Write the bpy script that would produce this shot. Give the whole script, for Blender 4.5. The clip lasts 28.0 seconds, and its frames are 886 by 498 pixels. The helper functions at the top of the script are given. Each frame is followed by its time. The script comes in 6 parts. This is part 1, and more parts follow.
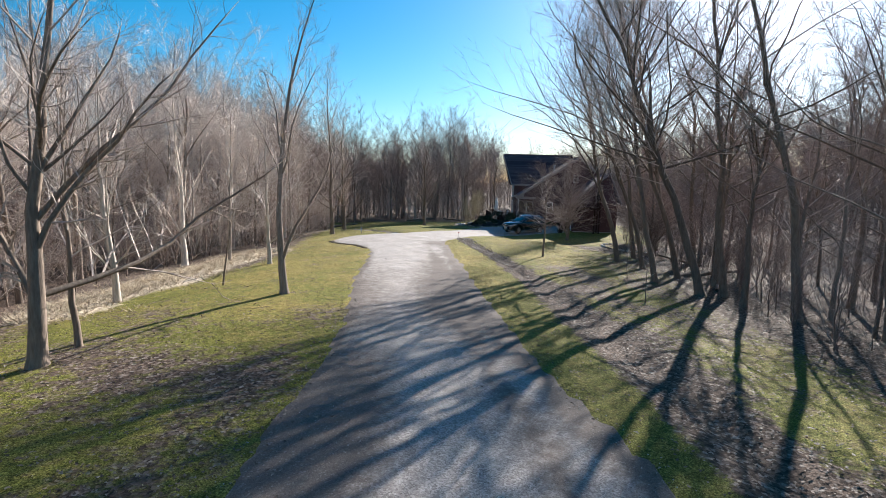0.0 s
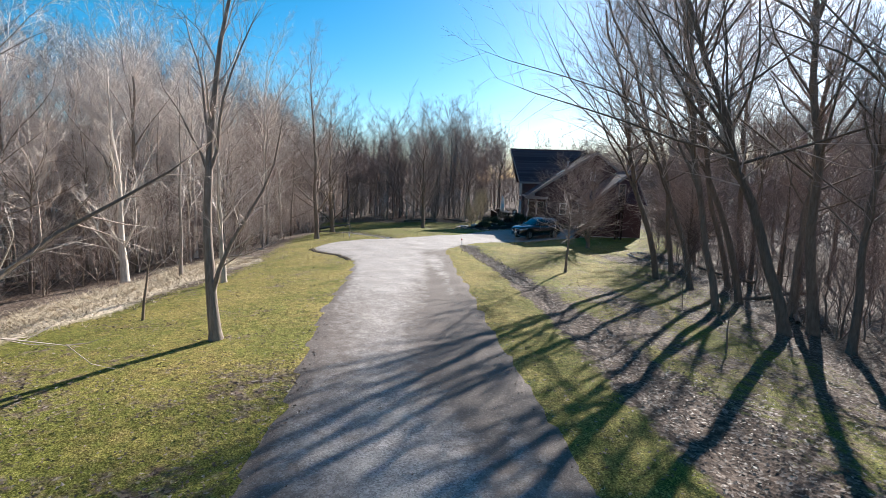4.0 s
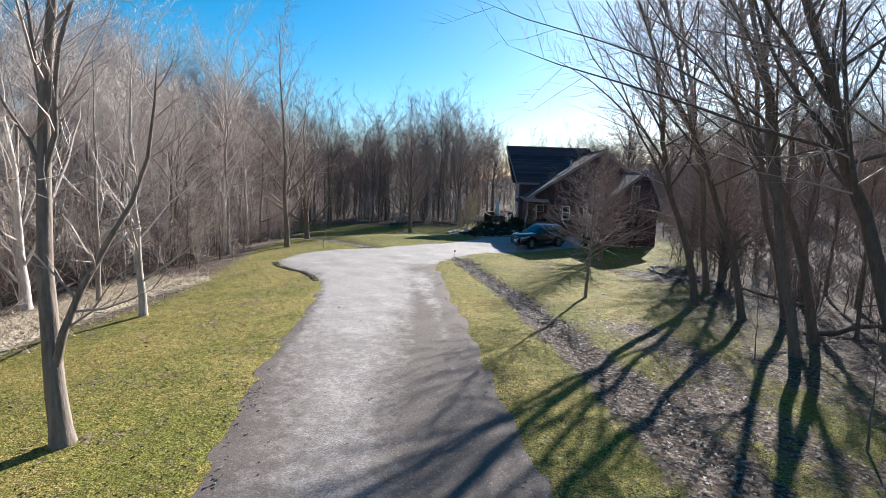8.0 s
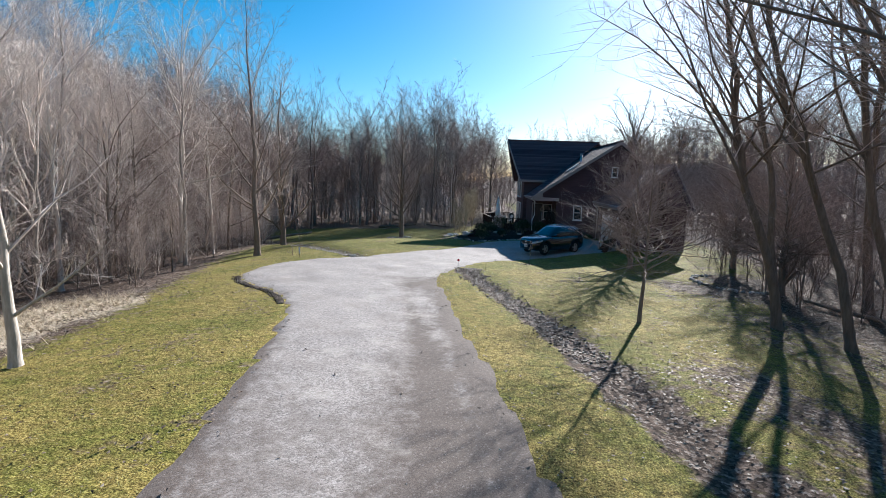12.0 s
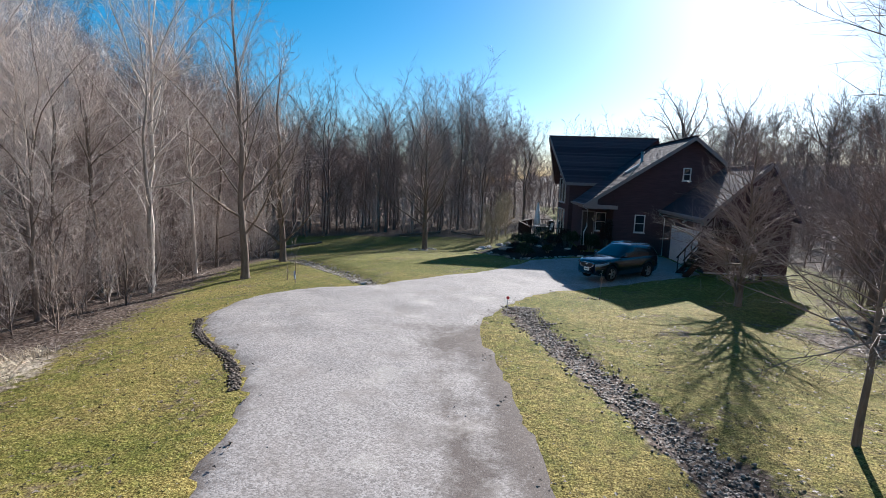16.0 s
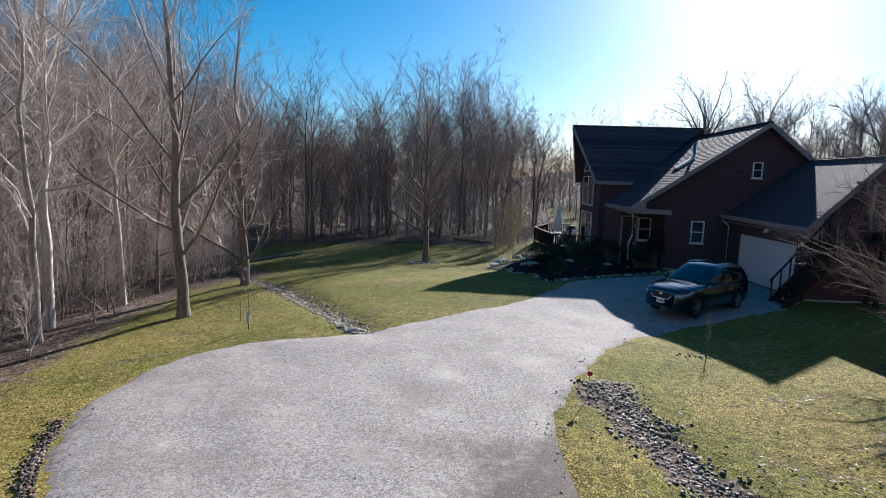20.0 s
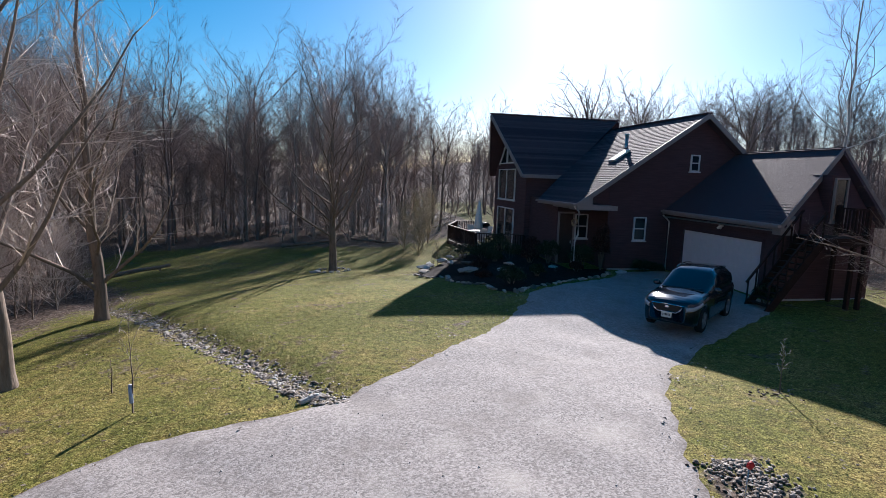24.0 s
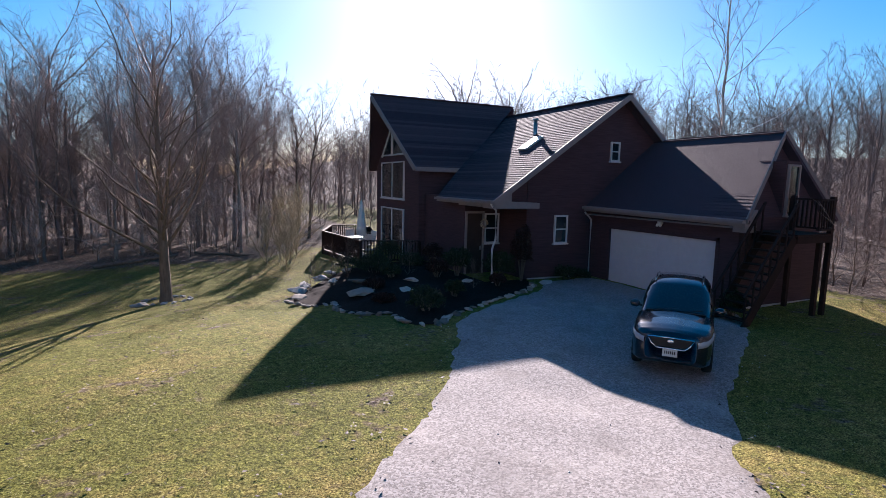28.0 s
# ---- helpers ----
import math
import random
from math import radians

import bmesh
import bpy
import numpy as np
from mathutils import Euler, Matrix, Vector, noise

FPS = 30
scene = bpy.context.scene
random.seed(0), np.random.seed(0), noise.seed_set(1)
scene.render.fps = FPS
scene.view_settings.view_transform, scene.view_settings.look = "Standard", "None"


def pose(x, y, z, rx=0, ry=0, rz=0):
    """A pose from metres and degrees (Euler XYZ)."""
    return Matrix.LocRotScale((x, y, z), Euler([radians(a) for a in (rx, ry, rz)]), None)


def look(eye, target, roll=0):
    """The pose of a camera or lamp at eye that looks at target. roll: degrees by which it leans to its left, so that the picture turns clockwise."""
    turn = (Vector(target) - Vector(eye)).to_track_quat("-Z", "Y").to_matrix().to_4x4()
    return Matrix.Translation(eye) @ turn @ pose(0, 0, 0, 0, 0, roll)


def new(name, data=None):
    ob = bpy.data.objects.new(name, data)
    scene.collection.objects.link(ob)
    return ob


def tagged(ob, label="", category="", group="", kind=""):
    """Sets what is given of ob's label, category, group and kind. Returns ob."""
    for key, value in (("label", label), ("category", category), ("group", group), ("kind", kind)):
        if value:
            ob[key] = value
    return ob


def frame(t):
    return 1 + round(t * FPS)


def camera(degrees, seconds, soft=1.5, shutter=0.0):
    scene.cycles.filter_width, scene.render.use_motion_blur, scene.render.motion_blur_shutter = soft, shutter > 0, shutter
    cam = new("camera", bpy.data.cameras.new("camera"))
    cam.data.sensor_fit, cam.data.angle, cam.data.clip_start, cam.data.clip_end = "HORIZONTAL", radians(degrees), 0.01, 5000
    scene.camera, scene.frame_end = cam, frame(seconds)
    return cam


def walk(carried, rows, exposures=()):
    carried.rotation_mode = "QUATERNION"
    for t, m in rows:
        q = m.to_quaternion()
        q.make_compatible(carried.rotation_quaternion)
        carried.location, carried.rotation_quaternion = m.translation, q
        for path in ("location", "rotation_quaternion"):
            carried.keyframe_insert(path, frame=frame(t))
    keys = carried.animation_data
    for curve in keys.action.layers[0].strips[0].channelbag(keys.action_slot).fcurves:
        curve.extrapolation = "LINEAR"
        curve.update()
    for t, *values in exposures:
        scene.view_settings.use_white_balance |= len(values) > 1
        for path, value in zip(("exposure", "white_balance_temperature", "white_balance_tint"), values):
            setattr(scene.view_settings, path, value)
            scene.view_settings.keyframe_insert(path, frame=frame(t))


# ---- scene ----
cam = camera(80.0, 28.0, soft=0.5)
PATH = [
    (0.0, 2.425, -6.006, 4.281, 5.19, -7.24, -1.65),
    (0.5, 2.358, -5.226, 4.266, 5.21, -7.21, -1.64),
    (1.0, 2.272, -4.460, 4.278, 4.46, -7.25, -1.52),
    (1.5, 2.191, -3.705, 4.288, 5.51, -7.29, -1.67),
    (2.0, 2.151, -2.952, 4.297, 5.91, -7.26, -1.85),
    (2.5, 2.064, -2.204, 4.291, 4.50, -7.29, -1.67),
    (3.0, 2.003, -1.471, 4.301, 4.52, -7.43, -1.84),
    (3.5, 1.956, -0.777, 4.331, 5.24, -7.55, -1.93),
    (5.5, 1.769, 1.792, 4.375, 5.33, -7.66, -1.94),
    (6.0, 1.706, 2.459, 4.401, 5.08, -7.60, -2.04),
    (6.5, 1.613, 3.122, 4.410, 4.04, -7.62, -1.86),
    (7.0, 1.520, 3.790, 4.433, 3.84, -7.64, -1.86),
    (7.5, 1.445, 4.450, 4.436, 4.25, -7.71, -2.07),
    (8.0, 1.381, 5.087, 4.436, 4.11, -7.69, -2.25),
    (8.5, 1.291, 5.680, 4.429, 4.22, -7.81, -2.25),
    (9.0, 1.207, 6.226, 4.422, 5.26, -7.80, -2.33),
    (9.5, 1.087, 6.726, 4.386, 5.26, -7.83, -2.25),
    (10.0, 0.973, 7.233, 4.311, 5.84, -7.86, -2.31),
    (10.5, 0.845, 7.796, 4.209, 5.25, -7.83, -2.19),
    (11.0, 0.706, 8.490, 4.101, 4.55, -7.65, -2.05),
    (11.5, 0.601, 9.303, 4.043, 3.20, -7.54, -1.84),
    (12.0, 0.537, 10.201, 4.009, 2.93, -7.41, -1.88),
    (12.5, 0.555, 11.135, 3.995, 4.35, -7.28, -2.15),
    (14.5, -0.006, 14.342, 4.167, 5.99, -7.51, -2.27),
    (15.0, -0.224, 15.109, 4.180, 5.55, -7.46, -2.17),
    (15.5, -0.402, 15.948, 4.167, 5.04, -7.41, -2.06),
    (16.0, -0.525, 16.795, 4.135, 5.20, -7.42, -2.05),
    (16.5, -0.676, 17.672, 4.074, 5.36, -7.38, -2.02),
    (17.0, -0.842, 18.501, 4.017, 6.01, -7.41, -2.15),
    (17.5, -1.064, 19.274, 3.975, 5.25, -7.37, -1.91),
    (18.0, -1.291, 20.065, 3.980, 6.25, -7.35, -1.98),
    (18.5, -1.503, 20.914, 4.004, 5.64, -7.32, -1.93),
    (19.0, -1.736, 21.801, 4.024, 3.62, -7.35, -1.60),
    (19.5, -1.878, 22.673, 4.041, 4.19, -7.39, -1.77),
    (20.0, -2.005, 23.421, 4.055, 4.11, -7.44, -1.86),
    (20.5, -2.245, 24.095, 4.056, 0.66, -7.38, -1.56),
    (21.0, -2.627, 24.707, 4.034, -2.87, -7.21, -1.04),
    (21.5, -3.114, 25.254, 4.008, -7.42, -7.24, -0.54),
    (23.5, -4.607, 27.314, 3.949, -10.24, -7.51, -1.49),
    (24.0, -4.730, 27.825, 3.906, -10.53, -7.58, -1.95),
    (24.5, -4.885, 28.332, 3.865, -11.76, -7.68, -2.04),
    (25.0, -5.137, 28.881, 3.817, -15.66, -7.62, -1.47),
    (25.5, -5.338, 29.444, 3.794, -16.07, -7.63, -1.38),
    (26.0, -5.364, 30.038, 3.793, -15.85, -7.65, -1.49),
    (26.5, -5.232, 30.741, 3.776, -15.83, -7.61, -1.56),
    (27.0, -4.945, 31.558, 3.742, -15.54, -7.49, -1.80),
    (27.5, -4.559, 32.451, 3.711, -21.39, -7.30, -1.28),
    (28.0, -4.329, 33.433, 3.609, -25.51, -7.11, -1.24),
]

EXPOSURES = [(0.0, 1.6, 6150, 11), (10.0, 1.48, 5850, 10), (16.0, 1.32, 5800, 11), (24.0, 1.2, 5850, 16), (28.0, 1.48, 6050, 26)]
walk(cam, [(t, pose(x, y, z, 90 + pitch, roll, yaw)) for t, x, y, z, yaw, pitch, roll in PATH], EXPOSURES)

# ---- sky and sun ----
SUN_AZ, SUN_EL = radians(25.2), radians(23.3)   # azimuth clockwise from +y
world = bpy.data.worlds.new("sky")
scene.world = world
world.use_nodes = True
wn = world.node_tree.nodes
sky = wn.new("ShaderNodeTexSky")
sky.sky_type = "NISHITA"
sky.sun_disc = False
sky.sun_elevation, sky.sun_rotation = SUN_EL, SUN_AZ
sky.altitude, sky.air_density, sky.dust_density, sky.ozone_density = 200, 1.0, 0.6, 4.0
wn["Background"].inputs["Strength"].default_value = 0.049
deep = wn.new("ShaderNodeHueSaturation")
deep.inputs["Saturation"].default_value = 1.42
deep.inputs["Hue"].default_value = 0.484
world.node_tree.links.new(sky.outputs["Color"], deep.inputs["Color"])
world.node_tree.links.new(deep.outputs["Color"], wn["Background"].inputs["Color"])
sun = new("sun", bpy.data.lights.new("sun", "SUN"))
sun.data.energy, sun.data.angle, sun.data.color = 5.0, radians(0.6), (1.0, 0.93, 0.82)
sun_dir = Vector((math.sin(SUN_AZ) * math.cos(SUN_EL), math.cos(SUN_AZ) * math.cos(SUN_EL), math.sin(SUN_EL)))
sun.matrix_world = look(sun_dir * 200, (0, 0, 0))

# ---- materials ----


def nodes_of(name, rough=0.8, metal=0.0, spec=0.3):
    m = bpy.data.materials.new(name)
    m.use_nodes = True
    nt = m.node_tree
    b = nt.nodes["Principled BSDF"]
    b.inputs["Roughness"].default_value = rough
    b.inputs["Metallic"].default_value = metal
    b.inputs["Specular IOR Level"].default_value = spec
    return m, nt, b


def nd(nt, kind, **kw):
    n = nt.nodes.new(kind)
    for k, v in kw.items():
        n.inputs[k].default_value = v
    return n


def ramp(nt, fac, stops):
    r = nt.nodes.new("ShaderNodeValToRGB")
    e = r.color_ramp.elements
    while len(e) < len(stops):
        e.new(0.5)
    for i, (p, c) in enumerate(stops):
        e[i].position, e[i].color = p, (*c, 1)
    nt.links.new(fac, r.inputs["Fac"])
    return r.outputs["Color"]


def mix(nt, fac, a, b, mode="MIX"):
    n = nt.nodes.new("ShaderNodeMix")
    n.data_type, n.blend_type = "RGBA", mode
    for sock, v in ((n.inputs[0], fac), (n.inputs[6], a), (n.inputs[7], b)):
        if hasattr(v, "links"):
            nt.links.new(v, sock)
        else:
            sock.default_value = v if isinstance(v, float) else (*v, 1)
    return n.outputs[2]


def calc(nt, op, a, b=0.0, clamp=False):
    n = nt.nodes.new("ShaderNodeMath")
    n.operation, n.use_clamp = op, clamp
    for sock, v in ((n.inputs[0], a), (n.inputs[1], b)):
        if hasattr(v, "links"):
            nt.links.new(v, sock)
        else:
            sock.default_value = v
    return n.outputs[0]


def coords(nt, kind="Object"):
    return nt.nodes.new("ShaderNodeTexCoord").outputs[kind]


def noise_of(nt, vec, scale, detail=3.0, rough=0.55):
    n = nd(nt, "ShaderNodeTexNoise", Scale=scale, Detail=detail, Roughness=rough)
    nt.links.new(vec, n.inputs["Vector"])
    return n.outputs["Fac"]


def bump(nt, b, height, strength=0.4, dist=0.02):
    n = nd(nt, "ShaderNodeBump", Strength=strength, Distance=dist)
    nt.links.new(height, n.inputs["Height"])
    nt.links.new(n.outputs["Normal"], b.inputs["Normal"])


def plain(name, color, rough=0.6, metal=0.0, var=0.15, scale=6.0, spec=0.3, bumpy=0.0):
    """One colour with soft two-scale variation."""
    m, nt, b = nodes_of(name, rough, metal, spec)
    co = coords(nt)
    f = calc(nt, "ADD", calc(nt, "MULTIPLY", noise_of(nt, co, scale), 0.6), calc(nt, "MULTIPLY", noise_of(nt, co, scale * 9), 0.4))
    c = ramp(nt, f, [(0.3, [v * (1 - var) for v in color]), (0.7, [min(1, v * (1 + var)) for v in color])])
    nt.links.new(c, b.inputs["Base Color"])
    if bumpy:
        bump(nt, b, noise_of(nt, co, scale * 14), bumpy, 0.01)
    return m


def varied(name, stops, rough=0.85, scale=8.0, bumpy=0.3, spec=0.2):
    """Pieces that differ from one another by Object Info's Random, with grain."""
    m, nt, b = nodes_of(name, rough, 0.0, spec)
    info = nt.nodes.new("ShaderNodeObjectInfo")
    isl = nt.nodes.new("ShaderNodeNewGeometry")
    r = calc(nt, "FRACT", calc(nt, "ADD", info.outputs["Random"], isl.outputs["Random Per Island"]))
    c = ramp(nt, r, stops)
    co = coords(nt)
    g = noise_of(nt, co, scale, 4.0)
    c = mix(nt, 0.5, c, ramp(nt, g, [(0.3, (0.45, 0.45, 0.45)), (0.7, (1.0, 1.0, 1.0))]), "MULTIPLY")
    nt.links.new(c, b.inputs["Base Color"])
    bump(nt, b, noise_of(nt, co, scale * 5), bumpy, 0.02)
    return m


def bark(name, dark, light, scale=5.0, rough=0.9, spec=0.15):
    m, nt, b = nodes_of(name, rough, 0.0, spec)
    co = coords(nt)
    mp = nd(nt, "ShaderNodeMapping", Scale=(1, 1, 0.18))
    nt.links.new(co, mp.inputs["Vector"])
    f = noise_of(nt, mp.outputs["Vector"], scale * 3, 5.0, 0.65)
    big = noise_of(nt, co, 0.9, 2.0)
    info = nt.nodes.new("ShaderNodeObjectInfo")
    c = ramp(nt, f, [(0.32, dark), (0.68, light)])
    c = mix(nt, calc(nt, "MULTIPLY", big, 0.5), c, [v * 1.35 for v in light])
    c = mix(nt, calc(nt, "MULTIPLY", info.outputs["Random"], 0.45), c, [0.8 * v for v in dark])
    nt.links.new(c, b.inputs["Base Color"])
    bump(nt, b, f, 0.7, 0.03)
    return m


def lawn_material():
    """Winter lawn, dead leaves and bare soil, mixed by the ground's cover attributes."""
    m, nt, b = nodes_of("lawn", 0.95, 0.0, 0.1)
    co = coords(nt)
    at = nt.nodes.new("ShaderNodeAttribute")
    at.attribute_name = "cover"
    sep = nt.nodes.new("ShaderNodeSeparateColor")
    nt.links.new(at.outputs["Color"], sep.inputs["Color"])
    fine = noise_of(nt, co, 34.0, 4.0, 0.7)
    mid = noise_of(nt, co, 3.2, 4.0, 0.6)
    big = noise_of(nt, co, 0.35, 3.0)
    green = ramp(nt, fine, [(0.34, (0.03, 0.03, 0.007)), (0.5, (0.120, 0.119, 0.022)), (0.66, (0.31, 0.295, 0.075))])
    dry = ramp(nt, fine, [(0.36, (0.035, 0.026, 0.008)), (0.5, (0.22, 0.165, 0.045)), (0.64, (0.49, 0.40, 0.14))])
    g = calc(nt, "ADD", calc(nt, "MULTIPLY", mid, 0.9), calc(nt, "MULTIPLY", big, 0.8))
    drymask = calc(nt, "ADD", calc(nt, "MULTIPLY", calc(nt, "SUBTRACT", g, 0.82), 3.2), sep.outputs["Green"], True)
    grass = mix(nt, drymask, green, dry)
    vor = nd(nt, "ShaderNodeTexVoronoi", Scale=15.0)
    nt.links.new(co, vor.inputs["Vector"])
    vs = nt.nodes.new("ShaderNodeSeparateColor")
    nt.links.new(vor.outputs["Color"], vs.inputs["Color"])
    leaf = ramp(nt, vs.outputs["Red"], [(0.0, (0.04, 0.027, 0.022)), (0.45, (0.115, 0.078, 0.06)), (0.8, (0.21, 0.155, 0.125)), (1.0, (0.38, 0.32, 0.28))])
    leaf = mix(nt, calc(nt, "MULTIPLY", fine, 0.6), leaf, (0.06, 0.045, 0.035))
    lm = calc(nt, "ADD", sep.outputs["Red"], calc(nt, "MULTIPLY", calc(nt, "SUBTRACT", mid, 0.5), 1.6))
    lm = calc(nt, "MULTIPLY", calc(nt, "SUBTRACT", lm, 0.32), 3.0, True)
    col = mix(nt, lm, grass, leaf)
    tan = ramp(nt, fine, [(0.32, (0.33, 0.255, 0.18)), (0.66, (0.82, 0.71, 0.55))])
    tm = calc(nt, "MULTIPLY", calc(nt, "SUBTRACT", calc(nt, "ADD", sep.outputs["Blue"], calc(nt, "MULTIPLY", calc(nt, "SUBTRACT", mid, 0.5), 0.9)), 0.35), 3.0, True)
    col = mix(nt, tm, col, tan)
    clump = noise_of(nt, co, 8.0, 5.0, 0.75)
    col = mix(nt, 1.0, col, ramp(nt, clump, [(0.34, (0.5, 0.48, 0.46)), (0.5, (0.95, 0.95, 0.95)), (0.66, (1.36, 1.33, 1.28))]), "MULTIPLY")
    nt.links.new(col, b.inputs["Base Color"])
    h = calc(nt, "ADD", calc(nt, "MULTIPLY", fine, 0.7), calc(nt, "MULTIPLY", vor.outputs["Distance"], 0.5))
    bump(nt, b, calc(nt, "ADD", h, calc(nt, "MULTIPLY", mid, 0.8)), 0.6, 0.03)
    return m


def gravel_material():
    m, nt, b = nodes_of("gravel", 0.92, 0.0, 0.2)
    co = coords(nt)
    vor = nd(nt, "ShaderNodeTexVoronoi", Scale=42.0)
    nt.links.new(co, vor.inputs["Vector"])
    vs = nt.nodes.new("ShaderNodeSeparateColor")
    nt.links.new(vor.outputs["Color"], vs.inputs["Color"])
    stone = ramp(nt, vs.outputs["Red"], [(0.0, (0.17, 0.152, 0.142)), (0.5, (0.30, 0.268, 0.252)), (1.0, (0.43, 0.39, 0.37))])
    soil = ramp(nt, noise_of(nt, co, 60.0, 3.0), [(0.3, (0.055, 0.042, 0.036)), (0.7, (0.165, 0.13, 0.112))])
    chips = calc(nt, "MULTIPLY", calc(nt, "SUBTRACT", vs.outputs["Green"], 0.8), 6.0, True)
    soil = mix(nt, calc(nt, "MULTIPLY", chips, 0.35), soil, stone)
    # Muddy wear, and tree shade put into the colour of the near drive.
    at = nt.nodes.new("ShaderNodeAttribute")
    at.attribute_name = "wear_and_shade"
    mid = noise_of(nt, co, 4.0, 4.0, 0.65)
    pale = calc(nt, "MULTIPLY", calc(nt, "SUBTRACT", noise_of(nt, co, 0.9, 4.0, 0.6), 0.54), 4.5, True)
    col = mix(nt, calc(nt, "MULTIPLY", pale, 0.65), stone, (0.45, 0.41, 0.37))
    dirt = calc(nt, "MULTIPLY", calc(nt, "SUBTRACT", noise_of(nt, co, 0.75, 5.0, 0.62), 0.51), 5.5, True)
    col = mix(nt, calc(nt, "MULTIPLY", dirt, 0.55), col, (0.20, 0.172, 0.155))
    f = calc(nt, "ADD", at.outputs["Fac"], calc(nt, "MULTIPLY", calc(nt, "SUBTRACT", mid, 0.5), 1.3))
    f = calc(nt, "MULTIPLY", calc(nt, "SUBTRACT", f, 0.3), 1.6, True)
    col = mix(nt, calc(nt, "MULTIPLY", f, 0.9), col, soil)
    grit = noise_of(nt, co, 11.0, 6.0, 0.8)
    col = mix(nt, 1.0, col, ramp(nt, grit, [(0.34, (0.86, 0.855, 0.85)), (0.5, (1.0, 1.0, 1.0)), (0.66, (1.12, 1.115, 1.11))]), "MULTIPLY")
    nt.links.new(col, b.inputs["Base Color"])
    h = calc(nt, "ADD", calc(nt, "MULTIPLY", vor.outputs["Distance"], -0.9), calc(nt, "MULTIPLY", mid, 0.7))
    bump(nt, b, h, 0.2, 0.012)
    return m


def siding_material(name, color):
    """Lap siding boards with faint grain and weathering."""
    m, nt, b = nodes_of(name, 0.75, 0.0, 0.25)
    co = coords(nt)
    mp = nd(nt, "ShaderNodeMapping", Scale=(0.6, 0.6, 14.0))
    nt.links.new(co, mp.inputs["Vector"])
    f = noise_of(nt, mp.outputs["Vector"], 2.5, 4.0)
    big = noise_of(nt, co, 0.8, 3.0)
    c = ramp(nt, f, [(0.3, [v * 0.75 for v in color]), (0.7, [v * 1.25 for v in color])])
    c = mix(nt, calc(nt, "MULTIPLY", big, 0.35), c, [v * 0.6 for v in color])
    nt.links.new(c, b.inputs["Base Color"])
    bump(nt, b, f, 0.25, 0.01)
    return m


M_LAWN = lawn_material()
M_GRAVEL = gravel_material()
M_BARK = bark("bark_grey", (0.12, 0.10, 0.085), (0.38, 0.325, 0.28))
M_BARKL = bark("bark_lawn_tree", (0.10, 0.078, 0.063), (0.36, 0.295, 0.25))
M_BARK2 = bark("bark_brown", (0.075, 0.056, 0.045), (0.25, 0.195, 0.155))
M_BARK3 = bark("bark_pale", (0.24, 0.205, 0.175), (0.60, 0.53, 0.465))
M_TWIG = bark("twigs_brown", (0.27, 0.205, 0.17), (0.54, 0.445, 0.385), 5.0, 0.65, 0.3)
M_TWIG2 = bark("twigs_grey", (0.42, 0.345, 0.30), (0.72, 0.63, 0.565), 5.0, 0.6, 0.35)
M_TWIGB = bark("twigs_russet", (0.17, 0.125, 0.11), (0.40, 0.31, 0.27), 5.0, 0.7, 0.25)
M_FARWOOD = bark("far_twigs", (0.10, 0.072, 0.064), (0.28, 0.215, 0.19), 5.0, 0.9, 0.1)
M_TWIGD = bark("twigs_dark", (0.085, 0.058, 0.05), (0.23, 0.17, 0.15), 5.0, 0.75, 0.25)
M_STONE = varied("field_stone", [(0.0, (0.15, 0.122, 0.10)), (0.35, (0.29, 0.245, 0.205)), (0.7, (0.42, 0.365, 0.31)), (1.0, (0.56, 0.51, 0.46))])
M_LEAF = varied("dead_leaf", [(0.0, (0.05, 0.033, 0.025)), (0.5, (0.12, 0.082, 0.06)), (0.85, (0.21, 0.155, 0.12)), (1.0, (0.36, 0.30, 0.25))], 0.65, 20.0, 0.3, 0.3)
M_GRASS = varied("grass_blade", [(0.0, (0.07, 0.095, 0.02)), (0.4, (0.18, 0.20, 0.045)), (0.7, (0.34, 0.32, 0.10)), (1.0, (0.52, 0.45, 0.23))], 0.85, 3.0)
M_DRYGRASS = varied("dry_grass", [(0.0, (0.33, 0.25, 0.16)), (0.5, (0.56, 0.45, 0.31)), (1.0, (0.78, 0.67, 0.5))], 0.85, 3.0)
M_SIDING = siding_material("siding_brown", (0.082, 0.043, 0.048))
M_ROOF = varied("shingle", [(0.0, (0.066, 0.042, 0.052)), (0.5, (0.088, 0.058, 0.070)), (1.0, (0.118, 0.080, 0.092))], 0.84, 30.0, 0.4, 0.15)
M_TRIM = plain("trim_paint", (0.25, 0.205, 0.195), 0.55, 0, 0.1)
M_WHITE = plain("white_paint", (0.58, 0.55, 0.53), 0.5, 0, 0.06)
M_GARDOOR = plain("garage_door_paint", (0.62, 0.58, 0.56), 0.5, 0, 0.06)
M_DECK = plain("deck_wood", (0.03, 0.015, 0.013), 0.75, 0, 0.3, 4.0, 0.2, 0.3)
M_CONC = plain("concrete", (0.42, 0.40, 0.38), 0.9, 0, 0.15, 3.0, 0.2, 0.3)
M_MULCH = plain("mulch", (0.018, 0.012, 0.011), 0.95, 0, 0.5, 9.0, 0.1, 0.8)
M_DARK = plain("dark_interior", (0.02, 0.018, 0.018), 0.9)
M_METAL = plain("metal_grey", (0.35, 0.35, 0.36), 0.35, 0.9)


def glass_material(name, tint=(0.02, 0.025, 0.03), rough=0.04):
    m, nt, b = nodes_of(name, rough, 0.0, 0.8)
    b.inputs["Base Color"].default_value = (*tint, 1)
    return m


M_GLASS = glass_material("window_glass")

# ---- mesh helpers ----


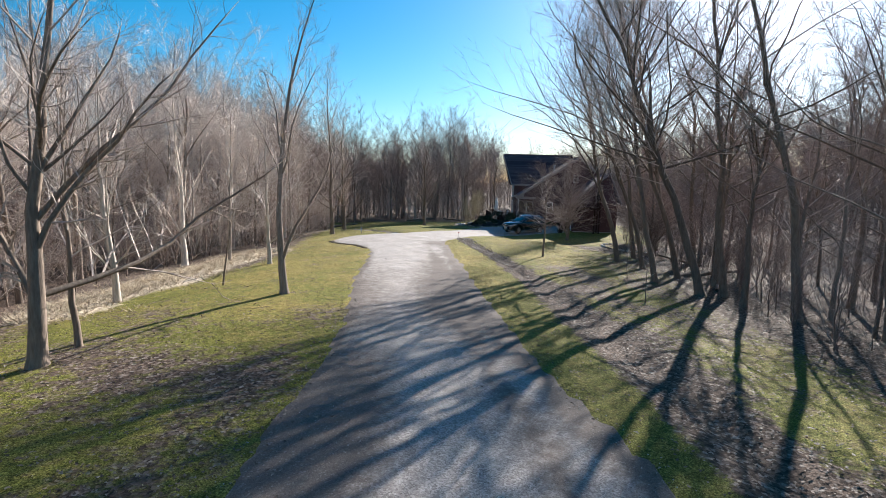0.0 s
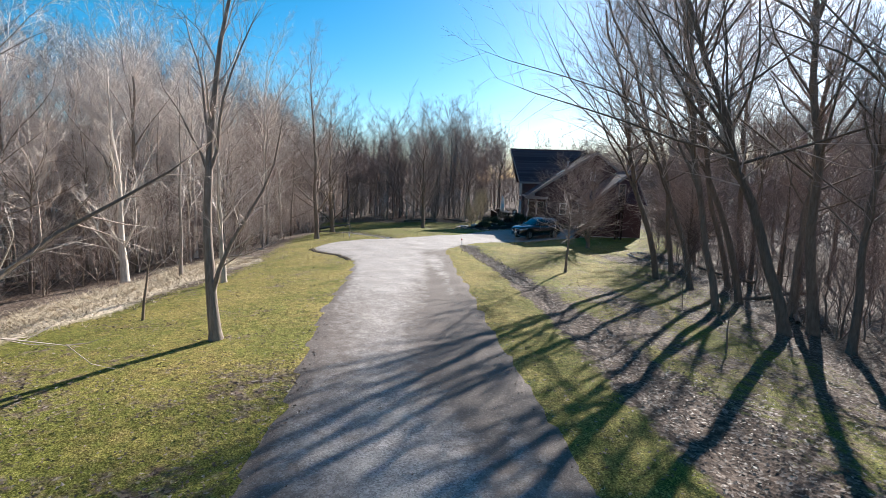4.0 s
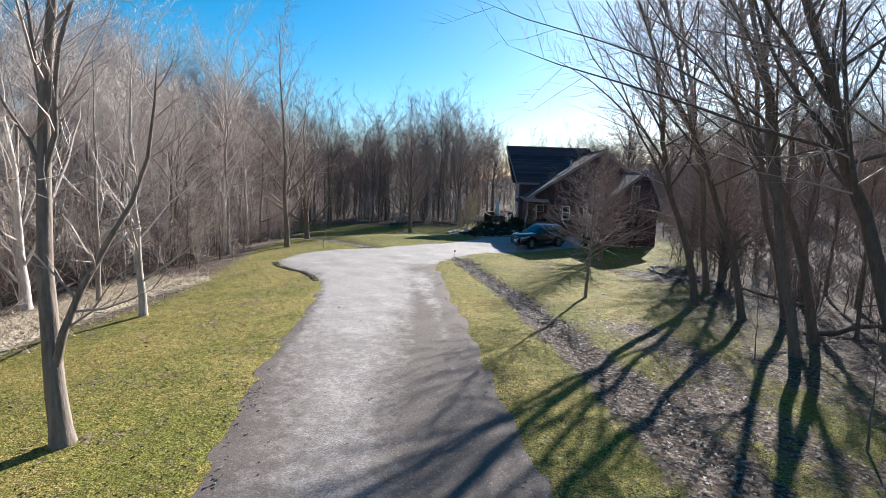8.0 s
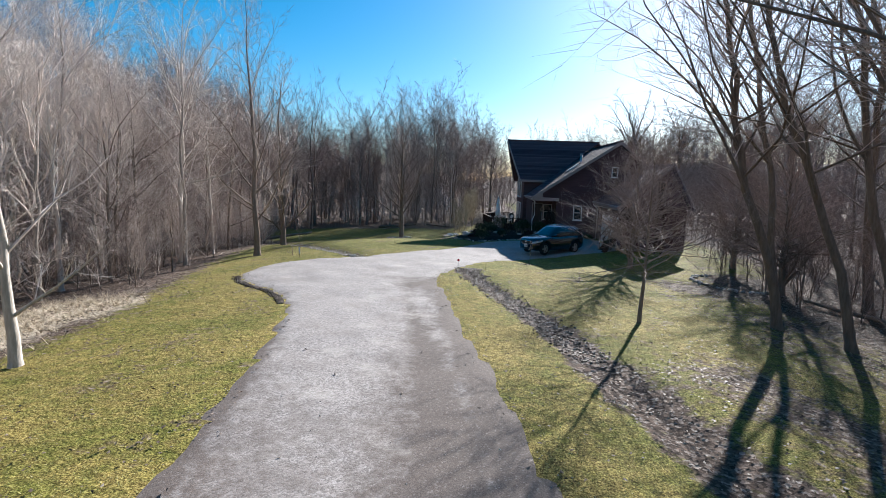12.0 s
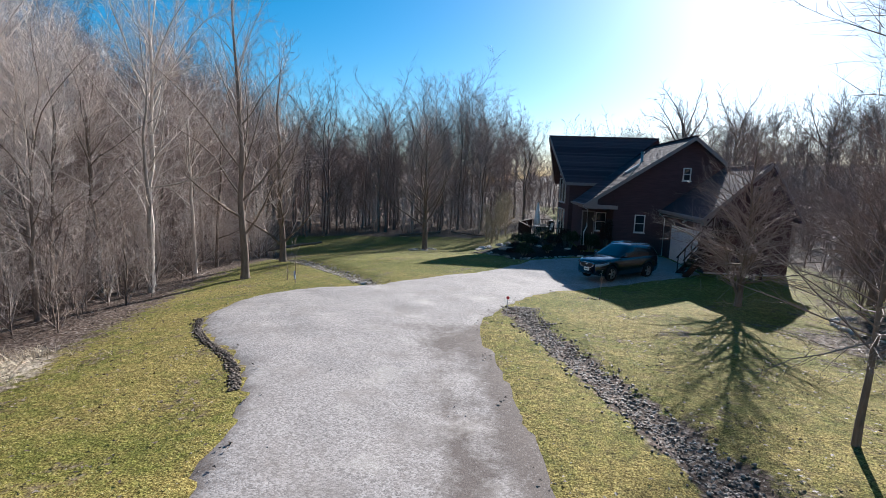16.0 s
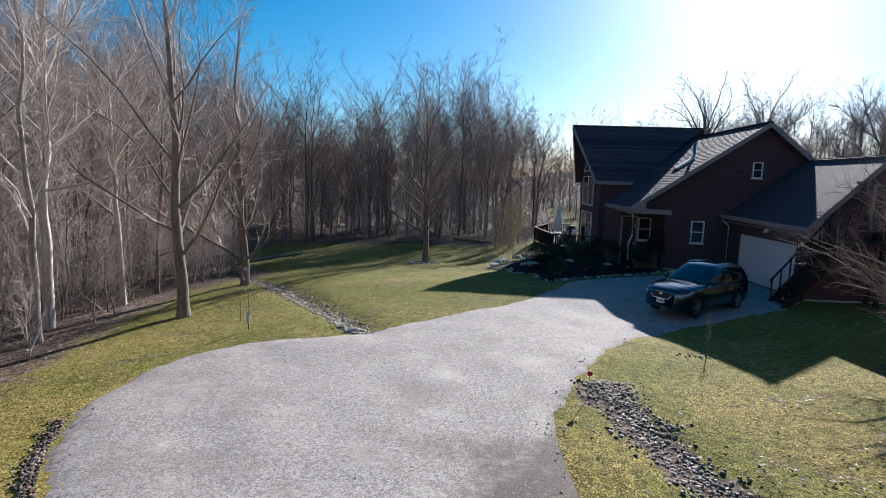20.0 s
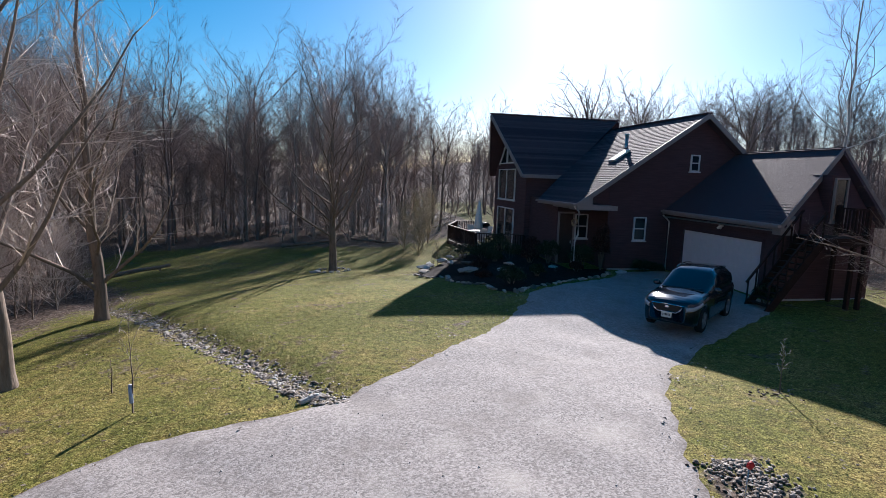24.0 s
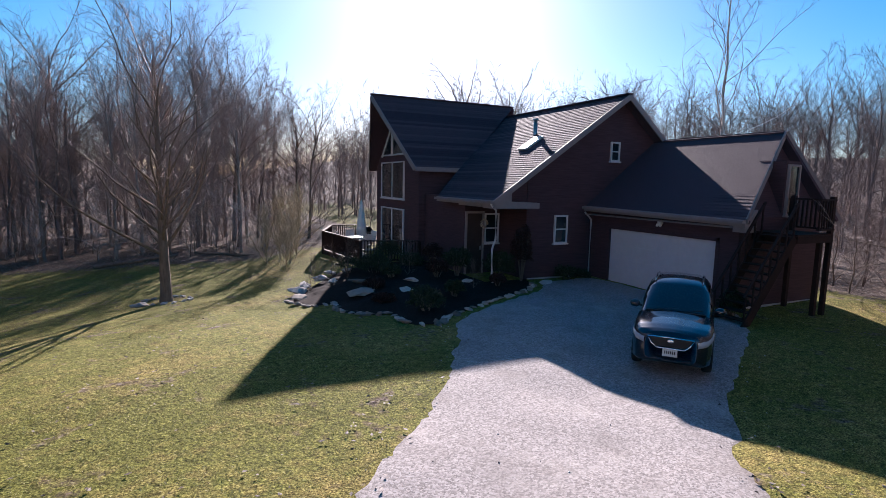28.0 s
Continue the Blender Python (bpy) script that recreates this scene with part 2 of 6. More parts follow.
def empty(name, at, rz=0.0):
    ob = new(name)
    ob.empty_display_size = 0.2
    ob.matrix_basis = pose(*at, 0, 0, rz)
    return ob


def mesh_of(name, verts, faces, material, smooth=False):
    me = bpy.data.meshes.new(name)
    me.from_pydata(verts, [], faces)
    me.materials.append(material)
    if smooth:
        me.polygons.foreach_set("use_smooth", [True] * len(me.polygons))
    me.update()
    return me


def piece(name, verts, faces, material, parent=None, label="", smooth=False):
    """A mesh object; under a parent it takes the parent's space."""
    ob = new(name, mesh_of(name, verts, faces, material, smooth))
    if parent:
        ob.parent = parent
    if label:
        ob["label"] = label
    return ob


def part(name, bm, material, parent=None, label="", smooth=False):
    me = bpy.data.meshes.new(name)
    bm.to_mesh(me)
    bm.free()
    me.materials.append(material)
    if smooth:
        me.polygons.foreach_set("use_smooth", [True] * len(me.polygons))
    ob = new(name, me)
    if parent:
        ob.parent = parent
    if label:
        ob["label"] = label
    return ob


def boxes(bm, *specs, bev=0.0):
    """Boxes (x0, y0, z0, x1, y1, z1) into a bmesh."""
    for x0, y0, z0, x1, y1, z1 in specs:
        vs = [bm.verts.new(p) for p in ((x0, y0, z0), (x1, y0, z0), (x1, y1, z0), (x0, y1, z0), (x0, y0, z1), (x1, y0, z1), (x1, y1, z1), (x0, y1, z1))]
        fs = [bm.faces.new([vs[i] for i in f]) for f in ((0, 3, 2, 1), (4, 5, 6, 7), (0, 1, 5, 4), (1, 2, 6, 5), (2, 3, 7, 6), (3, 0, 4, 7))]
        if bev:
            bmesh.ops.bevel(bm, geom=list({e for f in fs for e in f.edges}), offset=bev, segments=1, affect="EDGES")
    return bm


def box(name, a, b, material, parent=None, label="", bev=0.0):
    return part(name, boxes(bmesh.new(), (*a, *b), bev=bev), material, parent, label)


def prism(name, poly, d, material, parent=None, label=""):
    """A slab: the polygon pushed along the vector d."""
    n = len(poly)
    v = [tuple(p) for p in poly] + [tuple(Vector(p) + Vector(d)) for p in poly]
    f = [tuple(range(n)), tuple(range(2 * n - 1, n - 1, -1))] + [(i, i + n, (i + 1) % n + n, (i + 1) % n) for i in range(n)]
    ob = piece(name, v, f, material, parent, label)
    bm = bmesh.new()
    bm.from_mesh(ob.data)
    bmesh.ops.recalc_face_normals(bm, faces=bm.faces[:])
    bm.to_mesh(ob.data)
    bm.free()
    return ob


def tube(V, F, pts, radii, sides):
    """A tapered tube along pts, appended to the lists V and F; a last radius of 0 closes it in a point."""
    base = len(V)
    n = len(pts)
    d = pts[1] - pts[0]
    ref = Vector((0, 0, 1)) if abs(d.normalized().z) < 0.9 else Vector((1, 0, 0))
    tip = radii[-1] == 0
    for i, p in enumerate(pts):
        if tip and i == n - 1:
            V.append(tuple(p))
            break
        t = (pts[min(i + 1, n - 1)] - pts[max(i - 1, 0)]).normalized()
        u = t.cross(ref).normalized()
        w = t.cross(u)
        for k in range(sides):
            a = 2 * math.pi * k / sides
            q = p + (u * math.cos(a) + w * math.sin(a)) * radii[i]
            V.append((q.x, q.y, q.z))
    for i in range(n - 1):
        a, b = base + i * sides, base + (i + 1) * sides
        for k in range(sides):
            k2 = (k + 1) % sides
            if tip and i == n - 2:
                F.append((a + k, a + k2, b))
            else:
                F.append((a + k, a + k2, b + k2, b + k))
    if not tip:
        F.append(tuple(base + (n - 1) * sides + k for k in range(sides)))


def sm(a, b, x):
    t = min(1.0, max(0.0, (x - a) / (b - a)))
    return t * t * (3 - 2 * t)


# ---- ground ----
def soft(x):
    return 0.5 * (x + math.sqrt(x * x + 1.0)) - 0.5 * (1 - 1 / (1 + abs(x)))


def ditch_x(y):
    """The stone and leaf filled swale beside the drive."""
    return float(np.interp(y, (-20, 4, 7, 11.5, 14, 17.5, 21, 23.5, 26.5, 30, 33, 36), (9.4, 6.85, 6.3, 5.5, 5.1, 4.5, 3.7, 3.2, 2.4, 1.4, 0.5, 0.1)))


def ditch_w(y):
    """Half the swale's width."""
    return float(np.interp(y, (4, 14, 21, 26.5, 30), (1.05, 0.88, 0.65, 0.48, 0.42)))


def ground_z(x, y):
    z = -0.115 * soft(-(x + 6.0))
    z -= 0.09 * soft(x - 6.5) * (1 - sm(30, 42, y))
    z -= 1.12 * sm(43, 58, y) * (1 - sm(-3, 4.5, x)) * (1 - 0.4 * sm(-8, -16, x))
    z -= 0.2 * math.exp(-((x - 3.6) / 3.6) ** 2 - ((y - 39.6) / 3) ** 2)
    z -= 0.13 * math.exp(-((x - ditch_x(y)) / 0.5) ** 2) * (1 - sm(31, 34, y))
    z -= 0.16 * math.exp(-((x + 5.2 + (y - 37.2) * 0.72) / 0.6) ** 2) * sm(36.0, 38.0, y) * (1 - sm(52, 58, y))
    z = max(z, -2.6)
    d = max(0.0, math.hypot(x + 2, y - 25) - 50)
    far = 0.0
    far += 9 * sm(0, 80, d) * sm(5, 60, x) * sm(38, 95, y)
    far += 13 * sm(-17, -60, x) * sm(-60, -20, y)
    far += 3.5 * sm(30, 160, d)
    if abs(x) > 12 or y > 66:
        z += 0.12 * noise.noise(Vector((x * 0.2, y * 0.2, 3.0)))
    return z + far + 0.035 * noise.noise(Vector((x * 0.8, y * 0.8, 0)))


LEFT_EDGE = [(-1.0, -14), (-1.0, -3), (-1.2, 2), (-1.65, 7.5), (-2.6, 12.5), (-3.3, 15.5), (-3.8, 19), (-4.3, 22.5), (-4.75, 25), (-5.45, 26.8), (-6.4, 28.15),
             (-7.6, 29.4), (-8.55, 30.8), (-9.22, 32.5), (-9.05, 34.6), (-7.7, 36.0), (-6.1, 36.3), (-4.9, 37.0), (-3.8, 38.0), (-2.35, 39.5), (-0.4, 41.7),
             (1.1, 44.1), (2.0, 45.7), (3.8, 46.75), (5.7, 47.7), (6.6, 48.4), (7.2, 49.2)]
RIGHT_EDGE = [(9.0, 49.5), (9.97, 49.0), (9.97, 44.0), (9.5, 42.7), (8.4, 41.7), (6.0, 40.25), (4.15, 39.2), (3.2, 38.3), (2.0, 37.2), (1.0, 35.6), (0.25, 34.0),
              (-0.35, 32.5), (-0.6, 31.2), (-0.35, 29.6), (-0.1, 28.2), (0.35, 25.4), (1.35, 20), (2.05, 15.6), (3.2, 9.2), (4.15, 4.9), (5.1, 2.0), (5.6, -2), (5.9, -14)]


def smooth_line(pts, step=0.3):
    """Points along a Catmull-Rom curve through pts."""
    out = []
    P = [Vector(p) for p in pts]
    for i in range(len(P) - 1):
        a, b, c, d = P[max(i - 1, 0)], P[i], P[i + 1], P[min(i + 2, len(P) - 1)]
        n = max(2, int((c - b).length / step))
        for k in range(n):
            t = k / n
            out.append(0.5 * ((2 * b) + (c - a) * t + (2 * a - 5 * b + 4 * c - d) * t * t + (3 * b - a - 3 * c + d) * t ** 3))
    out.append(P[-1])
    return out


DRIVE = [p + 0.05 * Vector((noise.noise(Vector((p.x * 2.6, p.y * 2.6, 1))), noise.noise(Vector((p.x * 2.6, p.y * 2.6, 7))))) + 0.06 * Vector((noise.noise(Vector((p.x * 0.7, p.y * 0.7, 2))), noise.noise(Vector((p.x * 0.7, p.y * 0.7, 8))))) for p in smooth_line(LEFT_EDGE) + smooth_line(RIGHT_EDGE)]
DRIVE_NP = np.array([(p.x, p.y) for p in DRIVE])


def inside(poly, xs, ys):
    """Which of the points lie inside the polygon, and how far each is from its outline."""
    x0, y0 = poly[:, 0][:, None], poly[:, 1][:, None]
    nxt = np.roll(poly, -1, axis=0)
    x1, y1 = nxt[:, 0][:, None], nxt[:, 1][:, None]
    cross = ((y0 > ys) != (y1 > ys)) & (xs < (x1 - x0) * (ys - y0) / (y1 - y0 + 1e-12) + x0)
    ins = cross.sum(axis=0) % 2 == 1
    dx, dy = x1 - x0, y1 - y0
    t = np.clip(((xs - x0) * dx + (ys - y0) * dy) / (dx * dx + dy * dy + 1e-12), 0, 1)
    dist = np.sqrt(((xs - x0 - t * dx) ** 2 + (ys - y0 - t * dy) ** 2).min(axis=0))
    return ins, dist


def wood_edge_left(y):
    return -11.6 - 1.2 * math.sin(y * 0.21) - 2.5 * sm(34, 48, y) - 5 * sm(48, 60, y)


def trees_from(y):
    """How far behind the straw strip the trees of the left wood begin."""
    return wood_edge_left(y) - (15.2 + wood_edge_left(y)) * sm(3, 9, y) * (1 - sm(26, 32, y))


def wood_edge_right(y):
    return 12.3 + 0.8 * math.sin(y * 0.3) + 1.0 * sm(26, 36, y) + 3.5 * sm(39, 46, y)


def cover(x, y):
    """Dead leaves, dryness of the grass, and tan straw."""
    nz = noise.noise(Vector((x * 0.35, y * 0.35, 5)))
    litter = max(sm(wood_edge_left(y) + 2.2, wood_edge_left(y) - 1.5, x), sm(wood_edge_right(y) - 2.6, wood_edge_right(y) + 0.8, x), sm(62, 67, y + 0.25 * x))
    off, half = abs(x - ditch_x(y)), ditch_w(y)
    litter = max(litter, (0.95 + 0.25 * nz) * (1 - sm(half * 0.75, half * 1.25, off)) * (1 - sm(33, 34.5, y)))
    litter = max(litter, 0.5 * (1 - sm(6, 13, y)) * sm(-0.6, -2.5, x) + 0.35 * nz * (1 - sm(9, 15, y)) + 0.2 * nz * (1 - sm(10, 16, y)))
    litter = max(litter, 0.5 * math.exp(-((x + 5.2 + (y - 37.2) * 0.72) / 0.8) ** 2) * sm(36.0, 38.0, y))
    litter = max(litter, (0.52 + 0.6 * nz) * sm(7.5, 9.5, x) * (1 - sm(33, 38, y)))
    litter = max(litter, (0.4 + 0.7 * nz) * sm(0.0, 0.6, x - ditch_x(y)) * (1 - sm(3.0, 5.0, x - ditch_x(y))) * (1 - sm(20, 27, y)))
    litter *= 1 - 0.7 * sm(6.0, 7.5, x) * sm(35, 38, y) * (1 - sm(15, 18, x))
    nb = noise.noise(Vector((x * 0.9, y * 0.9, 21)))
    if nb > 0.02 and not (x > 0 and x - ditch_x(y) < -half):
        litter = max(litter, 0.08 + 0.7 * nb)
    dry = 0.25 + 0.5 * nz + 0.25 * sm(5, 20, y) - 0.35 * sm(7, 12, x) * (1 - sm(22, 26, y)) - 0.45 * sm(33, 42, y) - 0.25 * (1 - sm(5, 11, y))
    straw = math.exp(-((x + 12.6 - 0.9 * nz) / 2.0) ** 2) * sm(7, 13, y) * (1 - sm(26, 31, y)) * (1.25 + 0.5 * nz)
    return litter, max(0.0, min(1.0, dry)), straw


def build_ground():
    def axis(lo, hi, step, reach, grow=1.25):
        a = list(np.arange(lo, hi + step / 2, step))
        s = step
        up = [a[-1]]
        while up[-1] < reach[1]:
            s *= grow
            up.append(up[-1] + s)
        s = step
        dn = [a[0]]
        while dn[-1] > reach[0]:
            s *= grow
            dn.append(dn[-1] - s)
        return dn[:0:-1] + a + up[1:]
    xs, ys = axis(-20, 20, 0.36, (-900, 900)), axis(-9, 68, 0.36, (-400, 1400))
    nx, ny = len(xs), len(ys)
    P = [(x, y, ground_z(x, y)) for y in ys for x in xs]
    arr = np.array(P)
    near = (np.abs(arr[:, 0]) < 12) & (arr[:, 1] < 52)
    ins, dist = inside(DRIVE_NP, arr[near, 0], arr[near, 1])
    idx = np.where(near)[0][ins & (dist > 0.25)]
    for i in idx:
        P[i] = (P[i][0], P[i][1], P[i][2] - 0.06)
    F = [(j * nx + i, j * nx + i + 1, (j + 1) * nx + i + 1, (j + 1) * nx + i) for j in range(ny - 1) for i in range(nx - 1)]
    me = mesh_of("ground", P, F, M_LAWN, True)
    at = me.color_attributes.new("cover", "FLOAT_COLOR", "POINT")
    col = np.ones((len(P), 4))
    for i, p in enumerate(P):
        col[i, :3] = cover(p[0], p[1]) if abs(p[0]) < 60 and p[1] < 110 else (1, 0.3, 0)
    at.data.foreach_set("color", col.ravel())
    return tagged(new("ground", me), "winter lawn with dead leaves, straw and bare soil", "ground", "", "structure")


def build_drive():
    from mathutils import geometry
    xs = np.arange(-10, 10.2, 0.34)
    ys = np.arange(-14, 50, 0.34)
    gx, gy = [a.ravel() for a in np.meshgrid(xs, ys)]
    gx = gx + np.random.uniform(-0.1, 0.1, gx.shape)
    gy = gy + np.random.uniform(-0.1, 0.1, gy.shape)
    ins, dist = inside(DRIVE_NP, gx, gy)
    keep = ins & (dist > 0.2)
    pts = [Vector((p.x, p.y)) for p in DRIVE] + [Vector((x, y)) for x, y in zip(gx[keep], gy[keep])]
    n = len(DRIVE)
    v, e, f, *_ = geometry.delaunay_2d_cdt(pts, [(i, (i + 1) % n) for i in range(n)], [], 1, 1e-5)
    _, dd = inside(DRIVE_NP, np.array([p.x for p in v]), np.array([p.y for p in v]))
    V = [(p.x, p.y, ground_z(p.x, p.y) + 0.045 * min(1.0, d / 0.3) - 0.02 + 0.02 * noise.noise(Vector((p.x * 1.3, p.y * 1.3, 9)))) for p, d in zip(v, dd)]
    me = mesh_of("gravel_drive", V, [tuple(q) for q in f], M_GRAVEL, True)
    at = me.attributes.new("wear_and_shade", "FLOAT", "POINT")
    w = []
    for (x, y, z), d in zip(V, dd):
        left = np.interp(y, [p[1] for p in LEFT_EDGE[:10]], [p[0] for p in LEFT_EDGE[:10]])
        right = np.interp(y, [p[1] for p in RIGHT_EDGE[::-1][:12]], [p[0] for p in RIGHT_EDGE[::-1][:12]])
        u = (x - left) / max(1, right - left)
        verge = (1.2 * math.exp(-((u - 1.0) / 0.22) ** 2) * (0.75 + 0.6 * noise.noise(Vector((x * 0.9, y * 0.5, 31)))) - 0.4 * math.exp(-((u - 0.83) / 0.035) ** 2) + 0.4 * math.exp(-((u - 0.74) / 0.05) ** 2)) * (1 - sm(25, 33.5, y)) + 0.75 * (1 - sm(0.05, 0.38, d)) * (1 - sm(36, 42, y))
        ruts = 0.14 * math.sin(u * 11.0 + 0.6) * (1 - sm(20, 30, y))
        # Brown soil plus twig shade from the right row, painted darker here.
        soil_and_shade = (0.54 + 0.5 * (1 - sm(0.25, 0.6, u)) * (1 - sm(3, 12, y)) + ruts) * (1 - sm(12, 28, y)) + 0.2 * sm(0.4, 0.8, u) * (1 - sm(20, 29, y))
        pn = 0.55 * noise.noise(Vector((x * 0.8, y * 0.8, 51)))
        patch = 0.85 * math.exp(-((x + 1.1 + pn) / 0.95) ** 2 - ((y - 29.6 - pn) / 1.2) ** 2) + 0.45 * math.exp(-((x + 2.4) / 1.6) ** 2 - ((y - 30.9) / 0.5) ** 2)
        soil_and_shade *= 0.25 + 1.0 * sm(6, 12, y)
        wood_side = 0.95 * (1 - sm(0.15, 0.5, u)) * (1 - sm(3.5, 9, y)) + 0.4 * math.exp(-(u / 0.06) ** 2) * (1 - sm(20, 25, y))
        w.append(verge + soil_and_shade + patch + wood_side + 0.05)
    at.data.foreach_set("value", w)
    return tagged(new("gravel_drive", me), "pale crushed-stone driveway, muddy patches and some tree shade in its colour", "driveway", "", "structure")


build_ground()
build_drive()

# ---- trees ----


def bent(rng, start, d, length, n, lift, wob):
    """Points of a branch that sets out along d and bends by lift towards the sky."""
    pts = [start]
    d = d.normalized()
    for _ in range(n):
        d = (d + Vector((rng.uniform(-wob, wob), rng.uniform(-wob, wob), lift / n + rng.uniform(-wob, wob) * 0.6))).normalized()
        pts.append(pts[-1] + d * (length / n))
    return pts


def along(pts, t):
    f = t * (len(pts) - 1)
    i = min(int(f), len(pts) - 2)
    return pts[i].lerp(pts[i + 1], f - i), (pts[i + 1] - pts[i]).normalized()


def clothe(rng, C, pts, r0, count, reach, twigs, least, sides=3, lift=0.1, start=0.12, wob=0.26, fine=1.0, cheap=False):
    """Branches with twigs along a limb."""
    V, F = C
    for k in range(count):
        t = start + (0.98 - start) * (k + rng.random()) / count
        p, d = along(pts, t)
        side = d.cross(Vector((rng.uniform(-1, 1), rng.uniform(-1, 1), rng.uniform(-1, 1)))).normalized()
        bl = max(reach * (1.15 - 0.75 * t) * rng.uniform(0.55, 1.25), least * rng.uniform(0.8, 1.4))
        bd = d * rng.uniform(0.5, 0.9) + side * rng.uniform(0.45, 1.0) + Vector((0, 0, 0.1))
        br = max(0.0062 * fine, r0 * (1 - 0.75 * t) * 0.4)
        b = bent(rng, p, bd, bl, 2 if cheap else 3, lift, wob)
        if cheap == 2:
            w = bd.cross(Vector((rng.uniform(-1, 1), rng.uniform(-1, 1), rng.uniform(-1, 1)))).normalized() * br
            base = len(V)
            V.extend((tuple(b[0] - w), tuple(b[0] + w), tuple(b[1] - w * 0.6), tuple(b[1] + w * 0.6), tuple(b[2])))
            F.extend(((base, base + 1, base + 3, base + 2), (base + 2, base + 3, base + 4)))
        else:
            tube(V, F, b, [br, br * 0.6, 0] if cheap else [br, br * 0.75, br * 0.45, 0], sides)
        for j in range(twigs):
            q, e = along(b, 0.15 + 0.83 * (j + rng.random()) / twigs)
            s2 = e.cross(Vector((rng.uniform(-1, 1), rng.uniform(-1, 1), rng.uniform(-1, 1)))).normalized()
            tl = max(bl * rng.uniform(0.22, 0.5), least * rng.uniform(0.6, 1.1))
            td = (e * 0.85 + s2 * rng.uniform(0.3, 0.85) + Vector((0, 0, 0.1))).normalized()
            m = q + td * tl * 0.5
            tr = max(0.0036 * fine, br * 0.4)
            if cheap:
                tw = td.cross(Vector((rng.uniform(-1, 1), rng.uniform(-1, 1), rng.uniform(-1, 1)))).normalized() * tr
                base = len(V)
                V.extend((tuple(q - tw), tuple(q + tw), tuple(q + td * tl)))
                F.append((base, base + 1, base + 2))
                continue
            tube(V, F, [q, m, m + (td + Vector((rng.uniform(-.3, .3), rng.uniform(-.3, .3), rng.uniform(-.1, .4)))).normalized() * tl * 0.5], [tr, tr * 0.7, 0], 3)


def grow(seed, height, r, lean=(0.0, 0.0), limbs=16, first=0.28, span=0.36, rise=(25, 60), sub=6, twigs=5, wob=0.12, lift=0.2, extra=(), forks=0, sides=8, flare=1.5, fine=1.0, cheap=False, bow=0.0, top=1.0):
    """A bare tree: (trunk lists, crown lists). extra: limbs of their own (height share, azimuth, elevation, length, lift)."""
    rng = random.Random(seed)
    T, C = ([], []), ([], [])
    n = 12
    pts, x, y = [], 0.0, 0.0
    for i in range(n + 1):
        t = top * i / n
        x += rng.uniform(-wob, wob) * height / n
        y += rng.uniform(-wob, wob) * height / n
        pts.append(Vector((x * min(1, t * 4) + (lean[0] + bow * t) * t * height, y * min(1, t * 4) + lean[1] * t * height, t * height - (0.25 if i == 0 else 0))))
    rad = [r * (1 - 0.93 * (top * i / n) ** 0.85) for i in range(n + 1)]
    pts.insert(1, pts[0].lerp(pts[1], 0.4))
    rad.insert(1, r * 1.02)
    rad[0] = r * flare
    tube(T[0], T[1], pts, rad, sides)
    az = rng.uniform(0, 6.28)
    jobs = []
    for k in range(limbs):
        t = first + (0.97 - first) * (k + rng.random() * 0.9) / limbs
        az += 2.4 + rng.uniform(-0.5, 0.5)
        el = radians(rng.uniform(*rise)) + 0.75 * (t - first)
        ln = height * max(span * (1.15 - 0.8 * (t - first) / (1 - first)) * rng.uniform(0.65, 1.2), 0.1)
        jobs.append((t, az, el, ln, lift, False))
    for k in range(forks):
        low = (0.25, 0.55) if top == 1 else (0.66, 0.99)
        jobs.append((rng.uniform(*low), 6.28 * (k + rng.random()) / forks, radians(rng.uniform(48, 76)), height * rng.uniform(0.3, 0.46), 0.1, True))
    jobs += [(t, radians(a), radians(e), ln, lf, True) for t, a, e, ln, lf in extra]
    for t, a, el, ln, lf, big in jobs:
        p, _ = along(pts, t)
        rr = r * (1 - 0.93 * (t * top) ** 0.85) * (0.58 if big else 0.42)
        d = Vector((math.cos(a) * math.cos(el), math.sin(a) * math.cos(el), math.sin(el)))
        m = 7 if big else 5
        b = bent(rng, p, d, ln, m, lf, 0.26)
        tube(T[0] if rr > 0.035 else C[0], T[1] if rr > 0.035 else C[1], b, [rr * (1 - 0.85 * i / m) for i in range(m)] + [0], 5 if rr > 0.03 else 4)
        clothe(rng, C, b, rr, sub * (2 if big else 1), ln * (0.28 if big else 0.42), twigs, height * 0.045, fine=fine, cheap=cheap)
    return T, C


TREE_MESHES = {}


def tree_meshes(key, barkm, twigm, **kw):
    if key not in TREE_MESHES:
        T, C = grow(**kw)
        TREE_MESHES[key] = (mesh_of("trunk", T[0], T[1], barkm, True), mesh_of("crown", C[0], C[1], twigm, False))
    return TREE_MESHES[key]


def tree_from(meshes, name, x, y, rz, s, label, category="tree", group=""):
    e = empty(name, (x, y, ground_z(x, y)), rz)
    e.scale = (s, s, s)
    for nm, me in zip(("trunk", "crown"), meshes):
        o = new(nm, me)
        o.parent = e
    return tagged(e, label, category, group)


def own_tree(name, x, y, label, barkm=M_BARK, twigm=M_TWIG, group="", **kw):
    return tree_from(tree_meshes((name, x, y), barkm, twigm, **kw), name, x, y, 0, 1.0, label, "tree", group)


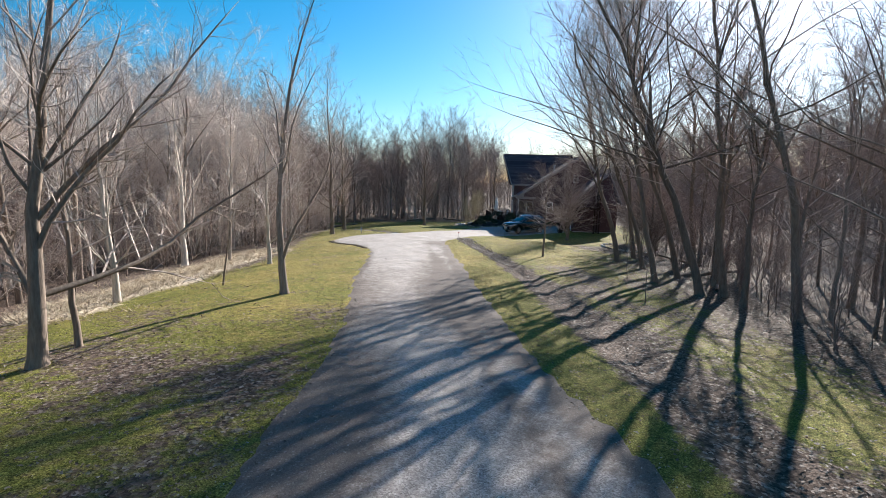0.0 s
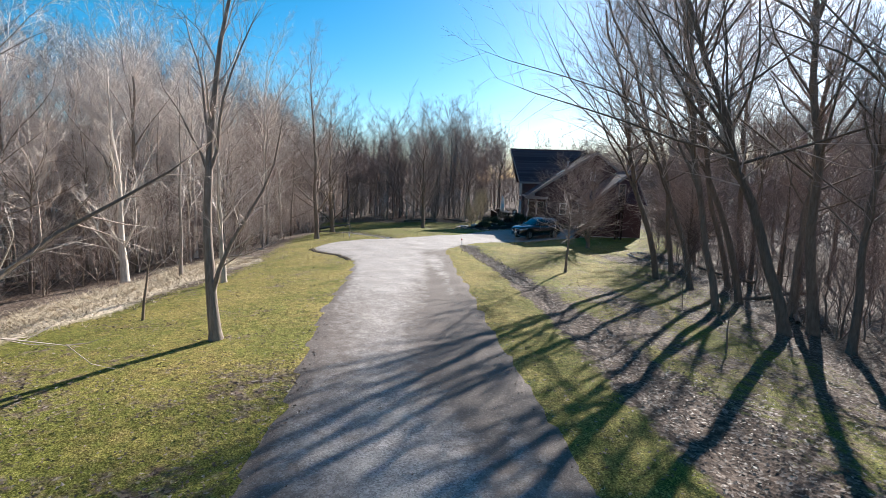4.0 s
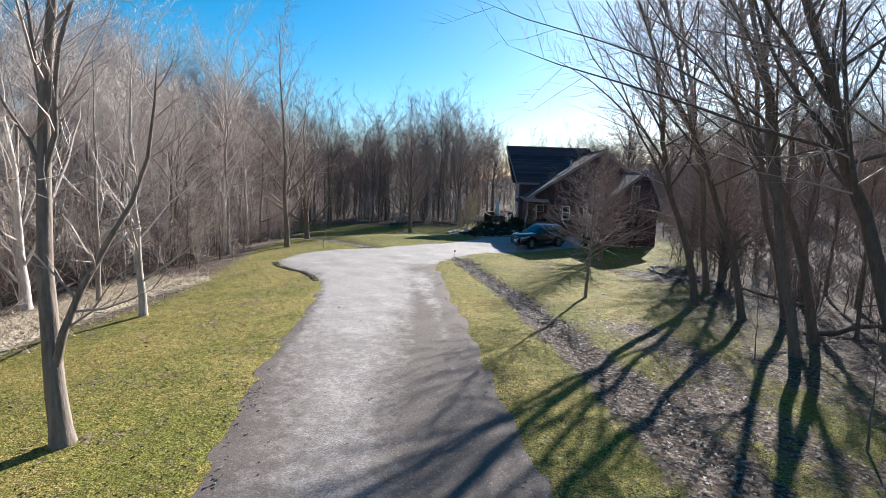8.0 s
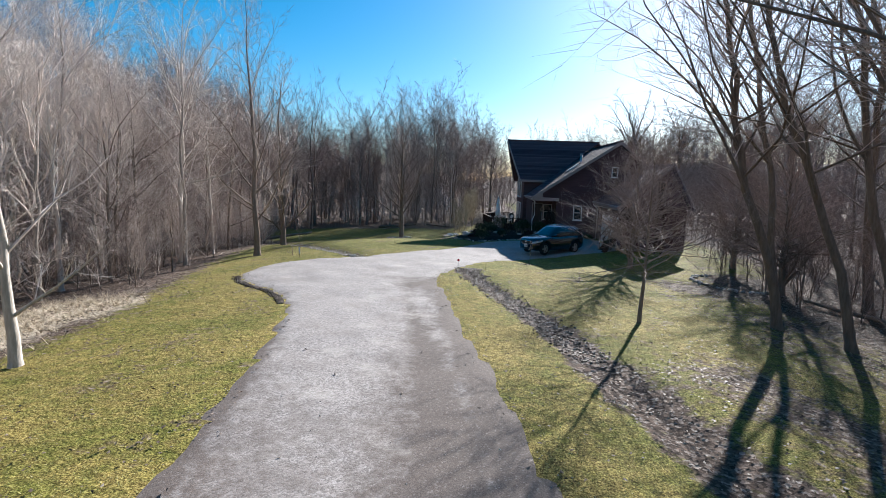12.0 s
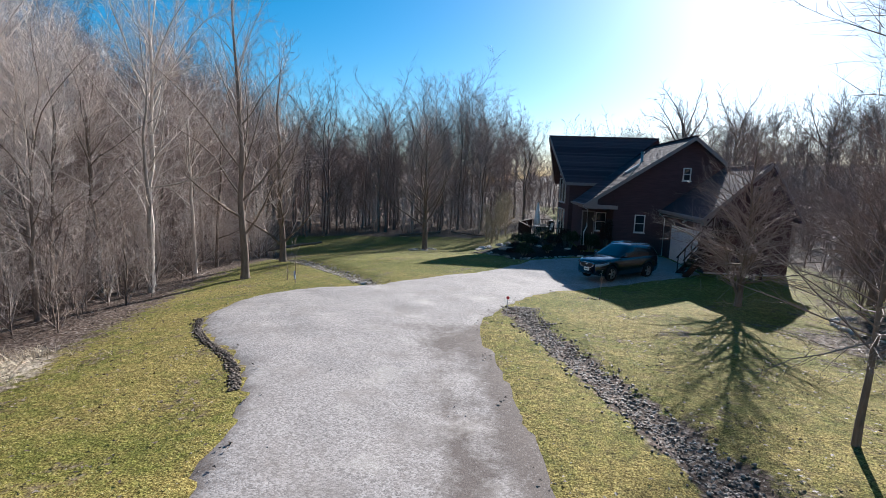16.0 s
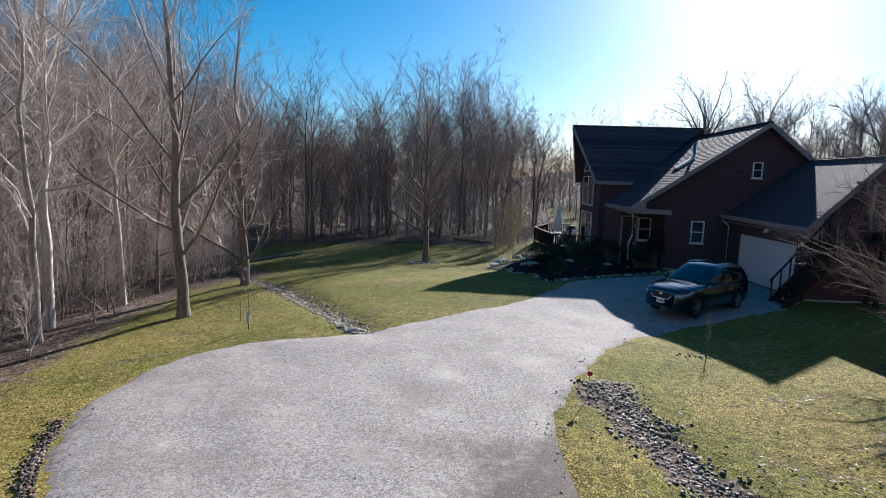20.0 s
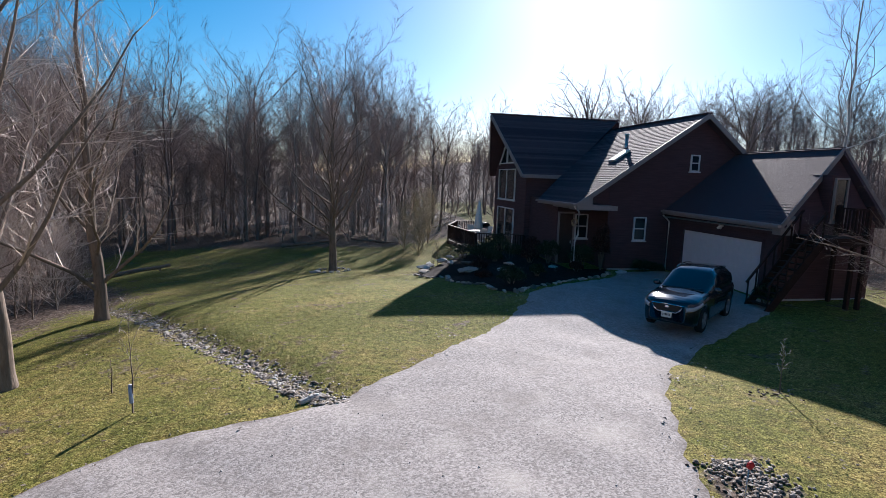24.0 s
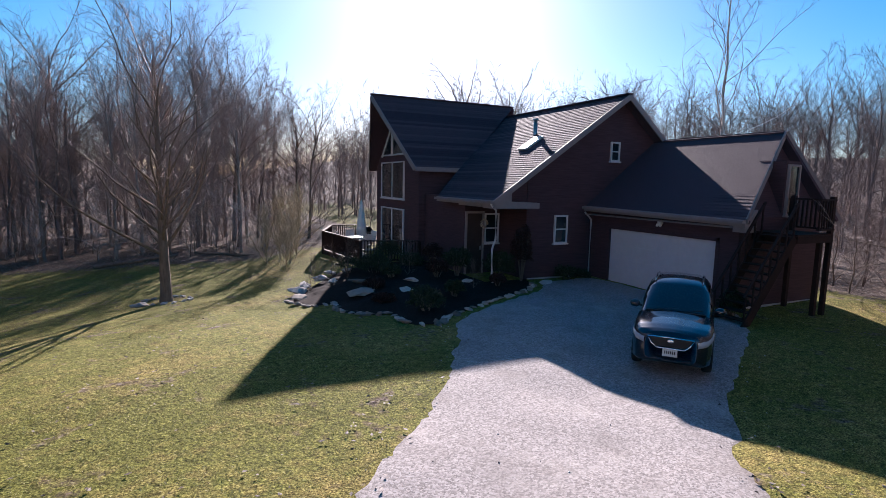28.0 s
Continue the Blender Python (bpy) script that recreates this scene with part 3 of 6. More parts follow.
# trees of the lawn, each its own shape
own_tree("leaning_tree", -7.6, 4.6, "brown-barked bare tree with long arching limbs on the lawn", M_BARK2, M_TWIG, seed=3, height=10.5, r=0.2, lean=(0.09, 0.02), limbs=16, first=0.34, span=0.4, sub=9, twigs=7, lift=0.45,
         extra=[(0.22, 72, 10, 8.6, 0.5), (0.36, 20, 56, 7.5, -0.85), (0.3, 30, 60, 5.5, -0.2), (0.2, 150, 40, 4.0, 0.5), (0.5, -40, 45, 4.0, 0.1), (0.45, 20, 60, 4.5, 0.0)])
own_tree("bare_tree", -7.9, 6.2, "slim bare tree beside the leaning one", M_BARK2, M_TWIG2, seed=4, height=7.0, r=0.09, limbs=12, first=0.35, span=0.3, sub=6, twigs=5)
own_tree("lawn_tree", -4.98, 12.5, "straight bare tree with forked crown on the lawn", M_BARKL, M_TWIG, seed=5, height=11.0, r=0.16, lean=(-0.17, 0.02), bow=0.28, wob=0.04, limbs=13, first=0.34, span=0.26, rise=(30, 62), sub=8, twigs=5,
         extra=[(0.17, 20, 76, 5.4, 0.12), (0.43, 10, 66, 4.6, 0.1), (0.5, 170, 60, 3.6, 0.1)])
own_tree("sapling", -8.47, 14.57, "thin leaning bare sapling at the lawn's edge", M_BARK2, M_TWIG, seed=6, height=3.6, r=0.045, lean=(0.16, 0.0), limbs=7, first=0.4, span=0.35, sub=4, twigs=3)
own_tree("pale_tree", -11.34, 12.2, "pale multi-limbed bare tree by the wood", M_BARK3, M_TWIG2, seed=7, height=8.5, r=0.14, limbs=14, first=0.15, span=0.42, rise=(40, 70), sub=9, twigs=7)
own_tree("pale_tree", -15.26, 23.1, "pale spreading bare tree by the straw strip", M_BARK3, M_TWIG2, seed=8, height=10.5, r=0.2, limbs=16, first=0.12, span=0.42, rise=(40, 72), sub=9, twigs=7)
own_tree("pale_tree", -9.07, 20.67, "pale-barked bare tree with upright limbs on the lawn", M_BARK3, M_TWIG2, seed=9, height=8.2, r=0.13, limbs=15, first=0.16, span=0.42, rise=(48, 74), sub=9, twigs=7)
own_tree("bare_tree", -12.76, 23.6, "slender bare tree beside the straw strip", M_BARK, M_TWIG2, seed=10, height=9.5, r=0.1, limbs=13, first=0.3, span=0.3, sub=9, twigs=7)
own_tree("bare_tree", -14.3, 37.0, "slender bare tree at the edge of the wood", M_BARK, M_TWIG2, seed=11, height=11.0, r=0.12, limbs=15, first=0.3, span=0.3, sub=9, twigs=7)
own_tree("tall_tree", -11.4, 39.4, "tall bare tree with wide crown near the gravel turnaround", M_BARK2, M_TWIG, seed=12, height=14.0, r=0.19, limbs=28, first=0.2, span=0.42, rise=(28, 62), sub=9, twigs=8, fine=1.3)
own_tree("tall_tree", -11.9, 45.0, "bare tree with low branches on the back lawn", M_BARK2, M_TWIG, seed=13, height=11.0, r=0.2, limbs=26, first=0.12, span=0.44, rise=(20, 60), sub=9, twigs=8, fine=1.3)
own_tree("yard_tree", -5.25, 55.6, "round-crowned bare tree ringed with stones on the back lawn", M_BARK2, M_TWIGB, seed=14, height=11.0, r=0.21, wob=0.05, top=0.8, limbs=44, first=0.26, span=0.4, rise=(22, 60), sub=10, twigs=9, fine=1.1, lift=0.35, forks=4, cheap=True)
own_tree("young_maple", 5.65, 25.6, "small bare tree with broad layered crown of fine twigs", M_BARK2, M_TWIGB, seed=15, height=5.0, r=0.07, wob=0.03, limbs=62, first=0.36, span=0.62, rise=(-8, 34), sub=12, twigs=10, lift=0.15, fine=0.75, cheap=True)
own_tree("dense_tree", 8.6, 36.5, "dense broad-crowned ornamental tree with layered drooping twigs", M_BARK2, M_TWIGB, seed=17, height=5.9, r=0.14, limbs=80, first=0.2, span=0.55, rise=(2, 52), sub=13, twigs=11, lift=-0.1, fine=0.75, cheap=True,
         extra=[(0.12, 200, 50, 2.8, -0.2), (0.15, 250, 58, 3.0, -0.2), (0.14, 150, 55, 2.6, -0.2)])
tree_from(TREE_MESHES[("dense_tree", 8.6, 36.5)], "dense_tree", 14.2, 33.4, 130, 1.15, "dark densely twigged small tree by the stone-edged bed")
tree_from(TREE_MESHES[("dense_tree", 8.6, 36.5)], "dense_tree", 14.6, 38.6, 250, 1.2, "dark densely twigged small tree behind the garage's end")
own_tree("sapling", 8.5, 14.5, "short bare sapling on the leaf-strewn grass", M_BARK2, M_TWIG, seed=16, height=1.7, r=0.03, limbs=6, first=0.4, span=0.4, sub=3, twigs=3)
# the row on the right, shading the drive
own_tree("leaning_tree", 11.93, 18.0, "tall bare tree leaning over the drive", M_BARK2, M_TWIG, seed=21, bow=-0.2, height=18.0, r=0.2, lean=(-0.28, 0.03), limbs=20, first=0.4, span=0.4, rise=(10, 55), sub=13, twigs=9, fine=1.15, cheap=True, forks=5, top=0.72, extra=[(0.36, 188, 58, 7.5, -0.15), (0.45, 165, 58, 7.0, -0.2), (0.55, 205, 52, 6.5, -0.25)])
own_tree("tall_tree", 13.17, 18.6, "tall straight bare tree at the wood's edge", M_BARK2, M_TWIG, seed=22, bow=-0.05, height=19.8, r=0.19, lean=(-0.15, 0.0), limbs=20, first=0.4, span=0.36, rise=(15, 60), sub=13, twigs=9, fine=1.15, cheap=True, forks=5, top=0.72)
own_tree("twin_tree", 14.2, 14.65, "bare tree with two dark stems and arching limbs", M_BARK2, M_TWIG, seed=23, bow=-0.08, height=17.4, r=0.19, lean=(-0.2, 0.0), limbs=18, first=0.4, span=0.4, rise=(10, 55), sub=12, twigs=9, fine=1.15, cheap=True, extra=[(0.06, 20, 79, 11.0, 0.05), (0.4, 165, 50, 6.0, -0.1), (0.5, 190, 50, 5.5, -0.1)])
own_tree("bare_tree", 10.3, 26.7, "bare tree with spreading crown near the house", M_BARK2, M_TWIG, seed=24, bow=-0.08, height=18.0, r=0.16, lean=(-0.18, -0.02), limbs=18, first=0.4, span=0.42, rise=(10, 55), sub=13, twigs=9, fine=1.15, cheap=True, forks=5, top=0.72, extra=[(0.36, 188, 58, 7.5, -0.15), (0.45, 165, 58, 7.0, -0.2), (0.55, 205, 52, 6.5, -0.25)])
own_tree("bare_tree", 11.35, 24.95, "dark-stemmed leaning bare tree", M_BARK2, M_TWIG, seed=25, bow=-0.12, height=18.5, r=0.14, lean=(-0.26, 0.05), limbs=16, first=0.4, span=0.42, rise=(10, 55), sub=13, twigs=9, fine=1.15, cheap=True, forks=5, top=0.72, extra=[(0.36, 188, 58, 7.5, -0.15), (0.45, 165, 58, 7.0, -0.2), (0.55, 205, 52, 6.5, -0.25)])
own_tree("bare_tree", 10.66, 20.4, "bare tree leaning towards the drive", M_BARK2, M_TWIG, seed=26, bow=-0.05, height=19.5, r=0.15, lean=(-0.2, 0.08), limbs=16, first=0.4, span=0.42, rise=(10, 55), sub=13, twigs=9, fine=1.15, cheap=True, forks=5, top=0.72, extra=[(0.36, 188, 58, 7.5, -0.15), (0.45, 165, 58, 7.0, -0.2), (0.55, 205, 52, 6.5, -0.25)])
own_tree("bare_tree", 16.3, 13.0, "tall bare tree at the thicket's edge", M_BARK2, M_TWIG, seed=27, height=18.0, r=0.17, lean=(-0.12, 0.0), limbs=18, first=0.4, span=0.4, rise=(10, 55), sub=12, twigs=9, fine=1.15, cheap=True, forks=5, top=0.72)

for tx, ty, ts in ((12.5, 22.6, 31), (13.6, 26.2, 32), (12.2, 30.2, 33)):
    own_tree("bare_tree", tx, ty, "tall dark bare tree leaning out over the grass", M_BARK2, M_TWIG, seed=ts, height=21.5, r=0.15, lean=(-0.2, 0.02), bow=-0.06, limbs=18, first=0.42, span=0.36, rise=(10, 55), sub=13, twigs=9, fine=1.15, cheap=True, forks=5, top=0.72, extra=[(0.4, 185, 50, 8.5, 0.15), (0.5, 215, 50, 7.5, 0.1)])

# Extra tree, added so that its crown shades the near lawn and drive.
own_tree("tall_tree", 16.6, 31.6, "tall spreading bare tree added at the wood's edge to cast shade", M_BARK2, M_TWIG, seed=41, height=18.5, r=0.2, lean=(-0.1, 0.0), limbs=16, first=0.38, span=0.36, rise=(10, 55), sub=10, twigs=6, fine=1.15, cheap=True, forks=6, top=0.72)

# large sparse trees standing above the woods behind the house
WIDE = dict(limbs=11, first=0.3, span=0.5, rise=(30, 62), wob=0.14, sub=8, twigs=7, fine=4.5, cheap=True, forks=7, top=0.6)
own_tree("spreading_tree", 23.1, 86.7, "large bare tree with wide crooked pale limbs behind the house", M_BARK2, M_TWIGB, seed=61, height=20.0, r=0.36, extra=[(0.4, 170, 48, 9.0, 0.25), (0.45, 5, 45, 8.5, 0.25), (0.5, 200, 60, 8.0, 0.2)], **WIDE)
own_tree("spreading_tree", 28.2, 85.6, "bare tree with crooked limbs above the house roof", M_BARK2, M_TWIGB, seed=62, height=17.0, r=0.28, lean=(0.12, 0.0), extra=[(0.4, 15, 48, 7.0, 0.25)], **WIDE)
own_tree("tall_tree", 27.9, 57.7, "tall pale-stemmed bare tree with long upswept limbs behind the garage", M_BARK3, M_TWIGB, seed=63, height=20.0, r=0.16, limbs=18, first=0.38, span=0.34, rise=(30, 60), sub=9, twigs=7, fine=1.7, cheap=True, extra=[(0.42, 190, 40, 7.0, 0.2)])
own_tree("spreading_tree", 31.4, 69.8, "bare tree with several upswept stems on the wooded slope", M_BARK2, M_TWIGB, seed=64, height=14.0, r=0.28, extra=[(0.3, 170, 60, 8.5, 0.1), (0.3, 10, 58, 8.0, 0.1)], **WIDE)

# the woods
# Sunlit left wood and dimmer right and back woods are put into twig colour.
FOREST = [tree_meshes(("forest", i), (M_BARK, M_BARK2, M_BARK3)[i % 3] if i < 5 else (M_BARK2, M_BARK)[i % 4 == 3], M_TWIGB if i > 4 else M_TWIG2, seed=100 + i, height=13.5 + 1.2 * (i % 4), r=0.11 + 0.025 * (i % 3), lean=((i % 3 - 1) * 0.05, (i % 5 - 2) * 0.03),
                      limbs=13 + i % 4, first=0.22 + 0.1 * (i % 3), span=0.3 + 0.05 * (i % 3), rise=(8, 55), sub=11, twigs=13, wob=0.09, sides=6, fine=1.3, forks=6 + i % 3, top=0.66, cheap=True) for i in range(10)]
FAR = [tree_meshes(("far", i), M_BARK2, M_TWIG2, seed=150 + i, height=14.0 + i, r=0.16, limbs=9, first=0.3, span=0.3, rise=(10, 55), sub=8, twigs=9, wob=0.08, sides=3, fine=1.8, forks=6, top=0.66, cheap=2) for i in range(5)]
BRUSH = [tree_meshes(("brush", i), M_BARK2, (M_TWIG, M_TWIG2, M_TWIGD)[i % 3], seed=200 + i, height=2.4 + 0.5 * i, r=0.035, limbs=18, first=0.03, span=0.8, rise=(20, 80), sub=6, twigs=12, wob=0.2, sides=4, flare=1.0, fine=1.1, cheap=2) for i in range(5)]


def wood_points(rng, count, region, apart):
    pts = []
    tries = 0
    while len(pts) < count and tries < count * 60:
        tries += 1
        p = region(rng)
        if p and all((p[0] - q[0]) ** 2 + (p[1] - q[1]) ** 2 > apart ** 2 for q in pts):
            pts.append(p)
    return pts


def left_wood(rng):
    y = rng.uniform(-4, 64)
    x = trees_from(y) - 1.0 - abs(rng.gauss(0, 9))
    return (x, y) if x > -45 else None


def right_wood(rng):
    y = rng.uniform(-2, 44)
    x = wood_edge_right(y) + 1.0 + abs(rng.gauss(0, 7))
    return (x, y) if x < 48 and not (x < 22 and y > 38) else None


def back_wood(rng):
    x = rng.uniform(-38, 48)
    y = 67 - 0.25 * min(x, 12) + abs(rng.gauss(0, 13)) + 0.012 * x * x * (x > 0)
    return (x, y) if not (4 < x < 36 and y < 86) else None


rng = random.Random(11)
spots = wood_points(rng, 125, left_wood, 1.6) + wood_points(rng, 34, right_wood, 2.3) + wood_points(rng, 125, back_wood, 1.6)
for i, (x, y) in enumerate(spots):
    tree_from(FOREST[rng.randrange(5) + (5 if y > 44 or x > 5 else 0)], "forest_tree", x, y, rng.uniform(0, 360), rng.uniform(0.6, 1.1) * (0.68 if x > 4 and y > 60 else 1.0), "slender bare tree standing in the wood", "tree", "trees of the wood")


def near_left(rng):
    y = rng.uniform(2, 62)
    return trees_from(y) - 0.6 - abs(rng.gauss(0, 3.0)), y


def near_right(rng):
    y = rng.uniform(2, 40)
    return wood_edge_right(y) + 0.5 + abs(rng.gauss(0, 3)), y


def beside_house(rng):
    y = rng.uniform(30, 62)
    return 13.6 + 3.0 * sm(36, 44, y) + abs(rng.gauss(0, 6)), y


def near_back(rng):
    x = rng.uniform(-24, 30)
    return (x, 66.5 - 0.25 * min(x, 12) + abs(rng.gauss(0, 6))) if not 1 < x < 20 else None


brush = wood_points(rng, 190, near_left, 0.6) + wood_points(rng, 70, near_right, 0.7) + wood_points(rng, 75, near_back, 0.8) + wood_points(rng, 70, beside_house, 0.8)
brush.sort(key=lambda s: abs(s[0]) + 0.15 * abs(s[1] - 25))
# Brush right of the drive has its shade put into darker twigs.
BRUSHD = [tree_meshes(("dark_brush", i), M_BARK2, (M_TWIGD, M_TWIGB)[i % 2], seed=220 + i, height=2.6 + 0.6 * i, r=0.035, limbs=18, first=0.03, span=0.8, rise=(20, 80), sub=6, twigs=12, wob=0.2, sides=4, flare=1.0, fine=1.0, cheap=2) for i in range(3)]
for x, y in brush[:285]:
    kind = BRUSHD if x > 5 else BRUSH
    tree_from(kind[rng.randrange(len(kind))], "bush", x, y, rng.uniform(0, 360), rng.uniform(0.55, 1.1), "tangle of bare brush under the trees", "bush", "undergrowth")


def merged(name, meshes, places, material, label, category):
    """Many far plants as one mesh."""
    Vs, Fs, Ls, off = [], [], [], 0
    for me, x, y, rz, s in places:
        n = len(me.vertices)
        co = np.empty(n * 3)
        me.vertices.foreach_get("co", co)
        co = co.reshape(-1, 3) * s
        c, sn = math.cos(rz), math.sin(rz)
        co = np.stack([co[:, 0] * c - co[:, 1] * sn + x, co[:, 0] * sn + co[:, 1] * c + y, co[:, 2] + ground_z(x, y)], -1)
        li = np.empty(len(me.loops), dtype=np.int64)
        me.loops.foreach_get("vertex_index", li)
        lt = np.empty(len(me.polygons), dtype=np.int64)
        me.polygons.foreach_get("loop_total", lt)
        Vs.append(co), Fs.append(li + off), Ls.append(lt)
        off += n
    V, L, T = np.concatenate(Vs), np.concatenate(Fs), np.concatenate(Ls)
    me = bpy.data.meshes.new(name)
    me.vertices.add(len(V))
    me.vertices.foreach_set("co", V.ravel())
    me.loops.add(len(L))
    me.loops.foreach_set("vertex_index", L)
    me.polygons.add(len(T))
    me.polygons.foreach_set("loop_start", np.concatenate([[0], np.cumsum(T)[:-1]]))
    me.materials.append(material)
    me.update(calc_edges=True)
    return tagged(new(name, me), label, category, "", "stuff")


def far_trees():
    rng = random.Random(5)
    out = []
    while len(out) < 760:
        a, d = rng.uniform(-1.5, 1.6), 46 + 75 * rng.random() ** 1.2
        x, y = -2 + d * math.sin(a), 25 + d * math.cos(a)
        if (y < 40 and abs(x) < 40) or y < -5 or (4 < x < 36 and y < 86):
            continue
        m = FAR[rng.randrange(len(FAR))]
        rz, s = rng.uniform(0, 6.28), rng.uniform(0.75, 1.1) * (0.72 if 4 < x < 45 else 1.0)
        out += [(m[0], x, y, rz, s), (m[1], x, y, rz, s)]
    return out


far = far_trees()
for _ in range(150):
    x, y = rng.uniform(8, 75), rng.uniform(84, 135)
    m = FAR[rng.randrange(len(FAR))]
    rz, k = rng.uniform(0, 6.28), rng.uniform(0.5, 0.85)
    far += [(m[0], x, y, rz, k), (m[1], x, y, rz, k)]

for _ in range(190):
    low = rng.random() < 0.62
    x, y = (rng.uniform(22, 42), rng.uniform(52, 86)) if low else (rng.uniform(37, 78), rng.uniform(44, 88))
    m = FAR[rng.randrange(len(FAR))]
    rz, k = rng.uniform(0, 6.28), rng.uniform(0.3, 0.46) if low else rng.uniform(0.6, 0.95)
    far += [(m[0], x, y, rz, k), (m[1], x, y, rz, k)]


def woods_behind():
    """Unseen woods added round the lane's other end, to shade the place from the north."""
    rng = random.Random(15)
    out = []
    while len(out) < 200:
        x, y = rng.uniform(-75, 75), rng.uniform(-75, -13)
        if abs(x - 2.5) < 5 and y > -40:
            continue
        m = FAR[rng.randrange(len(FAR))]
        rz, k = rng.uniform(0, 6.28), rng.uniform(0.9, 1.25)
        out += [(m[0], x, y, rz, k), (m[1], x, y, rz, k)]
    return out


merged("lane_woods", None, woods_behind(), M_TWIG, "unseen bare woods on both sides of the lane, added to block low sky", "woods")
merged("far_woods", None, far, M_FARWOOD, "bare grey-brown woods on the far slopes", "woods")



def thicket():
    """Low brush filling the woods behind the nearer bushes."""
    rng = random.Random(6)
    out = []
    while len(out) < 300:
        k = rng.random()
        if k < 0.3:
            y = rng.uniform(0, 66)
            x = wood_edge_left(y) - 4 - abs(rng.gauss(0, 9))
        elif k < 0.5:
            y = rng.uniform(0, 44)
            x = wood_edge_right(y) + 3 + abs(rng.gauss(0, 8))
        else:
            x = rng.uniform(-36, 46)
            y = 67.5 - 0.25 * min(x, 12) + abs(rng.gauss(0, 14)) + 0.02 * x * x * (x > 0)
            if 0 < x < 21 and y < 69:
                continue
        out.append((BRUSH[rng.randrange(len(BRUSH))][1], x, y, rng.uniform(0, 6.28), rng.uniform(0.7, 1.3)))
    return out


rest = [(BRUSH[rng.randrange(len(BRUSH))][1], x, y, rng.uniform(0, 6.28), rng.uniform(0.7, 1.2)) for x, y in brush[285:]]
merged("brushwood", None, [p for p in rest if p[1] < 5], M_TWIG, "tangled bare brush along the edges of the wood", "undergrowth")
# Same brush as above, dimmed for the shaded side by its twig colour.
merged("shaded_brushwood", None, [p for p in rest if p[1] >= 5], M_TWIGB, "tangled brush beside the house, shade put into its twig colour", "undergrowth")


def tall_thicket():
    """Head-high saplings and brush between the stems of the wood."""
    rng = random.Random(16)
    out = []
    while len(out) < 190:
        if rng.random() < 0.4:
            y = rng.uniform(4, 62)
            x = trees_from(y) - 5 - abs(rng.gauss(0, 7))
        else:
            x = rng.uniform(-40, 46)
            y = 71 - 0.25 * min(x, 12) + abs(rng.gauss(0, 11)) + 0.02 * x * x * (x > 0)
            if 0 < x < 21 and y < 71:
                continue
        out.append((BRUSH[rng.randrange(len(BRUSH))][1], x, y, rng.uniform(0, 6.28), rng.uniform(1.5, 2.3)))
    return out


# Brush between the stems: the wood's inner shade put into darker twigs.
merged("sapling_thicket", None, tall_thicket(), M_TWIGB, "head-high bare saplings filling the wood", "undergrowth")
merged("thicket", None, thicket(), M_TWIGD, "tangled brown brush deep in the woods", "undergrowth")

# ---- house ----
house = tagged(empty("house", (0, 0, 0)), "brown wood-sided house with steep dark shingle roofs and attached garage", "house")
Z0 = -0.15
GX, GY0, GY1 = 10.05, 43.5, 49.85
CR, CRZ, CE, CEZ = 11.3, 7.2, 5.1, 3.05
LR, LRZ, LE, LEZ = 58.7, 7.8, 55.35, 4.3


def wall(poly, d, label=""):
    return prism("wall", poly, d, M_SIDING, house, label)


# centre block
wall([(7.0, 49.85, Z0), (13.95, 49.85, Z0), (13.95, 49.85, 4.95), (11.3, 49.85, 7.1), (7.0, 49.85, 4.2)], (0, 0.18, 0))
wall([(7.0, 50.03, Z0), (7.0, 51.8, Z0), (7.0, 51.8, 4.15), (7.0, 50.03, 4.15)], (0.18, 0, 0))
wall([(5.4, 51.8, Z0), (7.0, 51.8, Z0), (7.0, 51.8, 4.15), (5.4, 51.8, 3.1)], (0, 0.18, 0))
wall([(5.35, 49.85, 2.82), (7.0, 49.85, 2.82), (7.0, 49.85, 4.2), (5.35, 49.85, 3.1)], (0, 0.18, 0))
wall([(5.4, 51.98, Z0 - 0.4), (5.4, 55.7, Z0 - 0.4), (5.4, 55.7, 3.1), (5.4, 51.98, 3.1)], (0.18, 0, 0))
wall([(13.77, 50.03, Z0), (13.77, 62, Z0), (13.77, 62, 4.95), (13.77, 50.03, 4.95)], (0.18, 0, 0))
# left block
wall([(5.1, 55.7, Z0 - 1.2), (5.1, 61.7, Z0 - 1.2), (5.1, 61.7, 4.4), (5.1, 58.7, 7.6), (5.1, 55.7, 4.4)], (0.18, 0, 0))
wall([(5.28, 55.7, Z0 - 1), (11.0, 55.7, Z0 - 1), (11.0, 55.7, 4.4), (5.28, 55.7, 4.4)], (0, 0.18, 0))
wall([(5.28, 61.52, Z0 - 1.2), (14.8, 61.52, Z0 - 1.2), (14.8, 61.52, 4.3), (5.28, 61.52, 4.3)], (0, 0.18, 0))
# garage
GR, GRZ, GB, GRY = 13.3, 5.55, 14.25, 44.5
wall([(GX, GY0, Z0), (GX, 44.2, Z0), (GX, 44.2, 2.05), (GX, 48.75, 2.05), (GX, 48.75, Z0), (GX, GY1, Z0), (GX, GY1, 2.78), (GX, GY0, 2.78)], (0.18, 0, 0))
wall([(GX + 0.18, GY0, Z0 - 0.3), (13.95, GY0, Z0 - 0.3), (13.95, GY0, 2.8), (GX + 0.18, GY0, 2.8)], (0, 0.18, 0))
wall([(GX + 0.1, GY0, 2.8), (13.95, GY0, 2.8), (GR, GY0 + 1.17, 5.2)], (0, 0.18, 0))
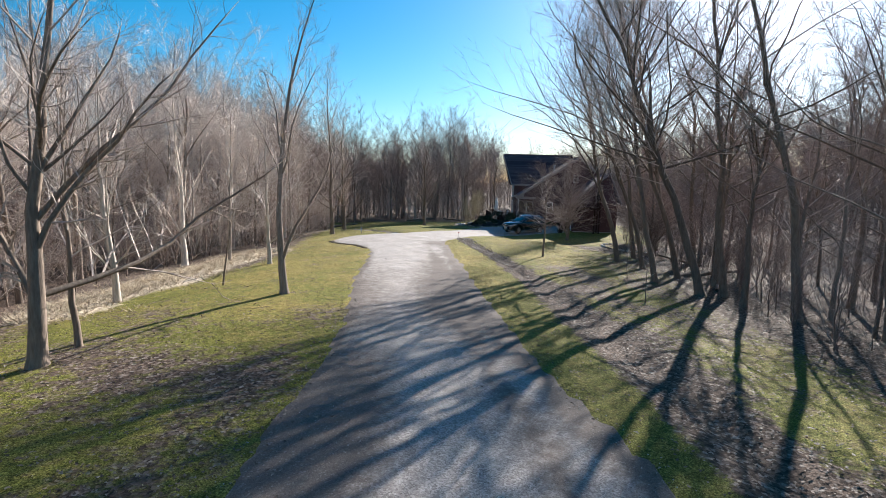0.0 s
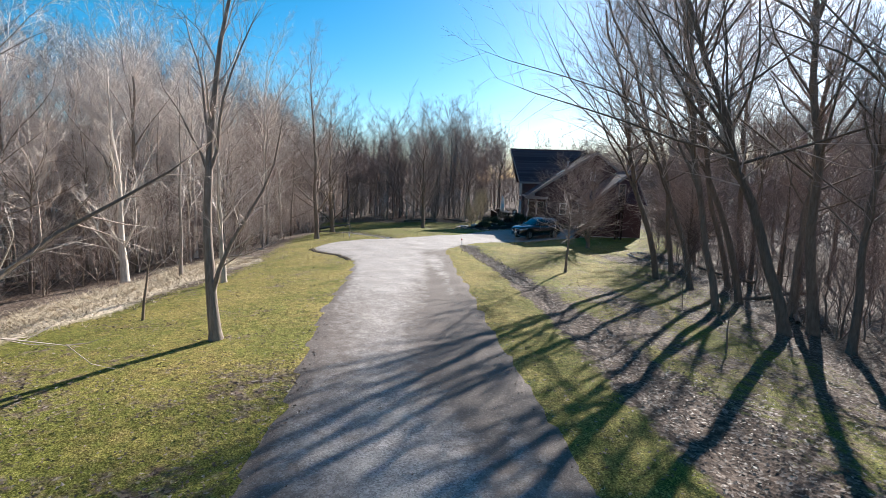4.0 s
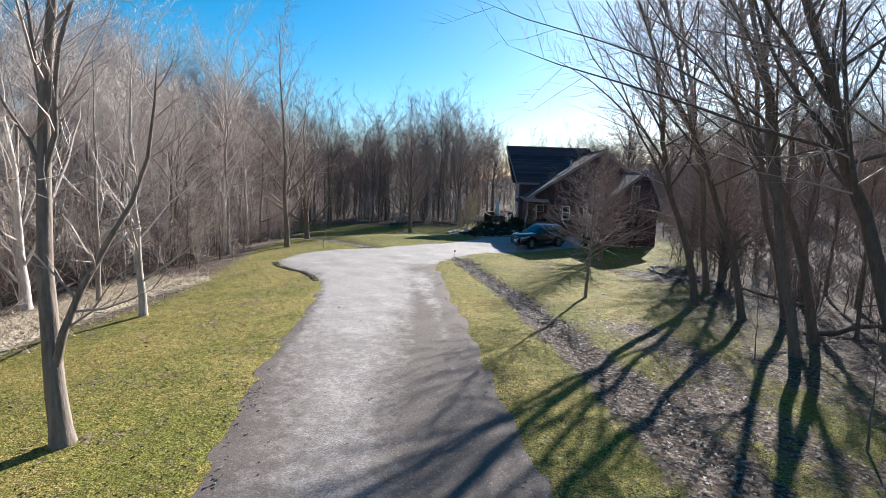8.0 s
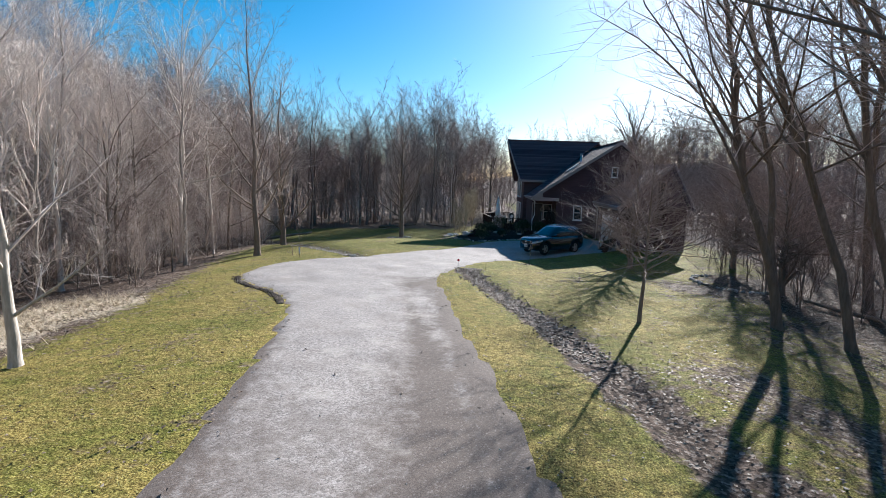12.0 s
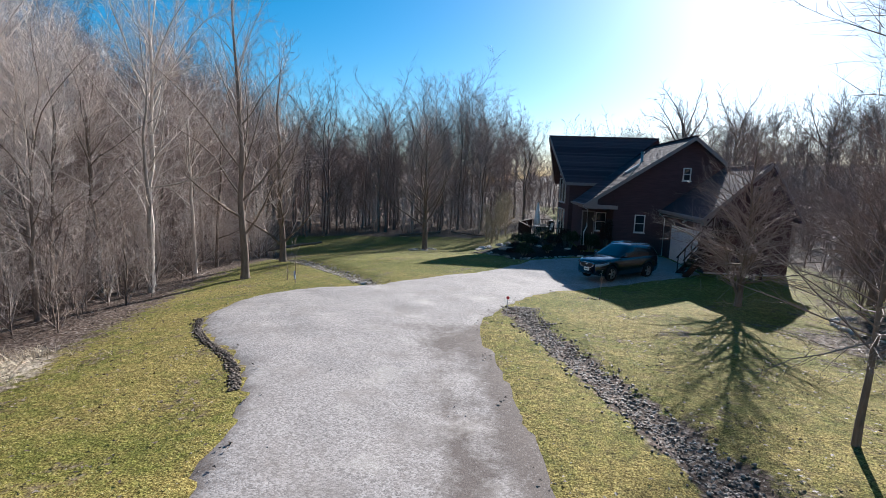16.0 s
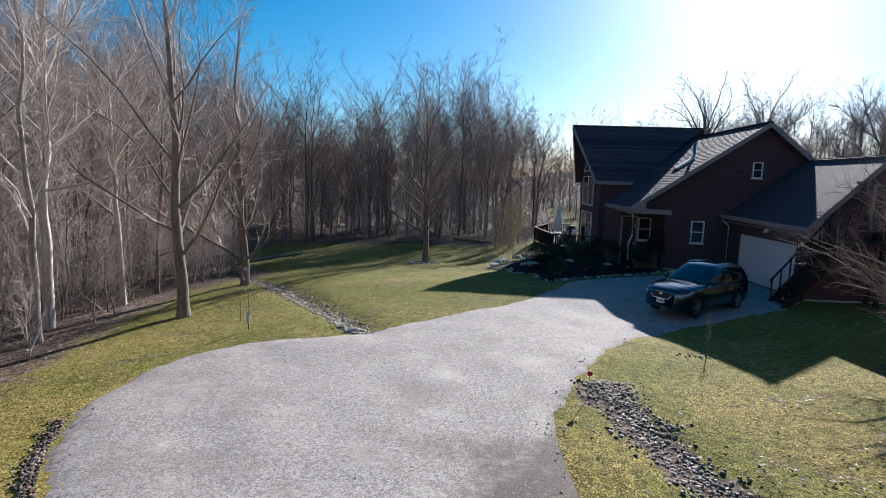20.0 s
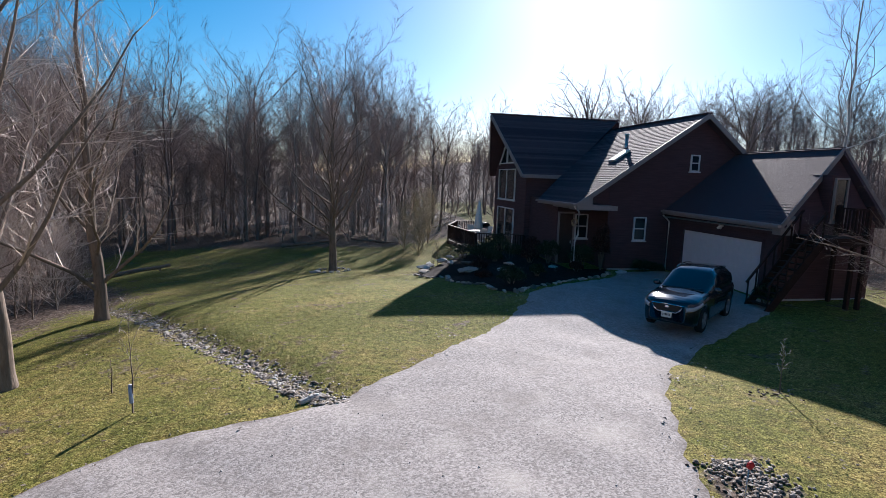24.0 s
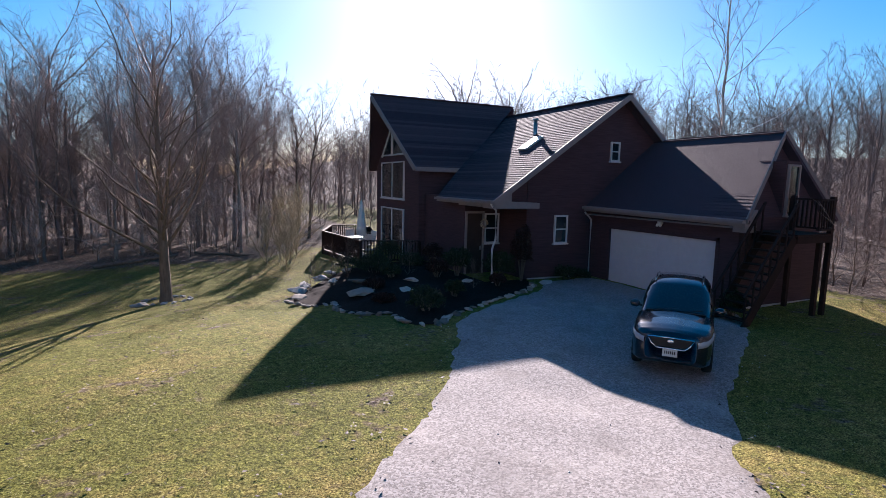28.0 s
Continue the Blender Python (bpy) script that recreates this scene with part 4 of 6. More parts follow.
wall([(13.77, GY0 + 0.18, Z0 - 0.3), (13.77, GY1, Z0 - 0.3), (13.77, GY1, 2.75), (13.77, GY0 + 0.18, 2.75)], (0.18, 0, 0))


def clip(poly, axis, value, keep_above):
    """The part of a flat polygon of (u, s) on one side of a line."""
    out = []
    for i, p in enumerate(poly):
        q = poly[(i + 1) % len(poly)]
        a, b = p[axis] - value, q[axis] - value
        if not keep_above:
            a, b = -a, -b
        if a >= 0:
            out.append(p)
        if a * b < 0:
            t = a / (a - b)
            out.append((p[0] + (q[0] - p[0]) * t, p[1] + (q[1] - p[1]) * t))
    return out


def slope(poly, along_eave, course=0.155, thick=0.15):
    """A roof slope: the deck, and its shingle courses laid over one another."""
    P = [Vector(p) for p in poly]
    u = Vector(along_eave).normalized()
    n = (P[1] - P[0]).cross(P[2] - P[0]).normalized()
    if n.z < 0:
        n = -n
    s = n.cross(u)
    if s.z < 0:
        s = -s
    deck = prism("roof", poly, -n * thick, M_ROOF, house)
    flat = [((p - P[0]).dot(u), (p - P[0]).dot(s)) for p in P]
    lo, hi = min(f[1] for f in flat), max(f[1] for f in flat)
    k = lo
    while k < hi:
        band = clip(clip(flat, 1, k - 0.02, True), 1, k + course, False)
        if len(band) > 2:
            top = [P[0] + u * a + s * b + n * (0.017 - 0.012 * (b - k) / course) for a, b in band]
            bot = [P[0] + u * a + s * b + n * 0.004 for a, b in band]
            m = len(band)
            ob = piece("shingle_course", [tuple(v) for v in top + bot], [tuple(range(m)), tuple(range(2 * m - 1, m - 1, -1))] + [(i, i + m, (i + 1) % m + m, (i + 1) % m) for i in range(m)], M_ROOF, deck)
            fix_normals(ob)
        k += course
    return deck


def fix_normals(ob):
    bm = bmesh.new()
    bm.from_mesh(ob.data)
    bmesh.ops.recalc_face_normals(bm, faces=bm.faces[:])
    bm.to_mesh(ob.data)
    bm.free()


def board(name, p, q, w, h, material, parent, label="", up=(0, 0, 1)):
    """A square-cut board from p to q, w wide across and h high."""
    p, q = Vector(p), Vector(q)
    d = (q - p).normalized()
    side = d.cross(Vector(up)).normalized()
    top = side.cross(d)
    v = []
    for e in (p, q):
        for a, b in ((-1, -1), (1, -1), (1, 1), (-1, 1)):
            v.append(tuple(e + side * a * w / 2 + top * b * h / 2))
    ob = piece(name, v, [(0, 1, 2, 3), (7, 6, 5, 4), (0, 4, 5, 1), (1, 5, 6, 2), (2, 6, 7, 3), (3, 7, 4, 0)], material, parent, label)
    fix_normals(ob)
    return ob


def pipe(name, pts, r, material, parent, label="", sides=8):
    V, F = [], []
    tube(V, F, [Vector(p) for p in pts], [r] * len(pts), sides)
    return piece(name, V, F, material, parent, label, True)


slope([(CE, 49.1, CEZ), (CE, 53.7, CEZ), (7.05, 55.4, 4.354), (CR, 58.7, CRZ), (CR, 49.4, CRZ)], (0, 1, 0))
slope([(14.1, 49.4, 4.96), (14.1, 62.0, 4.96), (CR, 62.0, CRZ), (CR, 49.4, CRZ)], (0, 1, 0), 0.6)
slope([(4.75, LE, LEZ), (7.1, LE, LEZ), (11.9, LR, LRZ), (3.77, LR, LRZ)], (1, 0, 0))
slope([(4.75, 62.05, LEZ), (14.0, 62.05, LEZ), (11.9, LR, LRZ), (3.77, LR, LRZ)], (1, 0, 0), 0.6)
slope([(9.78, 43.1, 2.76), (9.78, GY1, 2.84), (GR, GY1, GRZ), (GR, GRY, GRZ)], (0, 1, 0))
slope([(GB, 43.1, 2.72), (GB, GY1, 2.72), (GR, GY1, GRZ), (GR, GRY, GRZ)], (0, 1, 0), 0.5)
# ridge caps
board("ridge_cap", (3.74, LR, LRZ + 0.02), (11.9, LR, LRZ + 0.02), 0.24, 0.05, M_ROOF, house)
board("ridge_cap", (CR, 49.38, CRZ + 0.02), (CR, 58.7, CRZ + 0.02), 0.24, 0.05, M_ROOF, house)
board("ridge_cap", (GR, GRY - 0.02, GRZ - 0.014), (GR, GY1, GRZ - 0.014), 0.12, 0.04, M_ROOF, house)
# fascia, rakes and gutters
for p, q in (((CE - 0.02, 49.1, CEZ - 0.09), (CE - 0.02, 53.7, CEZ - 0.09)), ((4.75, LE - 0.02, LEZ - 0.09), (7.1, LE - 0.02, LEZ - 0.09)), ((9.7, 43.1, 2.67), (9.7, GY1, 2.75))):
    board("fascia", p, q, 0.04, 0.2, M_TRIM, house)
for p, q in (((CE - 0.1, 49.05, CEZ - 0.06), (CE - 0.1, 53.7, CEZ - 0.06)), ((9.62, 43.1, 2.7), (9.62, GY1 - 0.03, 2.78))):
    board("gutter", p, q, 0.11, 0.1, M_TRIM, house, "pale metal gutter")
for p, q in (((CE, 49.08, CEZ - 0.1), (CR, 49.38, CRZ - 0.1)), ((CR, 49.38, CRZ - 0.1), (14.1, 49.38, 4.86)), ((4.73, LE, LEZ - 0.1), (3.75, LR, LRZ - 0.1)),
             ((3.75, LR, LRZ - 0.1), (4.73, 62.05, LEZ - 0.1)), ((9.72, 43.08, 2.72), (GR, GRY - 0.02, GRZ - 0.1)), ((GR, GRY - 0.02, GRZ - 0.1), (GB, 43.08, 2.62))):
    board("rake_board", p, q, 0.04, 0.2, M_TRIM, house)
# boxed returns at the eave corners
prism("eave_return", [(CE, 49.15, CEZ - 0.28), (7.05, 49.15, CEZ - 0.28), (7.05, 49.15, CEZ - 0.08), (5.85, 49.15, CEZ - 0.05), (5.85, 49.15, CEZ + 0.3), (CE, 49.15, CEZ - 0.16)], (0, 0.7, 0), M_TRIM, house)
prism("eave_return", [(9.74, 43.14, 2.4), (10.25, 43.14, 2.4), (10.25, 43.14, 3.05), (9.74, 43.14, 2.62)], (0, 0.36, 0), M_TRIM, house)
# porch soffit and floor
box("soffit", (CE + 0.02, 50.04, CEZ - 0.26), (6.98, 51.78, CEZ - 0.2), M_TRIM, house)
box("soffit", (9.72, 43.52, 2.5), (GX - 0.01, GY1 - 0.02, 2.54), M_TRIM, house)
box("porch_floor", (5.3, 49.95, Z0 - 0.25), (6.99, 51.79, 0.02), M_CONC, house, "grey concrete porch floor")
box("foundation", (GX + 0.02, GY0 - 0.04, Z0 - 0.4), (13.9, GY0 - 0.005, 0.12), M_CONC, house, "grey concrete foundation strip")
box("foundation", (7.1, 49.8, Z0 - 0.4), (GX, 49.845, 0.1), M_CONC, house, "grey concrete foundation strip")
box("corner_board", (6.97, 49.82, Z0), (7.1, 49.845, 4.1), M_SIDING, house)


def window(o, u, w, h, cols=1, rows=2, f=0.055, name="window", material=M_WHITE, glass=M_GLASS):
    """A framed window: lower left corner o, direction u along the wall; out is to the right of u."""
    o, u = Vector(o), Vector(u).normalized()
    out = u.cross(Vector((0, 0, 1)))
    m = Matrix(((u.x, out.x, 0, o.x), (u.y, out.y, 0, o.y), (0, 0, 1, o.z), (0, 0, 0, 1)))
    bm = bmesh.new()
    boxes(bm, (0, -0.02, 0, w, 0.06, f), (0, -0.02, h - f, w, 0.06, h), (0, -0.02, f, f, 0.06, h - f), (w - f, -0.02, f, w, 0.06, h - f))
    for i in range(1, cols):
        boxes(bm, (w * i / cols - f / 2, -0.02, f, w * i / cols + f / 2, 0.05, h - f))
    bm.transform(m)
    win = part(name, bm, material, house, ("white-framed " if material == M_WHITE else "tan-framed ") + name.replace("_", " "))
    fix_normals(win)
    cw, rh = (w - f) / cols, (h - f) / rows
    for i in range(cols):
        for j in range(rows):
            b2 = boxes(bmesh.new(), (i * cw + f, -0.012, j * rh + f, (i + 1) * cw, 0.012, (j + 1) * rh))
            b2.transform(m)
            part("pane", b2, glass, win, "dark reflecting glass")
            if j:
                b3 = boxes(bmesh.new(), (i * cw + f, -0.015, j * rh + 0.01, (i + 1) * cw, 0.045, j * rh + f))
                b3.transform(m)
                part("sash_rail", b3, material, win)
    b4 = boxes(bmesh.new(), (-0.04, -0.02, -0.05, w + 0.04, 0.1, 0))
    b4.transform(m)
    part("sill", b4, material, win)
    return win


Y1 = 49.83
window((8.25, Y1, 1.4), (1, 0, 0), 0.62, 1.08)
window((10.85, Y1, 4.62), (1, 0, 0), 0.46, 0.76)
window((6.3, 51.78, 1.25), (1, 0, 0), 0.66, 1.2)
# entry door with its pale casing
entry = box("entry_door", (5.5, 51.74, 0.02), (6.18, 51.785, 2.45), plain("door_dark", (0.05, 0.03, 0.026), 0.5, 0, 0.2), house, "dark front door in pale casing")
box("casing", (5.42, 51.71, 0.02), (5.5, 51.79, 2.53), M_TRIM, entry)
box("casing", (6.18, 51.71, 0.02), (6.26, 51.79, 2.53), M_TRIM, entry)
box("casing", (5.5, 51.71, 2.45), (6.18, 51.79, 2.53), M_TRIM, entry)
box("door_handle", (6.08, 51.69, 1.0), (6.12, 51.74, 1.14), M_METAL, entry, "metal door handle")
# tall glazing of the gable end, facing the drive
X1 = 5.08
window((X1, 60.8, 2.78), (0, -1, 0), 3.3, 1.85, 2, 1)
window((X1, 60.8, 0.0), (0, -1, 0), 3.3, 2.3, 2, 1, name="patio_door")


def raked_window():
    """Four-sided panes under the rake, split by the ridge line."""
    for ya, yb in ((60.75, 59.25), (59.15, 57.6)):
        def top(y):
            return 7.0 - abs(y - LR) * 1.02
        outer = [(ya, 4.98), (yb, 4.98), (yb, top(yb)), (ya, top(ya))]
        if ya > LR > yb:
            outer = [(ya, 4.98), (yb, 4.98), (yb, top(yb)), (LR, top(LR)), (ya, top(ya))]
        cy, cz = sum(p[0] for p in outer) / len(outer), sum(p[1] for p in outer) / len(outer)
        glass = prism("raked_window", [(X1 - 0.01, y, z) for y, z in outer], (0.02, 0, 0), M_GLASS, house, "slanted gable window with white frame")
        n = len(outer)
        for i in range(n):
            a, b = outer[i], outer[(i + 1) % n]
            board("frame", (X1 - 0.02, *a), (X1 - 0.02, *b), 0.07, 0.08, M_WHITE, glass, up=(1, 0, 0))


raked_window()
# garage door: four rows of raised panels
gd = box("garage_door", (GX + 0.06, 44.22, Z0 + 0.06), (GX + 0.1, 48.73, 2.04), M_GARDOOR, house, "pale grey panelled garage door, closed")
for j in range(4):
    for i in range(8):
        y0 = 44.3 + i * 0.552
        z0 = 0.0 + j * 0.51
        box("panel", (GX + 0.054, y0, z0), (GX + 0.06, y0 + 0.49, z0 + 0.44), M_GARDOOR, gd, bev=0.004)
for a, b in (((GX - 0.02, 44.1, Z0), (GX + 0.05, 44.22, 2.15)), ((GX - 0.02, 48.73, Z0), (GX + 0.05, 48.85, 2.15)), ((GX - 0.02, 44.1, 2.04), (GX + 0.05, 48.85, 2.15))):
    box("door_casing", a, b, M_SIDING, house)
# downspouts
pipe("downspout", [(5.0, 49.15, 2.96), (5.15, 49.2, 2.8), (5.32, 49.3, 2.7), (5.34, 49.3, 1.7), (5.18, 49.25, 1.35), (5.2, 49.25, 0.5), (5.26, 49.2, -0.2)], 0.038, M_WHITE, house, "bent white downspout")
pipe("downspout", [(9.66, 49.75, 2.6), (9.85, 49.75, 2.45), (10.0, 49.76, 2.3), (10.0, 49.76, 0.05), (9.85, 49.74, -0.03)], 0.035, M_WHITE, house, "white downspout")
# floodlight over the garage door
fl = box("floodlight", (9.93, 46.25, 2.4), (10.04, 46.4, 2.5), M_WHITE, house, "small white twin floodlight")
for dy in (0.0, 0.13):
    pipe("lamp_head", [(9.95, 46.26 + dy, 2.4), (9.88, 46.24 + dy, 2.33)], 0.045, M_WHITE, fl)
# skylight, flue and the small vent beside it
U = (CRZ - CEZ) / (CR - CE)
def on_centre(x, y, up=0.0):
    return (x, y, CEZ + (x - CE) * U + up)
sk = prism("skylight", [on_centre(8.0, 51.5, 0.02), on_centre(8.0, 52.1, 0.02), on_centre(8.8, 52.1, 0.02), on_centre(8.8, 51.5, 0.02)], (-0.04, 0, 0.07), M_WHITE, house, "tilted skylight with bright glass")
prism("pane", [on_centre(8.02, 51.56, 0.105), on_centre(8.02, 52.04, 0.105), on_centre(8.7, 52.04, 0.105), on_centre(8.7, 51.56, 0.105)], (-0.004, 0, 0.008), glass_material("sky_glass", (0.25, 0.27, 0.3), 0.02), sk)
pipe("flue", [on_centre(9.15, 52.6, -0.1), on_centre(9.15, 52.6, 0.6)], 0.085, M_METAL, house, "grey metal flue pipe")
pipe("flue_cap", [on_centre(9.15, 52.6, 0.6), on_centre(9.15, 52.6, 0.67)], 0.125, M_METAL, house)
# upper door and window of the garage's end
box("door_bay", (11.95, GY0 + 0.03, 2.8), (12.65, GY0 + 0.85, 4.5), M_SIDING, house)
window((12.02, GY0, 2.85), (1, 0, 0), 0.56, 1.55, 1, 1, f=0.06, name="balcony_door", material=M_TRIM)

# ---- balcony and stair on the garage's end ----
balcony = tagged(empty("balcony", (11.0, 43.4, 0)), "dark wooden balcony on posts at the garage's gable end", "balcony")


def at_balcony(fn, *a, **k):
    ob = fn(*a, **k)
    ob.matrix_parent_inverse = balcony.matrix_basis.inverted()
    return ob


BX0, BX1, BY0, BY1, BZ = 10.55, 12.2, 42.15, 43.45, 2.42
for i in range(12):
    y0 = BY0 + i * (BY1 - BY0) / 12
    at_balcony(box, "floor_board", (BX0, y0 + 0.006, BZ - 0.04), (BX1, y0 + 0.106, BZ), M_DECK, balcony)
for a, b in (((BX0, BY0, BZ - 0.25), (BX1, BY0 + 0.05, BZ - 0.045)), ((BX1 - 0.05, BY0 + 0.05, BZ - 0.25), (BX1, BY1, BZ - 0.045)), ((BX0, BY0 + 0.05, BZ - 0.25), (BX0 + 0.05, BY1, BZ - 0.045))):
    at_balcony(box, "beam", a, b, M_DECK, balcony)
for x, y in ((11.7, 42.22), (12.14, 42.22), (12.14, 43.3)):
    at_balcony(box, "post", (x - 0.06, y - 0.06, -0.9), (x + 0.06, y + 0.06, BZ + (1.05 if x > 12 else -0.25)), M_DECK, balcony)
for p, q in (((BX0 + 0.9, BY0 + 0.03, BZ + 0.95), (BX1, BY0 + 0.03, BZ + 0.95)), ((BX1 - 0.03, BY0, BZ + 0.95), (BX1 - 0.03, BY1, BZ + 0.95)),
             ((BX0 + 0.9, BY0 + 0.03, BZ + 0.12), (BX1, BY0 + 0.03, BZ + 0.12)), ((BX1 - 0.03, BY0, BZ + 0.12), (BX1 - 0.03, BY1, BZ + 0.12))):
    at_balcony(board, "rail", p, q, 0.09, 0.05, M_DECK, balcony)
for i in range(6):
    x = BX0 + 0.95 + i * 0.12
    at_balcony(box, "baluster", (x, BY0 + 0.015, BZ + 0.14), (x + 0.045, BY0 + 0.05, BZ + 0.92), M_DECK, balcony)
for i in range(10):
    y = BY0 + 0.12 + i * 0.125
    at_balcony(box, "baluster", (BX1 - 0.05, y, BZ + 0.14), (BX1 - 0.012, y + 0.045, BZ + 0.92), M_DECK, balcony)
stair = tagged(empty("outdoor_stair", (10.2, 42.6, -0.2)), "dark wooden stair along the garage's end wall", "stair")
sx0, sx1, sz0, sz1 = 8.6, 10.5, -0.15, BZ
inv = stair.matrix_basis.inverted()
for y in (42.2, 43.1):
    board("stringer", (sx0, y, sz0), (sx1, y, sz1 - 0.1), 0.05, 0.26, M_DECK, stair).matrix_parent_inverse = inv
    board("handrail", (sx0, y, sz0 + 0.95), (sx1, y, sz1 + 0.85), 0.07, 0.05, M_DECK, stair).matrix_parent_inverse = inv
for i in range(13):
    f = (i + 0.5) / 13
    x, z = sx0 + (sx1 - sx0) * f, sz0 + (sz1 - sz0) * f
    box("tread", (x - 0.12, 42.22, z), (x + 0.12, 43.08, z + 0.04), M_DECK, stair).matrix_parent_inverse = inv
    if i % 2 == 0:
        for y in (42.2, 43.1):
            box("baluster", (x - 0.02, y - 0.02, z), (x + 0.02, y + 0.02, z + 0.93), M_DECK, stair).matrix_parent_inverse = inv

# ---- deck beside the gable end ----
deck = tagged(empty("deck", (3.5, 59, -0.8)), "dark stained wooden deck with baluster railing", "deck")
dinv = deck.matrix_basis.inverted()
DK = [(5.08, 55.5), (2.5, 56.2), (1.95, 61.2), (3.2, 64.6), (5.08, 64.8)]
DZ = 0.0


def dk(ob):
    ob.matrix_parent_inverse = dinv
    return ob


flatpoly = [(y, x) for x, y in DK]
k = 55.5
while k < 64.8:
    band = clip(clip(flatpoly, 0, k + 0.006, True), 0, k + 0.134, False)
    if len(band) > 2:
        dk(prism("deck_board", [(x, y, DZ) for y, x in band], (0, 0, -0.035), M_DECK, deck))
    k += 0.14
for (xa, ya), (xb, yb) in zip(DK, DK[1:]):
    n = max(1, round(math.hypot(xb - xa, yb - ya) / 1.6))
    dk(board("rim_joist", (xa, ya, DZ - 0.16), (xb, yb, DZ - 0.16), 0.05, 0.24, M_DECK, deck))
    dk(board("rail_cap", (xa, ya, DZ + 0.97), (xb, yb, DZ + 0.97), 0.14, 0.045, M_DECK, deck))
    dk(board("bottom_rail", (xa, ya, DZ + 0.1), (xb, yb, DZ + 0.1), 0.05, 0.07, M_DECK, deck))
    for i in range(n):
        x, y = xa + (xb - xa) * i / n, ya + (yb - ya) * i / n
        dk(box("post", (x - 0.05, y - 0.05, -2.0), (x + 0.05, y + 0.05, DZ + 0.95), M_DECK, deck))
    m = int(math.hypot(xb - xa, yb - ya) / 0.13)
    for i in range(m):
        f = (i + 0.5) / m
        x, y = xa + (xb - xa) * f, ya + (yb - ya) * f
        dk(box("baluster", (x - 0.02, y - 0.02, DZ + 0.12), (x + 0.02, y + 0.02, DZ + 0.95), M_DECK, deck))
    for i in range(int(m * 0.8)):
        f = (i + 0.5) / int(m * 0.8)
        x, y = xa + (xb - xa) * f, ya + (yb - ya) * f
        dk(box("skirt_slat", (x - 0.045, y - 0.015, -1.6), (x + 0.045, y + 0.015, DZ - 0.28), M_DECK, deck))


def umbrella(x, y):
    e = tagged(empty("umbrella", (x, y, DZ)), "closed white patio umbrella standing in its base", "umbrella")
    V, F = [], []
    tube(V, F, [Vector((0, 0, 0.1)), Vector((0, 0, 2.7))], [0.025, 0.02], 8)
    piece("pole", V, F, M_METAL, e)
    V, F = [], []
    tube(V, F, [Vector((0, 0, z)) for z in (1.0, 1.05, 1.55, 2.1, 2.6, 2.75)], [0.2, 0.27, 0.22, 0.15, 0.07, 0], 12)
    V = [(a * (1 + 0.12 * math.sin(6 * math.atan2(b, a))), b * (1 + 0.12 * math.sin(6 * math.atan2(b, a))), c) for a, b, c in V]
    piece("canopy", V, F, plain("umbrella_cloth", (0.72, 0.68, 0.66), 0.9, 0, 0.08), e, "", True)
    V, F = [], []
    tube(V, F, [Vector((0, 0, 0)), Vector((0, 0, 0.06)), Vector((0, 0, 0.12))], [0.25, 0.24, 0.06], 14)
    piece("base", V, F, M_METAL, e)


umbrella(3.15, 58.2)


def deck_table(x, y):
    e = tagged(empty("patio_table", (x, y, DZ)), "round dark metal patio table on the deck", "table")
    V, F = [], []
    tube(V, F, [Vector((0, 0, 0.70)), Vector((0, 0, 0.73))], [0.55, 0.55], 20)
    F.append(tuple(range(19, -1, -1)))
    piece("tabletop", V, F, M_METAL, e)
    for a in range(4):
        c, s = math.cos(a * 1.571 + 0.7), math.sin(a * 1.571 + 0.7)
        pipe("leg", [(0.4 * c, 0.4 * s, 0.7), (0.45 * c, 0.45 * s, 0)], 0.02, M_METAL, e)


def deck_chair(x, y, rz):
    e = tagged(empty("patio_chair", (x, y, DZ), rz), "metal-framed patio chair with pale sling seat", "chair", "patio chairs")
    cloth = plain("sling", (0.5, 0.48, 0.47), 0.85, 0, 0.1)
    box("seat", (-0.24, -0.24, 0.40), (0.24, 0.24, 0.43), cloth, e)
    board("backrest", (0.24, 0, 0.45), (0.36, 0, 0.98), 0.46, 0.025, cloth, e, up=(1, 0, 0))
    for a, b in ((-0.22, -0.22), (-0.22, 0.22), (0.22, -0.22), (0.22, 0.22)):
        pipe("leg", [(a, b, 0.41), (a * 1.1, b * 1.1, 0)], 0.014, M_METAL, e)
    for b in (-0.25, 0.25):
        pipe("arm", [(-0.22, b, 0.41), (-0.22, b, 0.63), (0.28, b, 0.65)], 0.014, M_METAL, e)


deck_table(3.6, 60.2)
for x, y, a in ((2.9, 60.6, 180), (4.3, 60.6, 20), (3.5, 61.2, 90), (3.7, 59.3, -90), (3.2, 57.3, 200)):
    deck_chair(x, y, a)


def grill(x, y):
    e = tagged(empty("grill", (x, y, DZ), 90), "black covered barbecue grill against the house wall", "grill")
    blk = plain("black_enamel", (0.02, 0.02, 0.022), 0.45)
    box("cart", (-0.45, -0.25, 0.1), (0.45, 0.25, 0.75), blk, e, bev=0.02)
    V, F = [], []
    tube(V, F, [Vector((-0.4, 0, 0.82)), Vector((0.4, 0, 0.82))], [0.27, 0.27], 12)
    piece("lid", V, F, blk, e)
    box("shelf", (0.46, -0.2, 0.72), (0.8, 0.2, 0.76), M_METAL, e)
    for a, b in ((-0.4, -0.2), (0.4, -0.2), (-0.4, 0.2), (0.4, 0.2)):
        box("leg", (a - 0.02, b - 0.02, 0), (a + 0.02, b + 0.02, 0.1), blk, e)


grill(4.7, 62.4)

